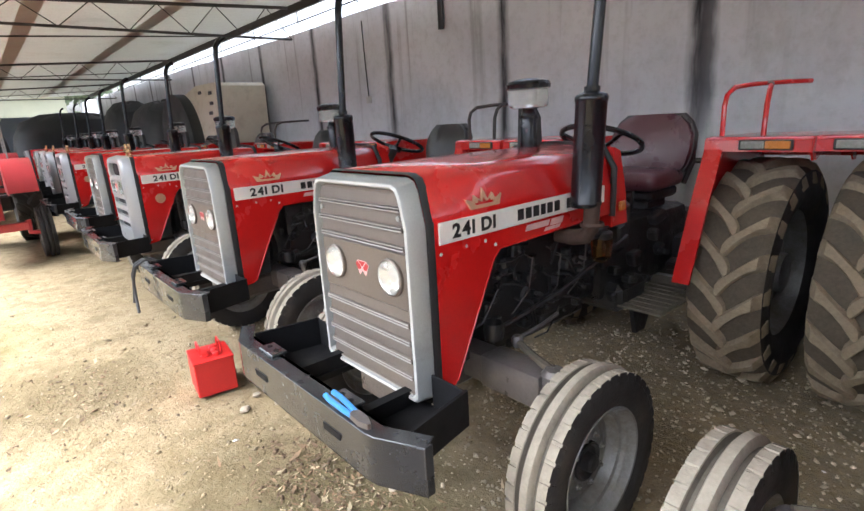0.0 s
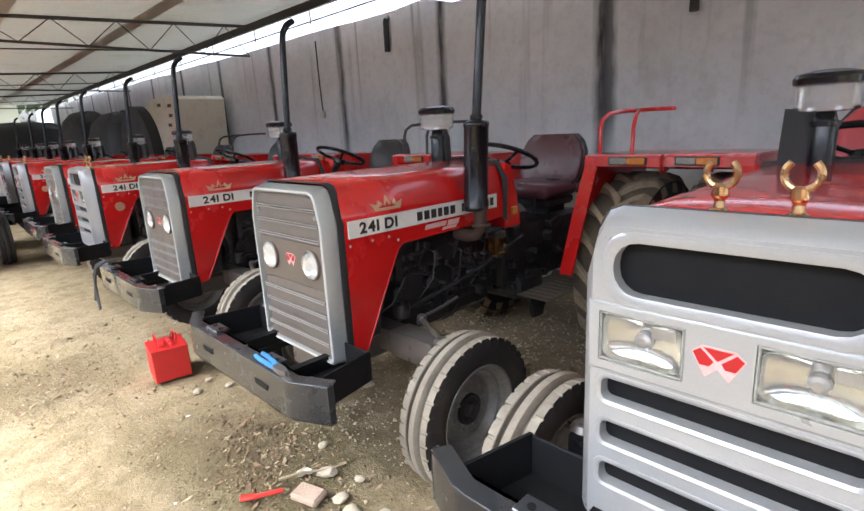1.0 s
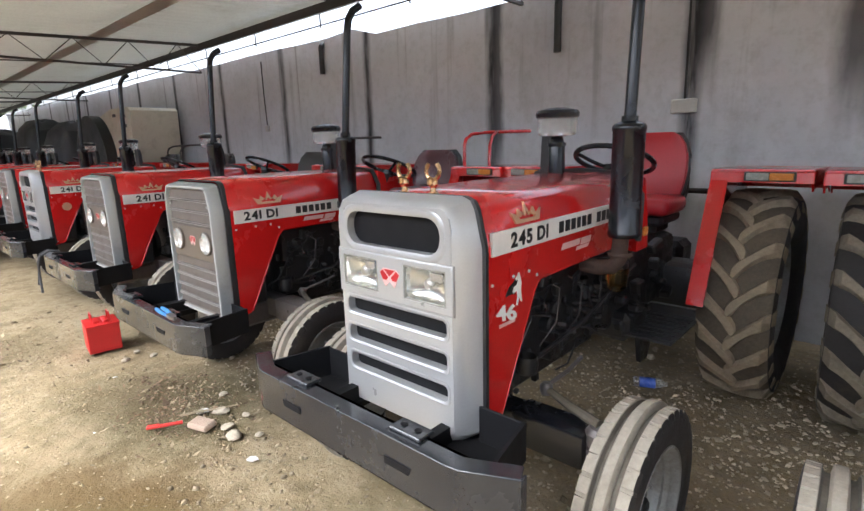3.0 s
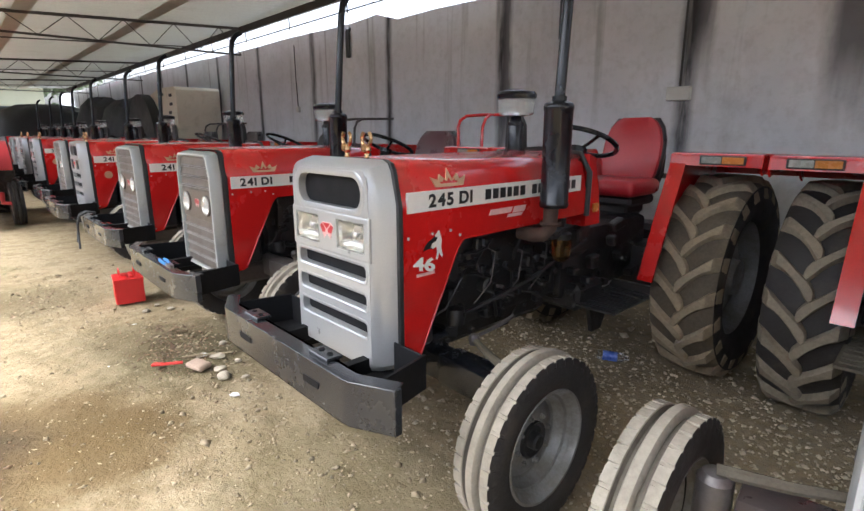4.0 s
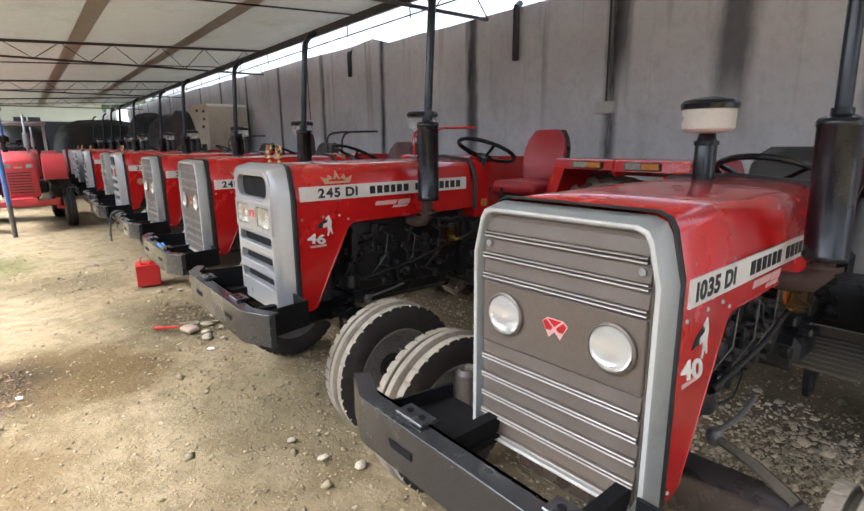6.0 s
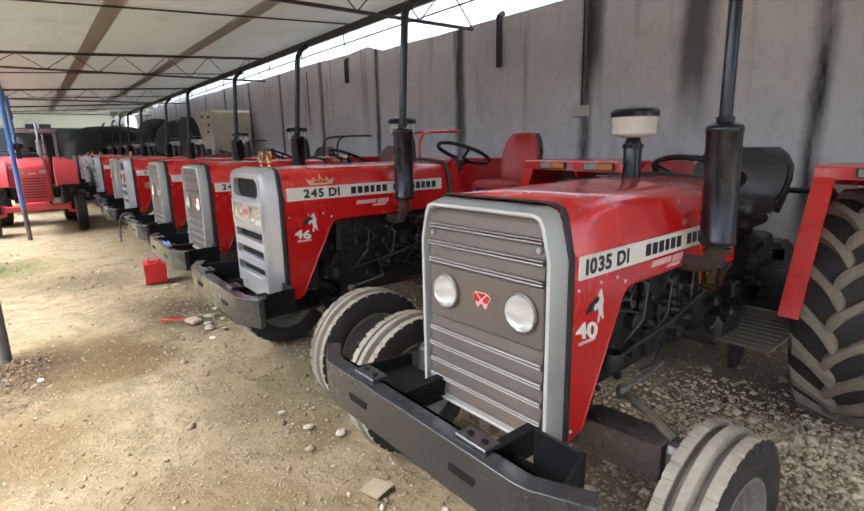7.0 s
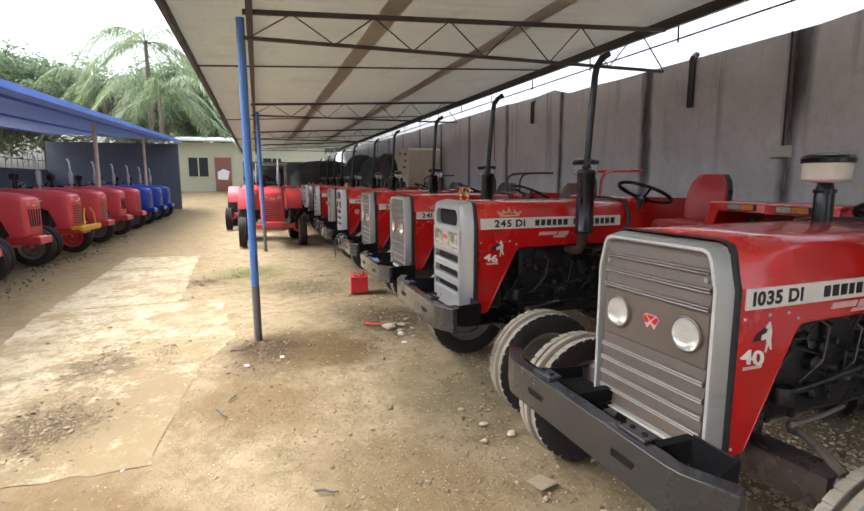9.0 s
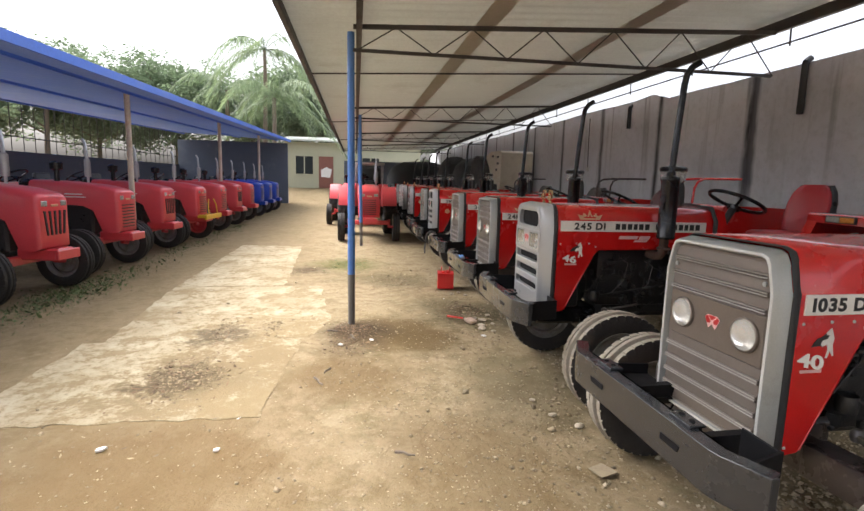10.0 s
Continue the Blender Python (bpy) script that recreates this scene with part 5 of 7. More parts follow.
    part("seat_shell", bm, SEATBLACK, st, "black shell behind the seat")
    bm = bmesh.new()
    tube(bm, [(0.055 * math.cos(a), sy + 0.195 + 0.09 * (0.5 + 0.32 * math.sin(a) - 0.5), 1.21 + (top - 1.21) * (0.55 + 0.25 * math.sin(a))) for a in np.linspace(0, math.tau, 25)], 0.006, 6)
    part("seat_seam", bm, seat, st)
    bm = bmesh.new()
    box(bm, (0, sy + 0.05, 1.085), (0.36, 0.36, 0.07), 0.02)
    box(bm, (0, sy + 0.10, 1.02), (0.22, 0.26, 0.09), 0.02)
    for s in (-1, 1):
        tube(bm, [(s * 0.20 * wide, sy + 0.20, 1.13), (s * 0.215 * wide, sy + 0.27, 1.25), (s * 0.205 * wide, sy + 0.30, 1.38), (s * 0.16 * wide, sy + 0.30, 1.42)], 0.016, 8)
    part("seat_base", bm, DARK, st)
    # fenders
    for s in (1, -1):
        X = lambda a, b: (min(s * a, s * b), max(s * a, s * b))
        bm = bmesh.new()
        A, B, C = 0.465, 0.555, 0.945
        prism(bm, [(1.715, 0.70), (1.87, 1.07), (2.015, 1.375), (2.05, 1.405), (2.80, 1.39), (2.93, 1.25), (2.98, 0.90), (2.70, 0.86), (2.42, 0.95), (2.10, 0.86), (1.80, 0.70)], "x", *X(A, A + 0.012))
        prism(bm, [(1.710, 0.70), (1.722, 0.695), (1.882, 1.06), (2.03, 1.37), (2.016, 1.383), (1.868, 1.068)], "x", *X(A + 0.004, B))
        prism(bm, [(2.005, 1.352), (2.010, 1.408), (2.025, 1.420), (2.08, 1.425), (2.78, 1.405), (2.93, 1.27), (2.92, 1.258), (2.775, 1.391), (2.08, 1.411), (2.028, 1.405), (2.019, 1.352)], "x", *X(A, C - 0.006))
        prism(bm, [(2.005, 1.352), (2.025, 1.418), (2.78, 1.403), (2.93, 1.268), (2.90, 1.235), (2.74, 1.33), (2.12, 1.33), (2.04, 1.31)], "x", *X(C - 0.010, C))
        bmesh.ops.translate(bm, vec=(0, ext - 0.06, 0), verts=bm.verts)
        fd = part("fender", bm, RED, tr, "red sheet-metal rear fender")
        bm = bmesh.new()
        box(bm, (s * 0.75, 1.942 + ext, 1.386), (0.235, 0.02, 0.050), 0.004)
        lm = part("marker_lamp", bm, DARK, fd, "fender lamp with amber and clear lens")
        bm = bmesh.new()
        box(bm, (s * 0.75 + 0.055, 1.931 + ext, 1.386), (0.108, 0.008, 0.038), 0.003, mi=0)
        box(bm, (s * 0.75 - 0.055, 1.931 + ext, 1.386), (0.104, 0.008, 0.038), 0.003, mi=1)
        part("lens", bm, [LAMPRED, LAMPCLEAR], lm)
    if rail:
        bm = bmesh.new()
        tube(bm, [(0.50, 2.08, 1.42), (0.50, 2.08, 1.58), (0.503, 2.10, 1.635), (0.515, 2.16, 1.672), (0.56, 2.30, 1.685), (0.66, 2.56, 1.69), (0.72, 2.72, 1.69)], 0.0135, 8)
        tube(bm, [(0.66, 2.20, 1.42), (0.66, 2.21, 1.58), (0.655, 2.25, 1.65), (0.64, 2.32, 1.68), (0.60, 2.40, 1.687)], 0.0135, 8)
        part("hand_rail", bm, RED if rail is True else rail, tr, "red tubular hand rail on the fender" if rail is True else "dark tubular hand rail on the fender")
    bm = bmesh.new()
    tube(bm, [(-0.42, 2.98 + ext, 1.20), (0.42, 2.98 + ext, 1.20)], 0.02, 8)
    for s in (-1, 1):
        tube(bm, [(s * 0.30, 2.75, 0.80), (s * 0.40, 2.98 + ext, 1.20)], 0.018, 6)
        tube(bm, [(s * 0.22, 2.80, 0.55), (s * 0.30, 3.25, 0.45)], 0.02, 6)
    part("rear_linkage", bm, DARK, tr)


def ornaments(tr, dz, x=0.0):
    for sx in (-0.065, 0.075):
        bm = bmesh.new()
        m = pose(x + sx, 0.17, 1.425 + dz)
        lathe(bm, [(0.026, 0.0), (0.024, 0.008), (0.012, 0.016), (0.010, 0.03), (0.018, 0.042), (0.016, 0.056), (0.010, 0.062)], m, 14)
        tube(bm, [(x + sx + 0.030 * math.sin(radians(a)), 0.17, 1.425 + dz + 0.088 - 0.030 * math.cos(radians(a))) for a in range(-140, 141, 20)], 0.0075, 8)
        box(bm, (x + sx, 0.155, 1.478 + dz), (0.022, 0.02, 0.03), 0.006)
        part("hood_ornament", bm, BRASS, tr, "brass horned hood ornament")


def row_tractor(label, grille, number, second, length=1.33, dz=0.0, seat=SEATBLACK, seat_label="black vinyl seat", rail=False, side=None,
                ornament=False, clear=True, shield=True, tall=2.47, text_at=0.10, emblem=False, front=(0.735, -0.29), axle=(0.46, -0.68, 0.71, 0.0, 0.46), pipe=(0.0, 0.0), lift=0.0, tall_seat=False, crown_on=True, muddy=False, plate=ENGINE, beam=CAST):
    tr = thing("tractor", label, "tractor", "tractors parked along the wall")
    (brown_grille if grille == "brown" else silver_grille)(tr, dz)
    hood(tr, dz, length, number, second, RED, text_at, lift, crown_on)
    if side:
        side_numeral(tr, dz, side, lift or 0.03, 0.0 if lift else -0.03)
    if emblem:
        bm = bmesh.new()
        lathe(bm, [(0.045, 0.0), (0.044, 0.003), (0.0, 0.0035)], Matrix.Translation((HW, 0.30, 1.03)) @ ALONG_X, 24)
        part("round_decal", bm, GOLD, tr, "round gold decal")
    if front:
        bumper(tr, *front)
    engine(tr, dz, axle, plate, beam)
    exhaust(tr, dz, tall, *pipe)
    precleaner(tr, dz, length, clear, shield)
    cockpit(tr, dz, length, seat, seat_label, rail, tall_seat)
    if ornament:
        ornaments(tr, dz)
    add_wheels(tr, axle, length - 1.28, muddy)
    return tr


# ---------------------------------------------------------------- other makes of tractor
def other_tractor(label, group, colour, rims, slats="level", bar=None, canopy=False, stack=STEEL):
    """A compact tractor with a sloping rounded hood, slatted nose and square lamps."""
    tr = thing("tractor", label, "tractor", group)
    hw = 0.275
    bm = bmesh.new()
    rings = []
    for y, w, zt, zb in ((0.0, hw - 0.045, 1.27, 0.66), (0.02, hw - 0.018, 1.295, 0.64), (0.07, hw - 0.004, 1.325, 0.62), (0.26, hw, 1.37, 0.63), (0.40, hw, 1.39, 0.98), (0.55, hw, 1.405, 1.05), (1.0, hw + 0.01, 1.435, 1.08), (1.35, hw + 0.02, 1.45, 1.08)):
        pts = [(w, zb), (w, zt - 0.10), (w - 0.015, zt - 0.045), (w - 0.05, zt - 0.012), (w - 0.12, zt)]
        rings.append([(x, y, z) for x, z in pts] + [(-x, y, z) for x, z in pts[::-1]])
    loft(bm, rings)
    part("hood", bm, colour, tr, smooth=45)
    bm = bmesh.new()
    if slats == "level":
        for i in range(8):
            box(bm, (0, -0.004, 0.72 + 0.05 * i), (0.34, 0.016, 0.016), mi=0)
    else:
        for i in range(5):
            t = (i - 2) * 0.07
            prism(bm, [(t * 1.25 - 0.015, 1.10), (t * 1.25 + 0.015, 1.10), (t + 0.012, 0.80), (t - 0.012, 0.80)], "y", -0.012, 0.004)
    part("nose_slat", bm, DARK, tr, "dark slots in the nose")
    bm = bmesh.new()
    box(bm, (0, -0.006, 1.165), (0.12, 0.012, 0.03), 0.004)
    part("badge", bm, GOLD, tr)
    for s in (-1, 1):
        bm = bmesh.new()
        box(bm, (s * 0.165, 0.008, 1.19), (0.105, 0.03, 0.07), 0.008)
        part("headlight", bm, LAMPCLEAR, tr)
        bm = bmesh.new()
        for k, w in ((0, 0.62), (1, 0.72)):
            box(bm, (s * (hw + 0.004), 0.55 + w / 2 - 0.05 * k, 1.235 - 0.045 * k), (0.004, w, 0.014))
        part("side_stripe", bm, WHITE, tr, "pale side stripes")
    bm = bmesh.new()
    box(bm, (0, 0.95, 0.82), (0.34, 0.95, 0.50), 0.03)
    box(bm, (0, 1.9, 0.76), (0.36, 1.1, 0.40), 0.04)
    box(bm, (0, 2.42, 0.66), (0.95, 0.28, 0.26), 0.04)
    for i in range(10):
        box(bm, (0.2, 0.6 + 0.09 * i, 0.8 + 0.03 * (i % 4)), (0.08, 0.06, 0.09), 0.01)
    part("engine", bm, ENGINE, tr)
    bm = bmesh.new()
    box(bm, (0, 0.14, 0.56), (0.30, 0.52, 0.15), 0.02)
    box(bm, (0, -0.13, 0.56), (0.40, 0.05, 0.12), 0.01)
    box(bm, (0, FRONT_AXLE - 0.06, 0.48), (1.05, 0.11, 0.11), 0.012)
    part("front_axle", bm, colour, tr)
    for s in (-1, 1):
        bm = bmesh.new()
        tube(bm, [(s * 0.52, FRONT_AXLE - 0.06, 0.56), (s * 0.52, FRONT_AXLE - 0.06, 0.38), (s * 0.66, FRONT_AXLE - 0.06, 0.362)], 0.04, 10)
        part("steering_knuckle", bm, colour, tr)
    if bar:
        bm = bmesh.new()
        box(bm, (0, -0.24, 0.62), (0.95, 0.05, 0.11), 0.01)
        for s in (-1, 1):
            box(bm, (s * 0.2, -0.10, 0.62), (0.05, 0.28, 0.08))
            tube(bm, [(s * 0.26, -0.24, 0.67), (s * 0.24, -0.22, 0.90), (s * 0.14, -0.20, 1.02)], 0.014, 8)
        part("bumper", bm, bar, tr, "yellow front bumper")
    bm = bmesh.new()
    tube(bm, [(0.19, 0.72, 1.40), (0.19, 0.72, 1.52)], 0.02, 10)
    lathe(bm, [(0.0, 1.50), (0.048, 1.51), (0.048, 1.78), (0.03, 1.80)], Matrix.Translation((0.19, 0.72, 0)), 16)
    tube(bm, [(0.19, 0.72, 1.79), (0.19, 0.74, 2.05), (0.19, 0.78, 2.12)], 0.024, 10)
    part("exhaust_pipe", bm, stack, tr, "grey upright exhaust")
    bm = bmesh.new()
    lathe(bm, [(0.04, 1.42), (0.04, 1.60), (0.085, 1.62), (0.09, 1.72), (0.04, 1.75), (0, 1.75)], Matrix.Translation((-0.15, 1.0, 0)), 18)
    part("air_intake", bm, BLACK, tr)
    bm = bmesh.new()
    m = pose(0, 1.78, 1.50, -30, 0, 0)
    tube(bm, [m @ Vector((0.2 * math.cos(a), 0.2 * math.sin(a), 0)) for a in np.linspace(0, math.tau, 25)], 0.015, 8)
    tube(bm, [m @ Vector((-0.2, 0, 0)), m @ Vector((0, 0, -0.03)), m @ Vector((0.2, 0, 0))], 0.011, 6)
    tube(bm, [m @ Vector((0, 0, -0.02)), (0, 1.55, 1.25)], 0.025, 8)
    box(bm, (0, 1.46, 1.28), (0.5, 0.20, 0.36), 0.04)
    part("steering_wheel", bm, BLACK, tr)
    bm = bmesh.new()
    box(bm, (0, 2.25, 1.14), (0.46, 0.42, 0.10), 0.04, seg=2)
    box(bm, (0, 2.45, 1.36), (0.44, 0.09, 0.38), 0.04, (-8, 0, 0), seg=2)
    part("seat", bm, SEATBLACK, tr)
    for s in (-1, 1):
        bm = bmesh.new()
        X = (min(s * 0.42, s * 0.82), max(s * 0.42, s * 0.82))
        pts = [(2.42 + 0.69 * math.cos(radians(a)), 0.66 + 0.72 * math.sin(radians(a))) for a in range(165, 19, -12)]
        pts2 = [(2.42 + 0.675 * math.cos(radians(a)), 0.66 + 0.705 * math.sin(radians(a))) for a in range(165, 19, -12)]
        prism(bm, pts + pts2[::-1], "x", *X)
        prism(bm, pts + [(2.9, 0.8), (1.9, 0.8)], "x", s * 0.425 - 0.006, s * 0.425 + 0.006)
        part("fender", bm, colour, tr)
    if canopy:
        bm = bmesh.new()
        box(bm, (0, 2.0, 2.25), (1.25, 1.5, 0.08), 0.03)
        for x in (-0.55, 0.55):
            tube(bm, [(x, 1.35, 1.1), (x, 1.35, 2.22)], 0.02, 8)
            tube(bm, [(x, 2.6, 1.1), (x, 2.6, 2.22)], 0.02, 8)
        part("canopy", bm, LIP, tr, "white sheet canopy on four posts")
    for side in (1, -1):
        w = part("front_wheel", shared("front_tyre_black", front_tyre, [TYRE, TYRE]), None, tr, "black front tyre")
        w.matrix_basis = pose(side * 0.70, FRONT_AXLE - 0.06, 0.362)
        part("rim", shared(f"front_rim_{rims.name}{side}", lambda: front_rim(side), rims), None, w)
        w = part("rear_wheel", shared("rear_tyre_black_enamel", rear_tyre, [TYRE, TYRE]), None, tr, "large black rear tyre")
        w.matrix_basis = pose(side * 0.655, REAR_AXLE, 0.635)
        for s in (-1, 1):
            for k in range(LUGS):
                lg = part("lug", shared(f"black_lug{s}", lambda: lug_shape(bmesh.new(), s, 0.0, 0), TYRE), None, w)
                lg.matrix_basis = pose(0, 0, 0, -360 * (k + (0.5 if s > 0 else 0)) / LUGS)
        rim = part("rim", shared(f"rear_rim_{rims.name}", rear_rim, rims), None, w)
        rim.matrix_basis = pose(0, 0, 0, 0, 0, 0 if side > 0 else 180)
    return tr


# ---------------------------------------------------------------- ground
def ground_height(x, y):
    far = max(0.0, min(1.0, (-21 - x) / 9.0))
    h = 0.92 * far * far * (3 - 2 * far)
    near = max(0.0, 1 - max(abs(x - 1) / 14, abs(y) / 8))
    near *= 0.2 + 0.8 * max(0.0, min(1.0, (y + 0.95) / 0.4))
    for mx, my, mr, mh in ((4.45, 2.45, 0.85, 0.16), (2.3, 2.45, 0.7, 0.04), (0.9, 2.7, 0.7, 0.04), (0.42, -0.42, 0.35, 0.02), (4.52, 1.47, 0.55, -0.085)):
        d = ((x - mx) ** 2 + (y - my) ** 2) / (mr * mr)
        if d < 4:
            h += mh * math.exp(-2.2 * d)
    h += near * (0.020 * noise.noise(Vector((x * 0.8, y * 0.8, 1.3))) + 0.010 * noise.noise(Vector((x * 3.1, y * 3.1, 4.0))))
    return h


def steps(a, b, fine0, fine1, d, grow=1.18):
    mid = list(np.arange(fine0, fine1 + d / 2, d))
    lo, s, v = [], d, fine0
    while v > a:
        s *= grow
        v -= s
        lo.append(v)
    hi, s, v = [], d, fine1
    while v < b:
        s *= grow
        v += s
        hi.append(v)
    return lo[::-1] + mid + hi


xs, ys = steps(-900, 900, -4.0, 7.0, 0.09), steps(-900, 900, -3.2, 4.6, 0.09)
gm = bpy.data.meshes.new("ground")
gv = [(x, y, ground_height(x, y) - 0.012 + (0.006 * noise.noise(Vector((x * 9, y * 9, 0))) if -4 < x < 7 and -3.2 < y < 4.6 else 0)) for x in xs for y in ys]
ny = len(ys)
gf = [(i * ny + j, (i + 1) * ny + j, (i + 1) * ny + j + 1, i * ny + j + 1) for i in range(len(xs) - 1) for j in range(ny - 1)]
gm.from_pydata(gv, [], gf)
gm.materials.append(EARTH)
gm.polygons.foreach_set("use_smooth", [True] * len(gm.polygons))
tagged(new("ground", gm), "trodden sandy earth with grit, damp patches and litter", "ground", kind="structure")

# pale concrete patches in the lane
def slab(pts):
    bm = bmesh.new()
    rnd = random.Random(len(pts))
    out = []
    for i, p in enumerate(pts):
        q = pts[(i + 1) % len(pts)]
        n = max(2, int(math.dist(p, q) / 0.12))
        for k in range(n):
            t = k / n
            out.append((p[0] + (q[0] - p[0]) * t + rnd.uniform(-0.022, 0.022), p[1] + (q[1] - p[1]) * t + rnd.uniform(-0.022, 0.022)))
    prism(bm, out, "z", -0.06, -0.0078)
    bmesh.ops.triangulate(bm, faces=[f for f in bm.faces if len(f.verts) > 4])
    single("pavement", bm, CONCRETE, "worn pale concrete slab flush with the earth", "concrete slab", kind="structure", smooth=0)


slab([(-6.6, -2.98), (-6.5, -1.62), (-1.95, -1.42), (-1.90, -2.92)])
slab([(-1.885, -2.94), (-1.90, -0.90), (0.0, -0.66), (0.62, -0.86), (0.70, -2.74)])
slab([(0.708, -2.90), (0.628, -0.90), (2.40, -1.02), (2.40, -2.90)])

# ---------------------------------------------------------------- shed along the wall
WALL_Y, WALL_TOP = 4.60, 3.02
rnd = random.Random(2)
bm = bmesh.new()
tops = []
x = -30.0
while x < 19:
    tops.append((x, WALL_TOP + rnd.uniform(-0.02, 0.02) + (0.10 if x < -2.3 else 0.0) + max(0, (-x - 6) * 0.012)))
    x += rnd.uniform(0.35, 0.8)
prism(bm, [(-30, -0.3), (19, -0.3), (19, WALL_TOP)] + tops[::-1], "y", WALL_Y, WALL_Y + 0.22)
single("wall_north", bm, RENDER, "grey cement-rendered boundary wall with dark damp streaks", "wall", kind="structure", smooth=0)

bm = bmesh.new()
box(bm, (1.66, WALL_Y - 0.025, 1.86), (0.20, 0.05, 0.115), 0.008)
sw = single("switch_box", bm, LIP, "white electrical switch box on the wall", "switch box")
bm = bmesh.new()
tube(bm, [(1.66, WALL_Y - 0.012, 1.92), (1.655, WALL_Y - 0.012, 2.6), (1.65, WALL_Y - 0.012, 3.0)], 0.010, 6)
part("conduit", bm, DARK, sw)
bm = bmesh.new()
box(bm, (-4.92, WALL_Y - 0.02, 1.93), (0.09, 0.05, 0.10), 0.008)
so = single("wall_socket", bm, LIP, "small pale socket on the wall with a hanging cable", "socket")
bm = bmesh.new()
tube(bm, [(-4.92, WALL_Y - 0.02, 1.98), (-4.93, WALL_Y - 0.03, 2.5), (-4.95, WALL_Y - 0.02, 3.0)], 0.009, 6)
part("cable", bm, DARK, so)


for px, low in ((0.47, 2.44), (-3.28, 2.63)):
    bm = bmesh.new()
    tube(bm, [(px, WALL_Y - 0.04, low), (px, WALL_Y - 0.04, WALL_TOP - 0.02)], 0.036, 12)
    tube(bm, [(px, WALL_Y - 0.04, WALL_TOP - 0.02), (px, WALL_Y + 0.02, WALL_TOP + 0.03)], 0.036, 12)
    single("pipe_stub", bm, DARK, "short dark pipe hanging from the top of the wall", "pipe", "pipes on the wall")


def roof_z(y):
    return 3.16 + 0.052 * (y + 1.1)


ROOF0, ROOF1 = -26.0, 9.5
bm = bmesh.new()
rows = []
nx = int((ROOF1 - ROOF0) / 0.055)
for j, y in enumerate((-1.12, 0.5, 2.2, 4.48)):
    rows.append([(ROOF0 + (ROOF1 - ROOF0) * i / nx, y, roof_z(y) + 0.07 + 0.011 * math.cos(math.pi * i / 2)) for i in range(nx + 1)])
loft(bm, rows, closed=False)
sheet = single("ceiling", bm, SHEET, "weathered corrugated roof sheets seen from below", "roof", kind="structure", smooth=60)
sol = sheet.modifiers.new("thickness", "SOLIDIFY")
sol.thickness = 0.004

for y, h in ((-1.10, 0.10), (4.42, 0.12)):
    bm = bmesh.new()
    z = roof_z(y) + 0.055 - h / 2
    box(bm, ((ROOF0 + ROOF1) / 2, y, z), (ROOF1 - ROOF0, 0.05, h))
    single("purlin", bm, IRON, "dark steel purlin under the roof sheets", "purlin", "purlins", "structure", 0)
bm = bmesh.new()
box(bm, ((ROOF0 + ROOF1) / 2, -0.36, 3.12), (ROOF1 - ROOF0, 0.06, 0.10))
single("purlin", bm, IRON, "dark steel beam over the blue posts", "purlin", "purlins", "structure", 0)

truss = thing("roof_truss", "light lattice truss of dark angle iron", "truss", "roof trusses", "structure")
bm = bmesh.new(); box(bm, (0, 1.99, 2.90), (0.032, 4.82, 0.032)); part("bottom_chord", bm, IRON, truss, smooth=0)
bm = bmesh.new(); prism(bm, [(-0.42, roof_z(-0.42) - 0.09), (4.40, roof_z(4.4) - 0.09), (4.40, roof_z(4.4) - 0.045), (-0.42, roof_z(-0.42) - 0.045)], "x", -0.016, 0.016); part("top_chord", bm, IRON, truss, smooth=0)
for k in range(12):
    y0, y1 = -0.38 + k * 0.4, -0.38 + (k + 1) * 0.4
    a, b = ((y0, 2.90), (y1, roof_z(y1) - 0.07)) if k % 2 == 0 else ((y0, roof_z(y0) - 0.07), (y1, 2.90))
    bm = bmesh.new(); tube(bm, [(0, *a), (0, *b)], 0.007, 6); part("web", bm, IRON, truss)
for k in range(-1, 4):
    if k:
        copy_thing(truss, pose(0.17 - 6.91 * k, 0, 0.10 if k > 0 else 0))
truss.matrix_basis = pose(0.17, 0, 0)

for k in range(-1, 4):
    bm = bmesh.new()
    xx = -2.75 - 6.91 * k
    tube(bm, [(xx, -1.08, roof_z(-1.08) + 0.035), (xx, 4.42, roof_z(4.42) + 0.035)], 0.013, 6)
    single("roof_rod", bm, IRON, "thin iron rod across under the sheets", "rod", "roof rods", "structure")
# two strips of a browner colour along the underside of the sheets
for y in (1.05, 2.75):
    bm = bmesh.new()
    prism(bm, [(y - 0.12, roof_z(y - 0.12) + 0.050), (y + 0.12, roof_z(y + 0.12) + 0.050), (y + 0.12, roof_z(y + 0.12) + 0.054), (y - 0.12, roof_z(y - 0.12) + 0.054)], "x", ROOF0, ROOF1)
    single("roof_lap", bm, LAP, "browner strip along a lap of the roof sheets", "roof strip", "roof strips", "structure", 0)
# hangers in the gap between wall and roof
for k in range(16):
    bm = bmesh.new()
    xx = 5.5 - 1.72 * k
    tube(bm, [(xx, 4.44, roof_z(4.4)), (xx, 4.45, 3.20)], 0.010, 6)
    if k == 0:
        tube(bm, [(5.5, 4.45, 3.24), (-21, 4.45, 3.24)], 0.010, 6)
    single("roof_strut", bm, IRON, "thin iron strut in the open gap over the wall", "strut", "struts over the wall", "structure")


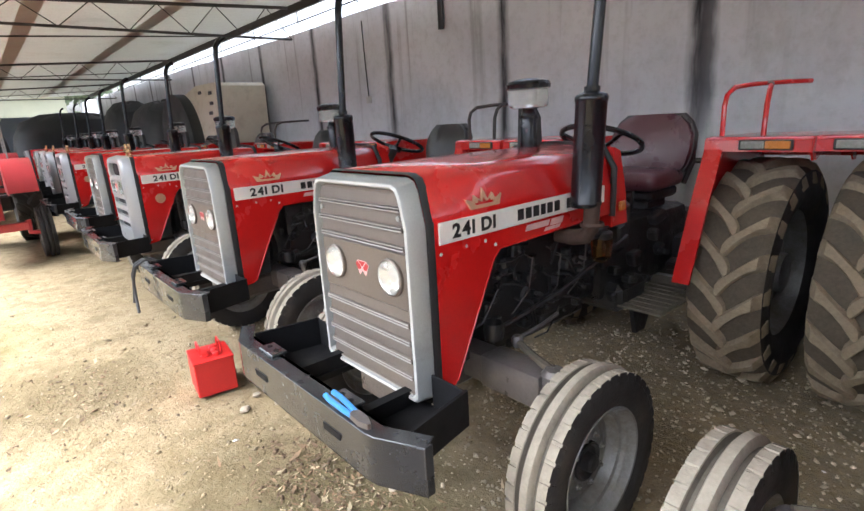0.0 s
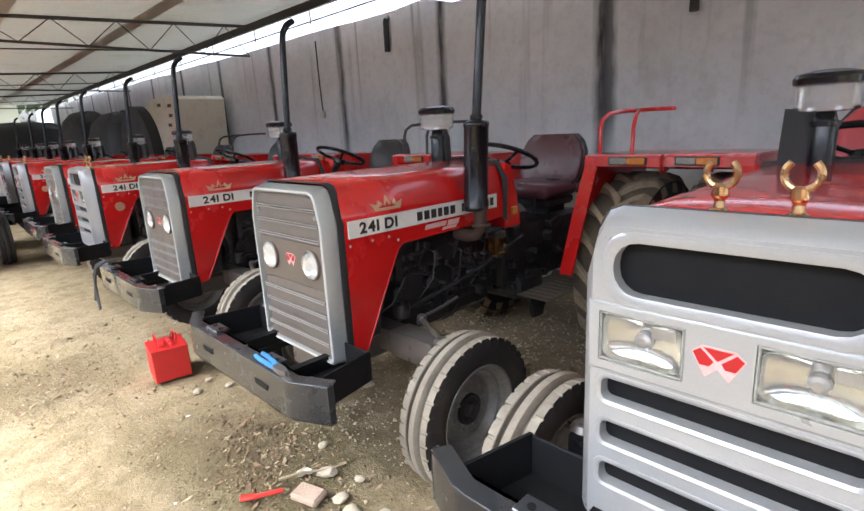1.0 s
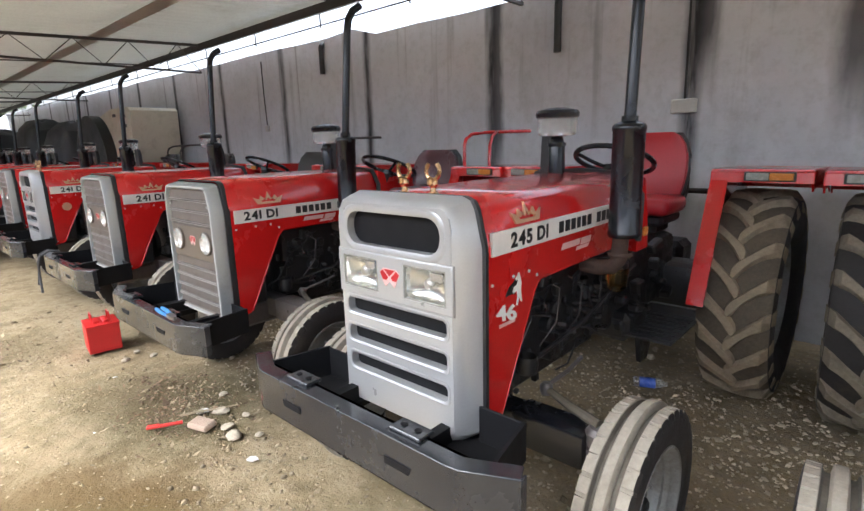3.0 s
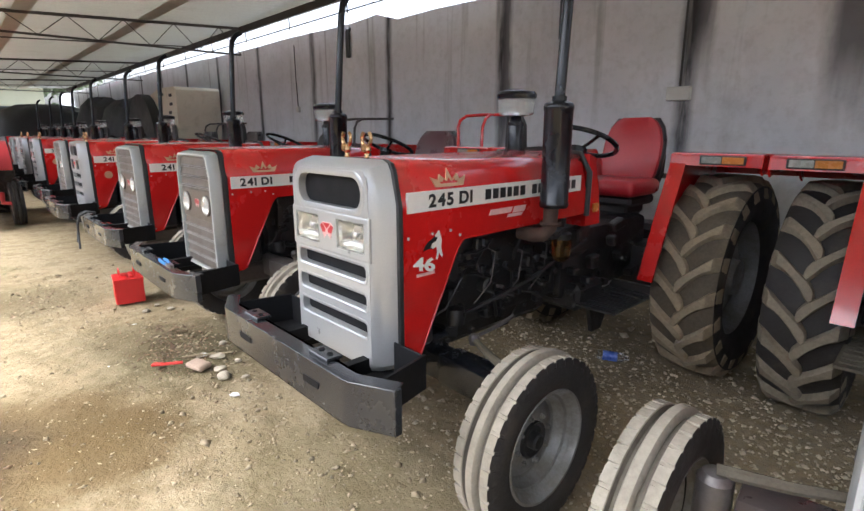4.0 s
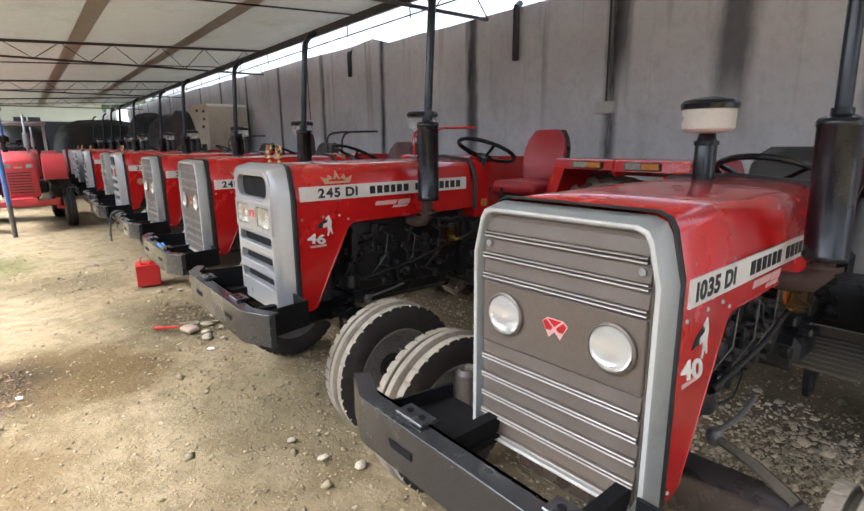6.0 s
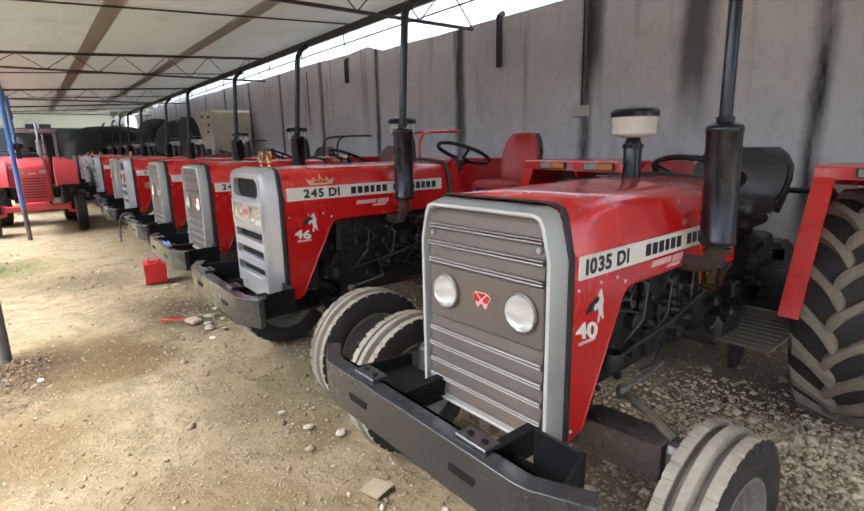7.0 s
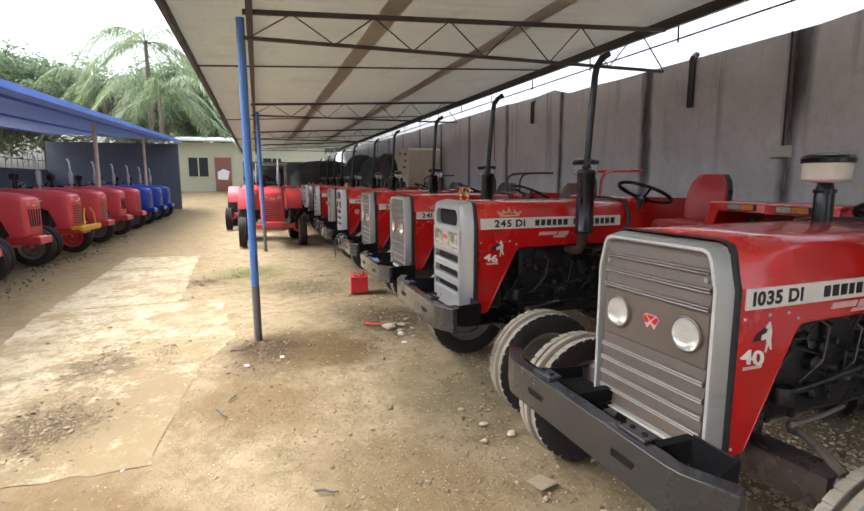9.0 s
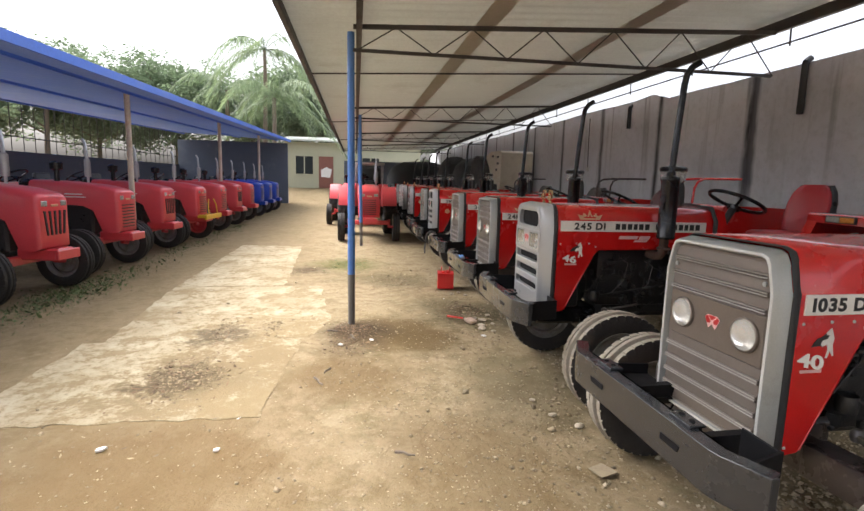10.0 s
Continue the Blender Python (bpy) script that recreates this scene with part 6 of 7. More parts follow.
def blue_post(x, y, lean=(0, 0)):
    p = thing("post", "blue-painted steel pipe post, foot worn grey", "post", "blue posts", "structure")
    bm = bmesh.new(); tube(bm, [(lean[0] * 0.2, lean[1] * 0.2, 0.55), (lean[0], lean[1], 3.08)], 0.038, 16); part("shaft", bm, POSTBLUE, p)
    bm = bmesh.new(); tube(bm, [(0, 0, -0.2), (lean[0] * 0.2, lean[1] * 0.2, 0.552)], 0.0385, 16); part("foot", bm, POSTGREY, p, "grey worn foot")
    p.matrix_basis = pose(x, y, 0)


blue_post(0.17, -0.425, (-0.03, -0.02))
blue_post(-6.74, -0.25, (0, -0.05))
blue_post(-13.6, -0.25, (0, -0.05))
blue_post(7.1, -0.45)

# ---------------------------------------------------------------- the row
t_a = row_tractor("red farm tractor, brown louvred grille, maroon seat, red hand rail", "brown", "241 DI", 0.58, 1.28, seat=SEATDARK, seat_label="maroon vinyl seat", rail=True, muddy=True, plate=PLATE, text_at=0.06, pipe=(-0.035, 0.045), axle=(0.48, -0.68, 0.71, 0.0, 0.48))
t_a.matrix_basis = pose(-0.055, 1.05, 0)
t_b = row_tractor("red farm tractor, silver mask grille, square lamps, red seat", "silver", "245 DI", 0.60, 1.42, seat=SEATRED, seat_label="bright red vinyl seat", side="46", ornament=True, text_at=0.105, lift=0.062, tall_seat=True, muddy=True, pipe=(0.01, 0.0), front=(0.768, -0.24), axle=(0.46, -0.66, 0.72, 0.0, 0.46), beam=BLACK)
t_b.matrix_basis = pose(1.825, 0.955, 0)
t_c = row_tractor("red farm tractor, brown louvred grille, cloudy air bowl, black seat", "brown", "1035 DI", 0.575, 1.28, dz=-0.05, clear=False, shield=False, side="40", text_at=0.03, crown_on=False, plate=PLATE, pipe=(-0.005, -0.03), front=(0.735, -0.315, 0.0, 1.2), axle=(0.405, -0.75, 0.70, -0.06, 0.305), beam=BROWNIRON)
t_c.matrix_basis = pose(3.835, 1.075, 0, 0, 0, 2.3)
t_z = row_tractor("red farm tractor, brown louvred grille, black seat, hand rail", "brown", "241 DI", 0.62, 1.28, rail=IRON)
t_z.matrix_basis = pose(-1.99, 1.08, 0)
t_y = row_tractor("red farm tractor, silver mask grille, round gold decal on the hood", "silver", "241 DI", 0.62, 1.28, ornament=True, emblem=True)
t_y.matrix_basis = pose(-4.10, 1.02, 0)
copy_thing(t_z, pose(-6.1, 1.10, 0))["label"] = "red farm tractor with a dusty brown grille, among others"
for x, y in ((-8.1, 1.0), (-10.1, 1.02), (-12.2, 1.1)):
    copy_thing(t_y, pose(x, y, 0))["label"] = "red farm tractor, silver mask grille, far down the row"
for x, y in ((-14.3, 1.15), (-16.4, 1.1)):
    copy_thing(t_z, pose(x, y, 0))["label"] = "red farm tractor with a brown grille, far down the row"

# the red tractor that stands across the end of the row
t_r = other_tractor("red tractor with slatted nose parked crosswise behind a post", "other tractors", RED2, RIM)
t_r.matrix_basis = pose(-7.25, -0.05, 0, 0, 0, 90)
copy_thing(t_r, pose(-12.0, -0.6, 0, 0, 0, 88))["label"] = "red tractor parked crosswise farther off"
t_k = other_tractor("red tractor with a white sheet canopy, far down the shed", "other tractors", RED2, RIM, canopy=True)
t_k.matrix_basis = pose(-15.2, 0.2, 0, 0, 0, 90)

# the opposite row under the blue roof
LEFT = "tractors under the blue roof"
t_l = other_tractor("red tractor with upright nose slots under the blue roof", LEFT, RED2, RIM, "upright")
t_m = other_tractor("red tractor with a level-slatted nose under the blue roof", LEFT, RED2, RIM)
t_n = other_tractor("red tractor with a yellow front bumper under the blue roof", LEFT, RED2, RED2, "level", YELLOW)
t_o = other_tractor("bright blue tractor under the blue roof", LEFT, BLUE, RIM)
t_l.matrix_basis = pose(-1.25, -4.1, 0, 0, 0, 172)
t_m.matrix_basis = pose(-3.35, -4.1, 0, 0, 0, 174)
t_n.matrix_basis = pose(-7.2, -4.0, 0, 0, 0, 174)
t_o.matrix_basis = pose(-15.2, -4.0, 0, 0, 0, 175)
copy_thing(t_l, pose(-5.3, -4.1, 0, 0, 0, 174))
for i, x in enumerate((-9.2, -11.2, -13.2)):
    copy_thing(t_m if i % 2 == 0 else t_l, pose(x, -4.0, 0, 0, 0, 175))
copy_thing(t_l, pose(0.9, -4.2, 0, 0, 0, 172))
copy_thing(t_m, pose(3.0, -4.2, 0, 0, 0, 172))
for x in (-17.2, -19.2):
    copy_thing(t_o, pose(x, -4.0, 0.0, 0, 0, 175))

# ---------------------------------------------------------------- opposite shed
def eave(x):
    return 2.845 - 0.0252 * x


bm = bmesh.new()
prism(bm, [(-23.5, eave(-23.5) + 0.02), (9, eave(9) + 0.02), (9, eave(9) + 0.14), (-23.5, eave(-23.5) + 0.14)], "y", -3.92, -3.885)
single("trim", bm, BLUEROOF, "bright blue roof fascia", "fascia", kind="structure", smooth=0)
bm = bmesh.new()
nx = 420
for lift, mi in ((0.10, 0),):
    rows = [[(-23.5 + 32.5 * i / nx, y, eave(-23.5 + 32.5 * i / nx) + lift + dz + 0.012 * math.cos(math.pi * i / 2)) for i in range(nx + 1)] for y, dz in ((-3.93, 0.0), (-6.5, 0.12), (-9.6, 0.25))]
    loft(bm, rows, closed=False)
rf = single("roof", bm, BLUEUNDER, "corrugated roof of the opposite shed, grey-blue below", "roof", kind="structure", smooth=60)
rf.modifiers.new("thickness", "SOLIDIFY").thickness = 0.004
for y in (-4.55, -6.5, -9.3):
    bm = bmesh.new()
    box(bm, (-7.25, y, 3.110 + 0.04 * (-4.55 - y)), (32.3, 0.04, 0.05), rot=(0, 1.44, 0))
    single("purlin", bm, BLUEROOF, "blue steel purlin of the opposite shed", "purlin", "purlins", "structure", 0)
for x in (1.8, -4.8, -11.4, -18.0):
    p = thing("post", "weathered white and rust post of the opposite shed", "post", "posts of the opposite shed", "structure")
    bm = bmesh.new(); tube(bm, [(0, 0, -0.2), (0, 0, eave(x) + 0.1)], 0.05, 14); part("shaft", bm, mat("peeling_white_post", (0.55, 0.47, 0.38), 0.7, 0, 0.2, 4, 0.2, 40, dirt=(0.32, 0.16, 0.09), dirt_amount=0.4, dirt_scale=4) if x == 1.8 else bpy.data.materials["peeling_white_post"], p)
    p.matrix_basis = pose(x, -4.6, 0)
# the wall's shade under the roof is put into its colour
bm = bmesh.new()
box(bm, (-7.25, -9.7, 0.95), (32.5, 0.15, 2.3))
single("wall_south", bm, NAVY, "low back wall of the opposite shed, darkened in colour for its shade", "wall", kind="structure", smooth=0)
# added sheet, dark in colour, in place of the shed's unlit inner end
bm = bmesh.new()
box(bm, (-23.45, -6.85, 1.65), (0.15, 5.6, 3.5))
single("shed_end_shade", bm, NAVY, "added dark sheet for the shade at the opposite shed's end", "wall", kind="structure", smooth=0)
bm = bmesh.new()
for i in range(60):
    tube(bm, [(-23 + 0.54 * i, -9.68, 2.08), (-23 + 0.54 * i, -9.68, eave(-23 + 0.54 * i) + 0.3)], 0.012, 5)
box(bm, (-7.25, -9.68, 2.5), (32.3, 0.02, 0.03))
single("railing", bm, IRON, "thin iron bars over the back wall", "railing", kind="structure")

# ---------------------------------------------------------------- house at the lane's end
HX, HZ = -30.0, 0.92
house = thing("house", "pale plastered house with a brown door and dark windows", "house")
bm = bmesh.new()
box(bm, (HX - 2.5, -0.55, HZ + 1.35), (5.0, 9.1, 3.3))
part("wall", bm, HOUSE, house, smooth=0)
bm = bmesh.new()
prism(bm, [(HX + 0.6, HZ + 3.05), (HX + 0.6, HZ + 3.13), (HX - 5.4, HZ + 3.75), (HX - 5.4, HZ + 3.67)], "y", -5.5, 4.4)
part("roof", bm, SHEET, house, "dull sheet roof", smooth=0)
bm = bmesh.new()
box(bm, (HX + 0.03, -2.38, HZ + 1.05), (0.06, 0.95, 2.1), 0.01)
dr = part("door", bm, BROWN, house, "brown painted door with a torn white poster")
bm = bmesh.new()
prism(bm, [(-2.70, HZ + 0.75), (-2.12, HZ + 0.70), (-2.0, HZ + 1.25), (-2.35, HZ + 1.4), (-2.72, HZ + 1.2)], "x", HX + 0.062, HX + 0.068)
part("poster", bm, PAPER, dr)
for y in (-3.80, 0.6):
    bm = bmesh.new()
    for q, s in (((0, 0.62), (1.25, 0.08)), ((0, -0.62), (1.25, 0.08)), ((0.6, 0), (0.08, 1.2)), ((-0.6, 0), (0.08, 1.2)), ((0.0, 0), (0.07, 1.2))):
        box(bm, (HX + 0.03, y + q[0], HZ + 1.50 + q[1]), (0.08, s[0], s[1]))
    wi = part("window", bm, HOUSE, house)
    for q in (-0.3, 0.3):
        bm = bmesh.new(); box(bm, (HX + 0.015, y + q, HZ + 1.50), (0.02, 0.54, 1.18)); part("pane", bm, PANE, wi, "dark window pane")

# added wall, dark in colour, stands in for the dim far end of the shed
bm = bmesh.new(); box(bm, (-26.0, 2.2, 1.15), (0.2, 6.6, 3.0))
single("wall_west_stand_in", bm, NAVY, "added dark wall in place of the shed's dim, leafy far end", "wall", kind="structure", smooth=0)

# ---------------------------------------------------------------- machinery behind the row
mc = thing("threshing_machine", "tall cream sheet-metal machine with dark vents and a rounded black cover", "machine")
bm = bmesh.new()
prism(bm, [(-8.15, 1.55), (-8.10, 2.40), (-8.2, 2.46), (-9.2, 2.48), (-10.3, 2.30), (-10.3, 1.2), (-8.3, 1.2)], "y", 3.55, 4.45)
part("body", bm, CREAM, mc, smooth=30)
bm = bmesh.new()
for a in range(1):
    pts = arc((-10.2, 1.35), 1.05, 0, 180, 20, "xz")
    prism(bm, [(p[0], p[2]) for p in pts], "y", 3.35, 3.56)
part("cover", bm, TARP, mc, "rounded black cover")
bm = bmesh.new()
for x, z in ((-8.45, 2.30), (-8.45, 2.12), (-8.55, 1.95), (-9.0, 2.34)):
    bm = bmesh.new()
    box(bm, (x, 3.545, z), (0.16, 0.02, 0.06), 0.004)
    part("vent", bm, DARK, mc)
bm = bmesh.new()
for x in (-8.4, -10.1):
    for y in (3.65, 4.35):
        box(bm, (x, y, 0.6), (0.10, 0.10, 1.25))
part("leg", bm, IRON, mc)

# covered machines in the dark end of the shed
def covered(x, y, lx, ly, h, seed):
    rnd = random.Random(seed)
    bm = bmesh.new()
    rows = []
    for z, f in ((0.0, 1.0), (h * 0.4, 1.02), (h * 0.75, 0.95), (h * 0.92, 0.8), (h, 0.5), (h * 1.02, 0.1)):
        row = []
        for k in range(28):
            a = k * math.tau / 28
            c, s = math.cos(a), math.sin(a)
            w = 1 + 0.07 * noise.noise(Vector((c * 3 + seed, s * 3, z * 2.5)))
            row.append((f * w * lx / 2 * math.copysign(abs(c) ** 0.6, c), f * w * ly / 2 * math.copysign(abs(s) ** 0.6, s), z * (1 + 0.05 * noise.noise(Vector((c * 2, s * 2, seed))))))
        rows.append(row)
    loft(bm, rows)
    ob = single("covered_machine", bm, TARP, "machine under a creased black tarpaulin in the dark shed", "covered machine", "covered machines")
    ob.matrix_basis = pose(x, y, 0)


covered(-12.6, 3.75, 2.6, 1.3, 2.35, 1)
covered(-15.6, 3.7, 2.4, 1.4, 2.5, 2)
covered(-19.2, 2.6, 2.6, 3.2, 2.4, 3)
covered(-21.8, 0.2, 2.2, 1.8, 2.3, 4)

# ---------------------------------------------------------------- trees beyond the yard
def broad_tree(x, y, h, r, seed, label):
    rnd = random.Random(seed)
    tr = thing("tree", label, "tree", "trees beyond the yard")
    bm = bmesh.new()
    tube(bm, [(0, 0, -0.3), (0.1, 0.05, h * 0.3), (0, 0.15, h * 0.6), (0.1, 0.1, h * 0.85)], 0.22, 10, 0.06)
    tips = []
    for i in range(11):
        a, z0 = rnd.uniform(0, math.tau), h * rnd.uniform(0.35, 0.7)
        q = Vector((math.cos(a), math.sin(a), rnd.uniform(0.25, 0.9))).normalized() * r * rnd.uniform(0.6, 1.0)
        p = Vector((0, 0, z0))
        tube(bm, [p, p + q * 0.5 + Vector((0, 0, 0.1)), p + q], 0.07, 6, 0.02)
        tips += [p + q, p + q * 0.65]
    part("trunk", bm, BARK, tr)
    verts, faces = [], []
    for t in tips:
        for j in range(22):
            hub = t + Vector((rnd.gauss(0, 1), rnd.gauss(0, 1), rnd.gauss(0, 0.7))) * r * 0.20
            for k in range(44):
                c = hub + Vector((rnd.gauss(0, 1), rnd.gauss(0, 1), rnd.gauss(0, 0.6))) * r * 0.075
                u = Vector((rnd.gauss(0, 1), rnd.gauss(0, 1), rnd.gauss(0, 0.5))).normalized()
                v = u.orthogonal().normalized()
                s = rnd.uniform(0.10, 0.20)
                n = len(verts)
                verts += [c + u * s, c + v * s * 0.45, c - u * s, c - v * s * 0.45]
                faces.append((n, n + 1, n + 2, n + 3))
    crown = bpy.data.meshes.new("crown")
    crown.from_pydata(verts, [], faces)
    crown.materials.append(LEAF)
    part("crown", crown, None, tr)
    tr.matrix_basis = pose(x, y, 0)


def palm_tree(x, y, h, seed, z=0.0):
    rnd = random.Random(seed)
    tr = thing("palm_tree", "coconut palm with long drooping fronds", "palm tree", "palms beyond the yard")
    bm = bmesh.new()
    tube(bm, [(0, 0, -0.3), (0.1, 0, h * 0.4), (0.25, 0.1, h * 0.75), (0.35, 0.1, h)], 0.18, 10, 0.11)
    part("trunk", bm, BARK, tr)
    bm = bmesh.new()
    top = Vector((0.35, 0.1, h))
    for i in range(21):
        a = i * 2.4 + rnd.uniform(-0.4, 0.4)
        lift, L = rnd.uniform(-0.25, 1.15), rnd.uniform(3.2, 5.0)
        dirv = Vector((math.cos(a), math.sin(a), 0))
        bow = rnd.uniform(0.55, 0.85)
        pts = [top + dirv * L * 0.95 * (k / 10) + Vector((0, 0, L * (lift * k / 10 - (bow + 0.5 * lift) * 1.15 * (k / 10) ** 2))) for k in range(11)]
        tube(bm, pts, 0.03, 5, 0.008)
        side = dirv.cross(Vector((0, 0, 1)))
        for k in range(40):
            if rnd.random() < 0.12:
                continue
            s = 0.14 + 0.86 * k / 39
            f = s * 10
            i0 = min(9, int(f))
            p = pts[i0].lerp(pts[i0 + 1], f - i0)
            ll = (0.85 - 0.5 * abs(s - 0.4)) * rnd.uniform(0.7, 1.15)
            for sg in (-1, 1):
                d = (side * sg * rnd.uniform(0.5, 0.9) + dirv * rnd.uniform(0.3, 0.6) + Vector((0, 0, rnd.uniform(-1.0, -0.25)))).normalized()
                w = dirv * 0.026
                tip = p + d * ll + Vector((0, 0, -0.18 * ll))
                mid = p + d * ll * 0.55
                q = [bm.verts.new(v) for v in (p - w, p + w, mid + w * 0.9, mid - w * 0.9, tip)]
                bm.faces.new(q[:4])
                bm.faces.new((q[3], q[2], q[4]))
    part("crown", bm, PALM, tr, smooth=0)
    tr.matrix_basis = pose(x, y, z)


for i, (x, y, h, r) in enumerate(((-38, -20, 9.6, 5.2), (-40, -9, 11, 5.2), (-37, -14, 10, 4.6), (-42, -3, 12, 4.6), (-33, -21, 10, 4.4), (-41, 4, 9.5, 4.0), (-30, -26, 10, 4.5), (-22, -20, 6, 2.8), (-12, -22, 5.5, 2.6), (-3, -22, 5.0, 2.6))):
    broad_tree(x, y, h, r, 20 + i, "broad-leaved green tree beyond the yard")
palm_tree(-29.0, -5.6, 6.2, 3, 0.3)
palm_tree(-32.0, -6.6, 9.6, 5, 0.4)
palm_tree(-34.0, -9.6, 7.2, 7, 0.4)


# ---------------------------------------------------------------- things on the ground
bx = thing("tool_box", "bright red sheet-metal box with two wire handles on the earth", "tool box")
bm = bmesh.new()
box(bm, (0, 0, 0.115), (0.27, 0.235, 0.225), 0.006)
box(bm, (0, 0, 0.229), (0.277, 0.242, 0.012), 0.003)
part("body", bm, BOXRED, bx)
bm = bmesh.new()
for q in (-0.045, 0.0, 0.045):
    lathe(bm, [(0.022, 0.234), (0.022, 0.25), (0.018, 0.255), (0, 0.256)], Matrix.Translation((q * 1.4, 0.03, 0)), 14)
box(bm, (0.03, -0.035, 0.243), (0.08, 0.05, 0.02), 0.006)
part("cap", bm, BOXRED, bx)
for s in (-1, 1):
    bm = bmesh.new()
    tube(bm, [(-0.075, s * 0.060, 0.235), (-0.075, s * 0.062, 0.285), (-0.06, s * 0.062, 0.305), (0.03, s * 0.062, 0.305), (0.045, s * 0.062, 0.285), (0.045, s * 0.060, 0.235)], 0.006, 8)
    part("handle", bm, BOXRED, bx)
bx.matrix_basis = pose(-1.73, 0.955, 0.0, 0, 0, -8)

pl = thing("pliers", "combination pliers with blue rubber grips on the bumper", "pliers")
for s in (-1, 1):
    bm = bmesh.new()
    tube(bm, [(0.0, s * 0.008, 0.012), (0.05, s * 0.013, 0.012), (0.12, s * 0.017, 0.012), (0.165, s * 0.014, 0.012)], 0.0095, 8)
    part("grip", bm, CLOTH, pl, "blue rubber grip")
bm = bmesh.new()
prism(bm, [(-0.085, -0.006), (-0.085, 0.006), (-0.05, 0.017), (0.0, 0.016), (0.01, 0.0), (0.0, -0.016), (-0.05, -0.017)], "z", 0.004, 0.022)
part("jaw", bm, CAST, pl)
pl.matrix_basis = pose(0.36, 0.765, 0.760, 0, 0, 176)

bm = bmesh.new()
tube(bm, [(0, 0, 0.012), (0.05, 0.012, 0.014), (0.12, 0.04, 0.012), (0.17, 0.06, 0.012)], 0.011, 8)
box(bm, (0.02, 0.006, 0.015), (0.07, 0.035, 0.016), 0.004, (0, 0, 16))
ob = single("plastic_scrap", bm, REDPLASTIC, "broken strip of red plastic on the earth", "scrap")
ob.matrix_basis = pose(-0.02, 0.70, 0, 0, 0, 42)

bm = bmesh.new()
box(bm, (0, 0, 0.02), (0.15, 0.10, 0.04), 0.012, (3, 2, 20))
ob = single("brick_piece", bm, BRICK, "flat pale piece of broken brick", "brick piece")
ob.matrix_basis = pose(0.19, 0.92, -0.004)

bt = thing("bottle", "small clear bottle with a blue label lying on gravel", "bottle")
bm = bmesh.new()
lathe(bm, [(0.0, -0.10), (0.030, -0.098), (0.034, -0.08), (0.034, 0.06), (0.014, 0.09), (0.014, 0.11), (0.0, 0.11)], pose(0, 0, 0.034, 0, 90, 0), 16)
part("body", bm, BOWL, bt)
bm = bmesh.new()
lathe(bm, [(0.0345, -0.06), (0.0345, 0.035)], pose(0, 0, 0.034, 0, 90, 0), 16)
part("sleeve", bm, BLUEPACK, bt, "blue printed sleeve")
bt.matrix_basis = pose(2.03, 3.05, 0.0, 0, 0, 25)

# battery leads hanging from the next tractor's bumper
cb = thing("jump_cable", "black battery leads hanging over a bumper", "cable")
for pts in (((0.02, 0.10, 0.785), (0.0, 0.03, 0.805), (-0.03, -0.02, 0.775), (-0.055, -0.045, 0.70), (-0.050, -0.05, 0.62), (-0.01, -0.06, 0.53), (0.05, -0.07, 0.455)),
            ((0.05, 0.10, 0.785), (0.03, 0.03, 0.803), (-0.01, -0.025, 0.76), (-0.040, -0.045, 0.68), (-0.060, -0.055, 0.58), (-0.070, -0.065, 0.50))):
    bm = bmesh.new()
    tube(bm, list(pts), 0.010, 8)
    part("lead", bm, DARK, cb)
cb.matrix_basis = pose(-2.33, 0.775, -0.012)


def scatter(name, label, category, material, count, place, size, seed, flat=1.0):
    """Many loose bits lying on the ground, as one sheet of litter."""
    rnd = random.Random(seed)
    verts, faces = [], []
    for _ in range(count):
        x, y = place(rnd)
        s = size * math.exp(rnd.gauss(0, 0.45))
        m = Matrix.Translation((x, y, ground_height(x, y) - 0.012 + s * 0.25 * flat)) @ Euler((rnd.uniform(-0.4, 0.4), rnd.uniform(-0.4, 0.4), rnd.uniform(0, 6.28))).to_matrix().to_4x4()
        base = len(verts)
        for p in ((1, 0, 0), (-1, 0.1, 0), (0.1, 0.8, 0.1), (0, -0.8, 0), (0.2, 0.1, 0.62), (-0.3, 0, -0.5)):
            verts.append(m @ Vector((p[0] * s * rnd.uniform(0.7, 1.2), p[1] * s * rnd.uniform(0.7, 1.2), p[2] * s * flat)))
        faces += [tuple(base + i for i in f) for f in ((0, 2, 4), (2, 1, 4), (1, 3, 4), (3, 0, 4), (2, 0, 5), (1, 2, 5), (3, 1, 5), (0, 3, 5))]
    me = bpy.data.meshes.new(name)
    me.from_pydata(verts, [], faces)
    me.materials.append(material)
    me.polygons.foreach_set("use_smooth", [True] * len(me.polygons))
    return tagged(new(name, me), label, category, kind="stuff")


scatter("gravel", "loose grey-brown gravel under the tractors", "gravel", STONE, 15000, lambda r: (r.uniform(-4, 6.5), min(1.35 + abs(r.gauss(1.25, 0.85)), r.uniform(4.0, 4.5))), 0.0085, 1)
scatter("gravel", "heap of loose gravel and crumbled earth under a tractor", "gravel", STONE, 8500, lambda r: (r.gauss(4.45, 0.55), r.gauss(2.4, 0.48)), 0.0105, 11)
scatter("gravel", "scattered small stones on the earth", "gravel", CLOD, 1500, lambda r: (r.uniform(-6, 6.5), r.uniform(-2.5, 1.6)), 0.008, 2)
scatter("gravel", "larger broken stones under the tractors", "gravel", STONE, 240, lambda r: (r.uniform(-4, 6.5), r.uniform(1.3, 4.4)), 0.020, 3)


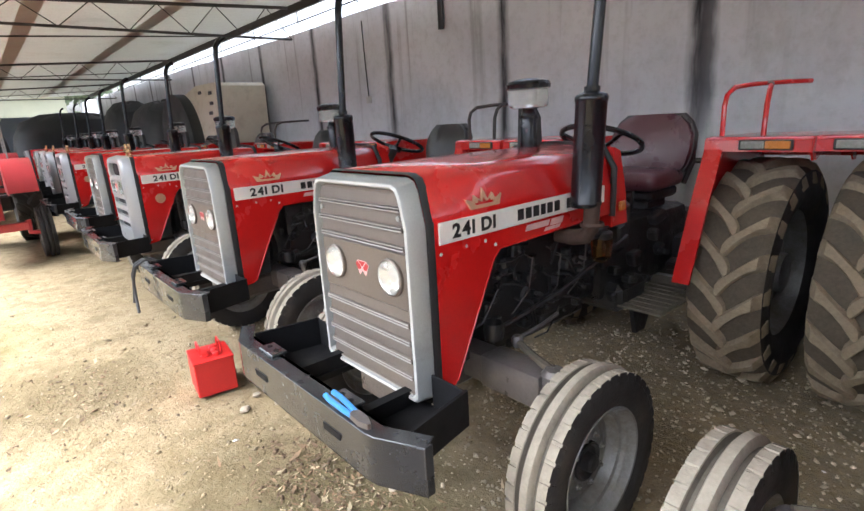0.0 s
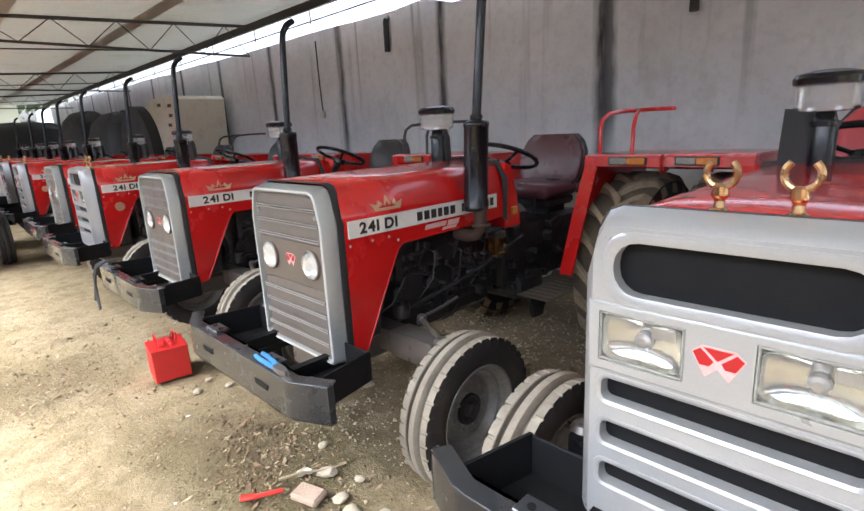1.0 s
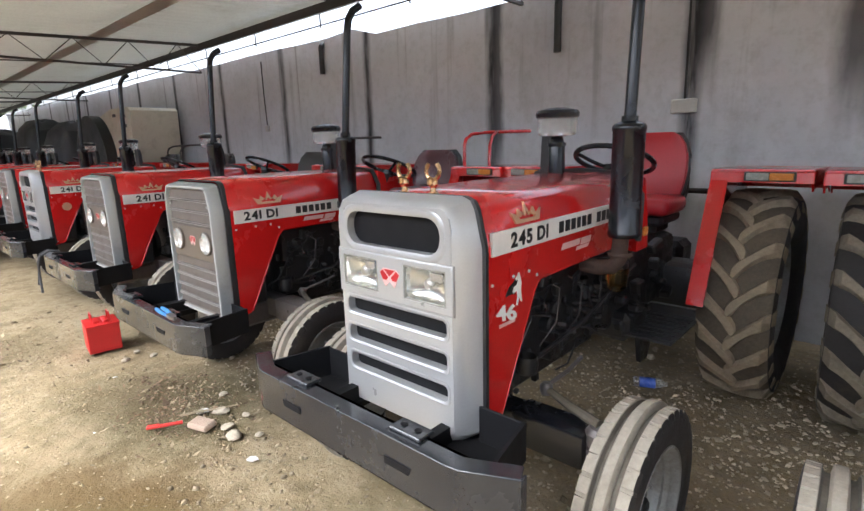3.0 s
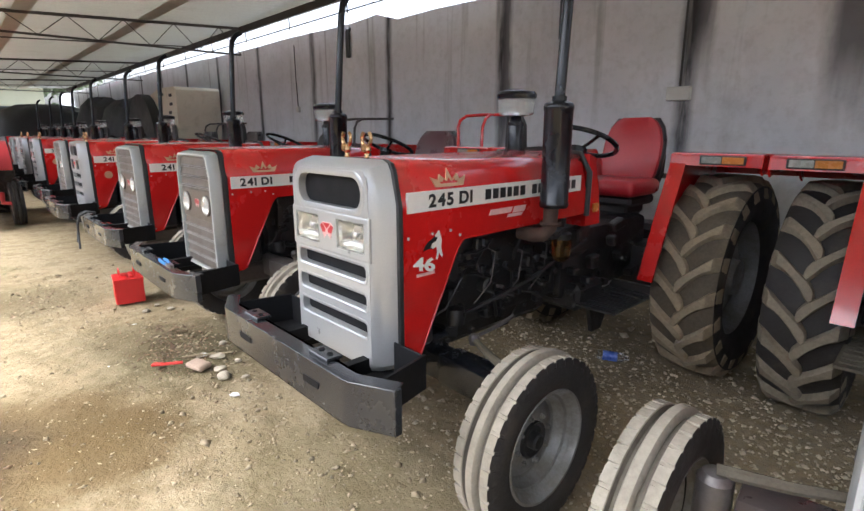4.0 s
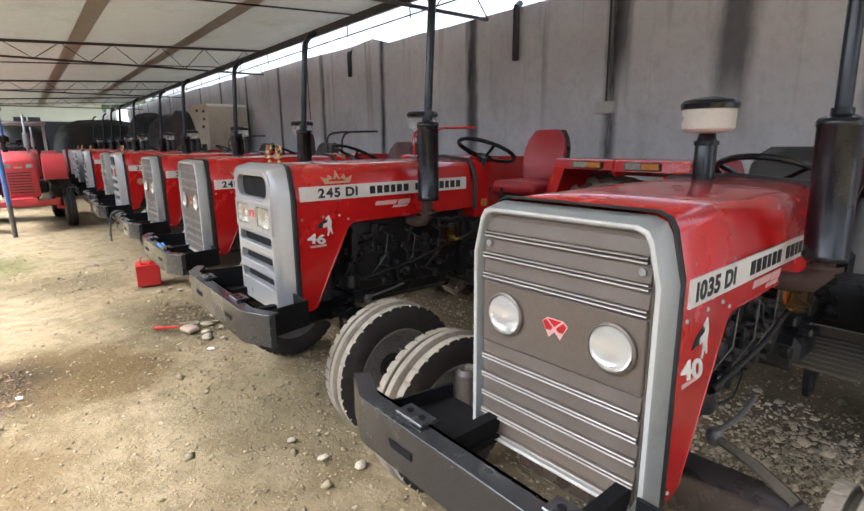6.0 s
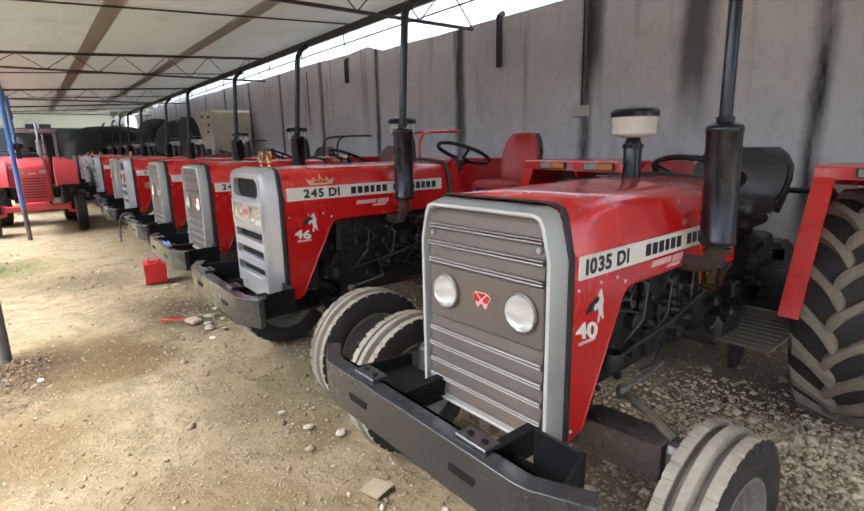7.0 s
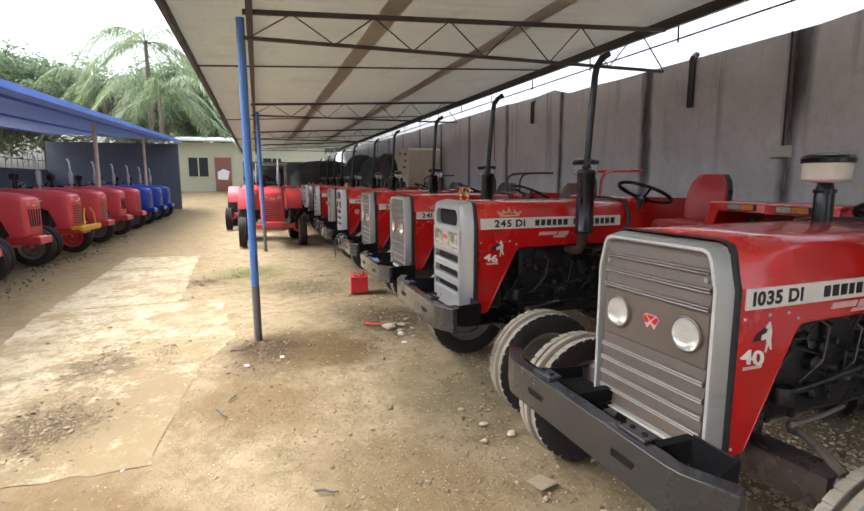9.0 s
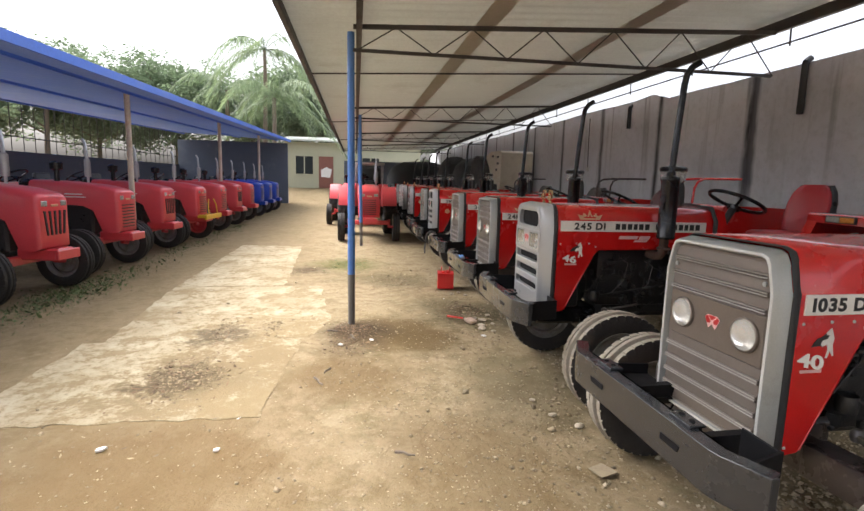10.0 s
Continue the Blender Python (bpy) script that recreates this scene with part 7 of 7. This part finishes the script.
def heaps(r):
    c = r.choice(((-0.1, 1.0, 0.26), (-0.2, 0.9, 0.2), (0.55, -0.33, 0.20), (-0.6, 1.0, 0.2), (-2.2, 0.3, 0.35), (-3.3, -1.22, 0.22), (0.35, -0.45, 0.14), (1.75, -1.7, 0.30), (1.6, -1.85, 0.2), (0.5, -1.7, 0.2), (0.9, -0.45, 0.2)))
    return r.gauss(c[0], c[2]), r.gauss(c[1], c[2] * 0.7)


def flakes(name, label, category, material, count, place, size, seed, rise=0.3):
    """Many thin bent leaves, husks or blades lying on the ground; rise tips them up."""
    rnd = random.Random(seed)
    verts, faces = [], []
    for _ in range(count):
        x, y = place(rnd)
        l = size * math.exp(rnd.gauss(0, 0.4))
        w = l * rnd.uniform(0.12, 0.45)
        m = Matrix.Translation((x, y, ground_height(x, y) - 0.008 + l * 0.25 * rise)) @ Euler((rnd.uniform(-rise, rise) * 1.5, rnd.uniform(-rise, rise) * 1.5, rnd.uniform(0, 6.28))).to_matrix().to_4x4()
        n = len(verts)
        verts += [m @ Vector(p) for p in ((-l, 0, 0.1 * l), (-0.2 * l, -w, 0), (l, 0, 0.22 * l * rnd.uniform(0.2, 1)), (-0.1 * l, w, 0.05 * l))]
        faces += [(n, n + 1, n + 3), (n + 1, n + 2, n + 3)]
    me = bpy.data.meshes.new(name)
    me.from_pydata(verts, [], faces)
    me.materials.append(material)
    return tagged(new(name, me), label, category, kind="stuff")


def by_the_bumper(r):
    c = r.choice(((-0.39, 1.09, 0.20), (-0.25, 1.15, 0.16), (0.21, 1.10, 0.22), (-0.1, 0.95, 0.2), (-1.77, 0.31, 0.30), (-2.2, 0.3, 0.3), (-1.3, 0.55, 0.3), (0.75, 0.95, 0.2)))
    return r.gauss(c[0], c[2]), r.gauss(c[1], c[2] * 0.8)


DRYLEAF = mat("dry_straw_and_leaves", (0.28, 0.225, 0.14), 0.9, 0, 0.25, 9, 0.1, islands=0.45)
scatter("leaf_litter", "dry leaves and twigs in small heaps", "leaf litter", LITTER, 3000, heaps, 0.008, 4, 0.35)
flakes("leaf_litter", "dry husks and twigs swept before the bumpers", "leaf litter", DRYLEAF, 650, by_the_bumper, 0.014, 14)
flakes("leaf_litter", "dark rotting leaves at the foot of the post", "leaf litter", LITTER, 1500, heaps, 0.017, 15)
flakes("leaf_litter", "single dry leaves blown over the yard", "leaf litter", DRYLEAF, 1500, lambda r: (r.uniform(-5, 5.5), r.uniform(-2.6, 1.6)), 0.013, 16, 0.2)
scatter("clods", "crumbled clods of earth on the trodden ground", "earth clods", CLOD, 2600, lambda r: (r.gauss(2.9, 1.1), r.gauss(0.5, 0.7)), 0.0065, 9, 0.8)
scatter("clods", "pale crumbs of dry earth on the lane", "earth clods", CLOD, 2200, lambda r: (r.uniform(-5, 4), r.uniform(-3.0, 0.6)), 0.006, 10, 0.6)
scatter("clods", "crumbs of damp earth before the tractors", "earth clods", CRUMB, 2400, lambda r: (r.uniform(-3.5, 5), r.gauss(0.8, 0.45)), 0.0075, 12, 0.7)
scatter("clods", "lumps of dry earth near the front wheels", "earth clods", CLOD, 260, lambda r: (r.choice((0.75, 1.5, 2.2, 3.0, 3.5, 4.6)) + r.gauss(0, 0.3), r.gauss(0.98, 0.22)), 0.012, 17, 0.8)
scatter("clods", "lumps of soil trodden onto the concrete", "earth clods", CRUMB, 1500, lambda r: (lambda c: (r.gauss(c[0], c[2]), r.gauss(c[1], c[2] * 0.45)))(r.choice(((1.66, -1.66, 0.34), (1.5, -1.75, 0.22), (0.18, -1.72, 0.24), (0.23, -1.25, 0.16)))), 0.010, 18, 0.6)
flakes("weeds", "low green weeds along the row of tractors", "weeds", GRASS, 3600, lambda r: (r.uniform(-12, 2) if r.random() < 0.5 else r.gauss(-1.6, 0.7), r.gauss(-4.1, 0.2)), 0.020, 5, 0.8)
scatter("weeds", "thin patch of moss and grass", "weeds", GRASS, 700, lambda r: (r.gauss(-4.0, 0.5), r.gauss(-0.5, 0.22)), 0.010, 6, 0.4)
scatter("paper_scraps", "small white paper scraps on the earth", "litter", PAPER, 12, lambda r: (r.uniform(-4, 4), r.uniform(-1.5, 2.6)), 0.012, 7, 0.2)
for x, y, s in ((0.735, 0.945, 0.03), (0.93, -0.52, 0.03), (0.03, 1.02, 0.025), (4.3, 2.9, 0.03), (2.76, -1.83, 0.03), (2.83, -1.18, 0.02), (0.8, -0.22, 0.025)):
    bm = bmesh.new()
    prism(bm, [(-s, -s * 0.5), (s * 0.2, -s * 0.6), (s, 0.1 * s), (s * 0.3, s * 0.5), (-s * 0.8, s * 0.4)], "z", 0.0, 0.012)
    single("paper_scrap", bm, PAPER, "crumpled white paper scrap on the earth", "litter", "paper scraps").matrix_basis = pose(x, y, 0.0, 4, -5, 37 * x)

bm = bmesh.new()
prism(bm, [(-0.06, -0.05), (0.055, -0.06), (0.065, 0.045), (0.02, 0.055), (-0.055, 0.05)], "z", 0.0, 0.006)
single("cardboard_piece", bm, CARD, "small dusty piece of torn cardboard on the earth", "litter").matrix_basis = pose(3.27, 0.99, 0.002, 3, -4, 20)
for x, y, l, turn in ((1.85, -0.68, 0.16, 20), (1.62, -0.62, 0.10, -35), (3.0, -0.1, 0.12, 60), (0.7, -0.42, 0.13, 10), (0.5, -0.62, 0.11, 75)):
    bm = bmesh.new()
    tube(bm, [(-l / 2, 0, 0.012), (-l * 0.1, 0.012, 0.016), (l * 0.2, 0.004, 0.012), (l / 2, 0.02, 0.010)], 0.010, 7, 0.006)
    single("stick", bm, BARK, "short brown stick lying on the earth", "stick", "sticks on the ground").matrix_basis = pose(x, y, 0.0, 0, 0, turn)

# lumps of stone and a long twig swept together before the bumpers
rnd = random.Random(31)
for x, y, r in ((0.10, 1.08, 0.040), (0.00, 1.00, 0.028), (0.30, 1.02, 0.034), (0.42, 1.00, 0.045), (0.26, 1.16, 0.024), (-0.12, 1.20, 0.026), (0.52, 1.10, 0.022), (-1.30, 0.98, 0.030), (-1.42, 1.10, 0.024), (-1.22, 1.16, 0.026), (2.55, 0.98, 0.024), (2.72, 1.10, 0.030), (2.30, 0.92, 0.020)):
    bm = bmesh.new()
    bmesh.ops.create_icosphere(bm, subdivisions=2, radius=1.0)
    for v in bm.verts:
        v.co *= rnd.uniform(0.82, 1.12)
        v.co = Vector((v.co.x * r * 1.3, v.co.y * r, max(v.co.z, -0.35) * r * 0.55))
    ob = single("stone", bm, PALESTONE, "rough pale stone half sunk in the earth", "stone", "stones before the bumpers")
    ob.matrix_basis = pose(x, y, ground_height(x, y) + r * 0.10, 0, 0, rnd.uniform(0, 360))
bm = bmesh.new()
tube(bm, [(-0.16, 0, 0.014), (-0.05, 0.010, 0.018), (0.06, -0.004, 0.014), (0.17, 0.012, 0.016)], 0.008, 7, 0.005)
single("stick", bm, DRYLEAF, "long pale straw-coloured twig on the earth", "stick", "sticks on the ground").matrix_basis = pose(0.06, 1.02, 0.0, 0, 0, 62)
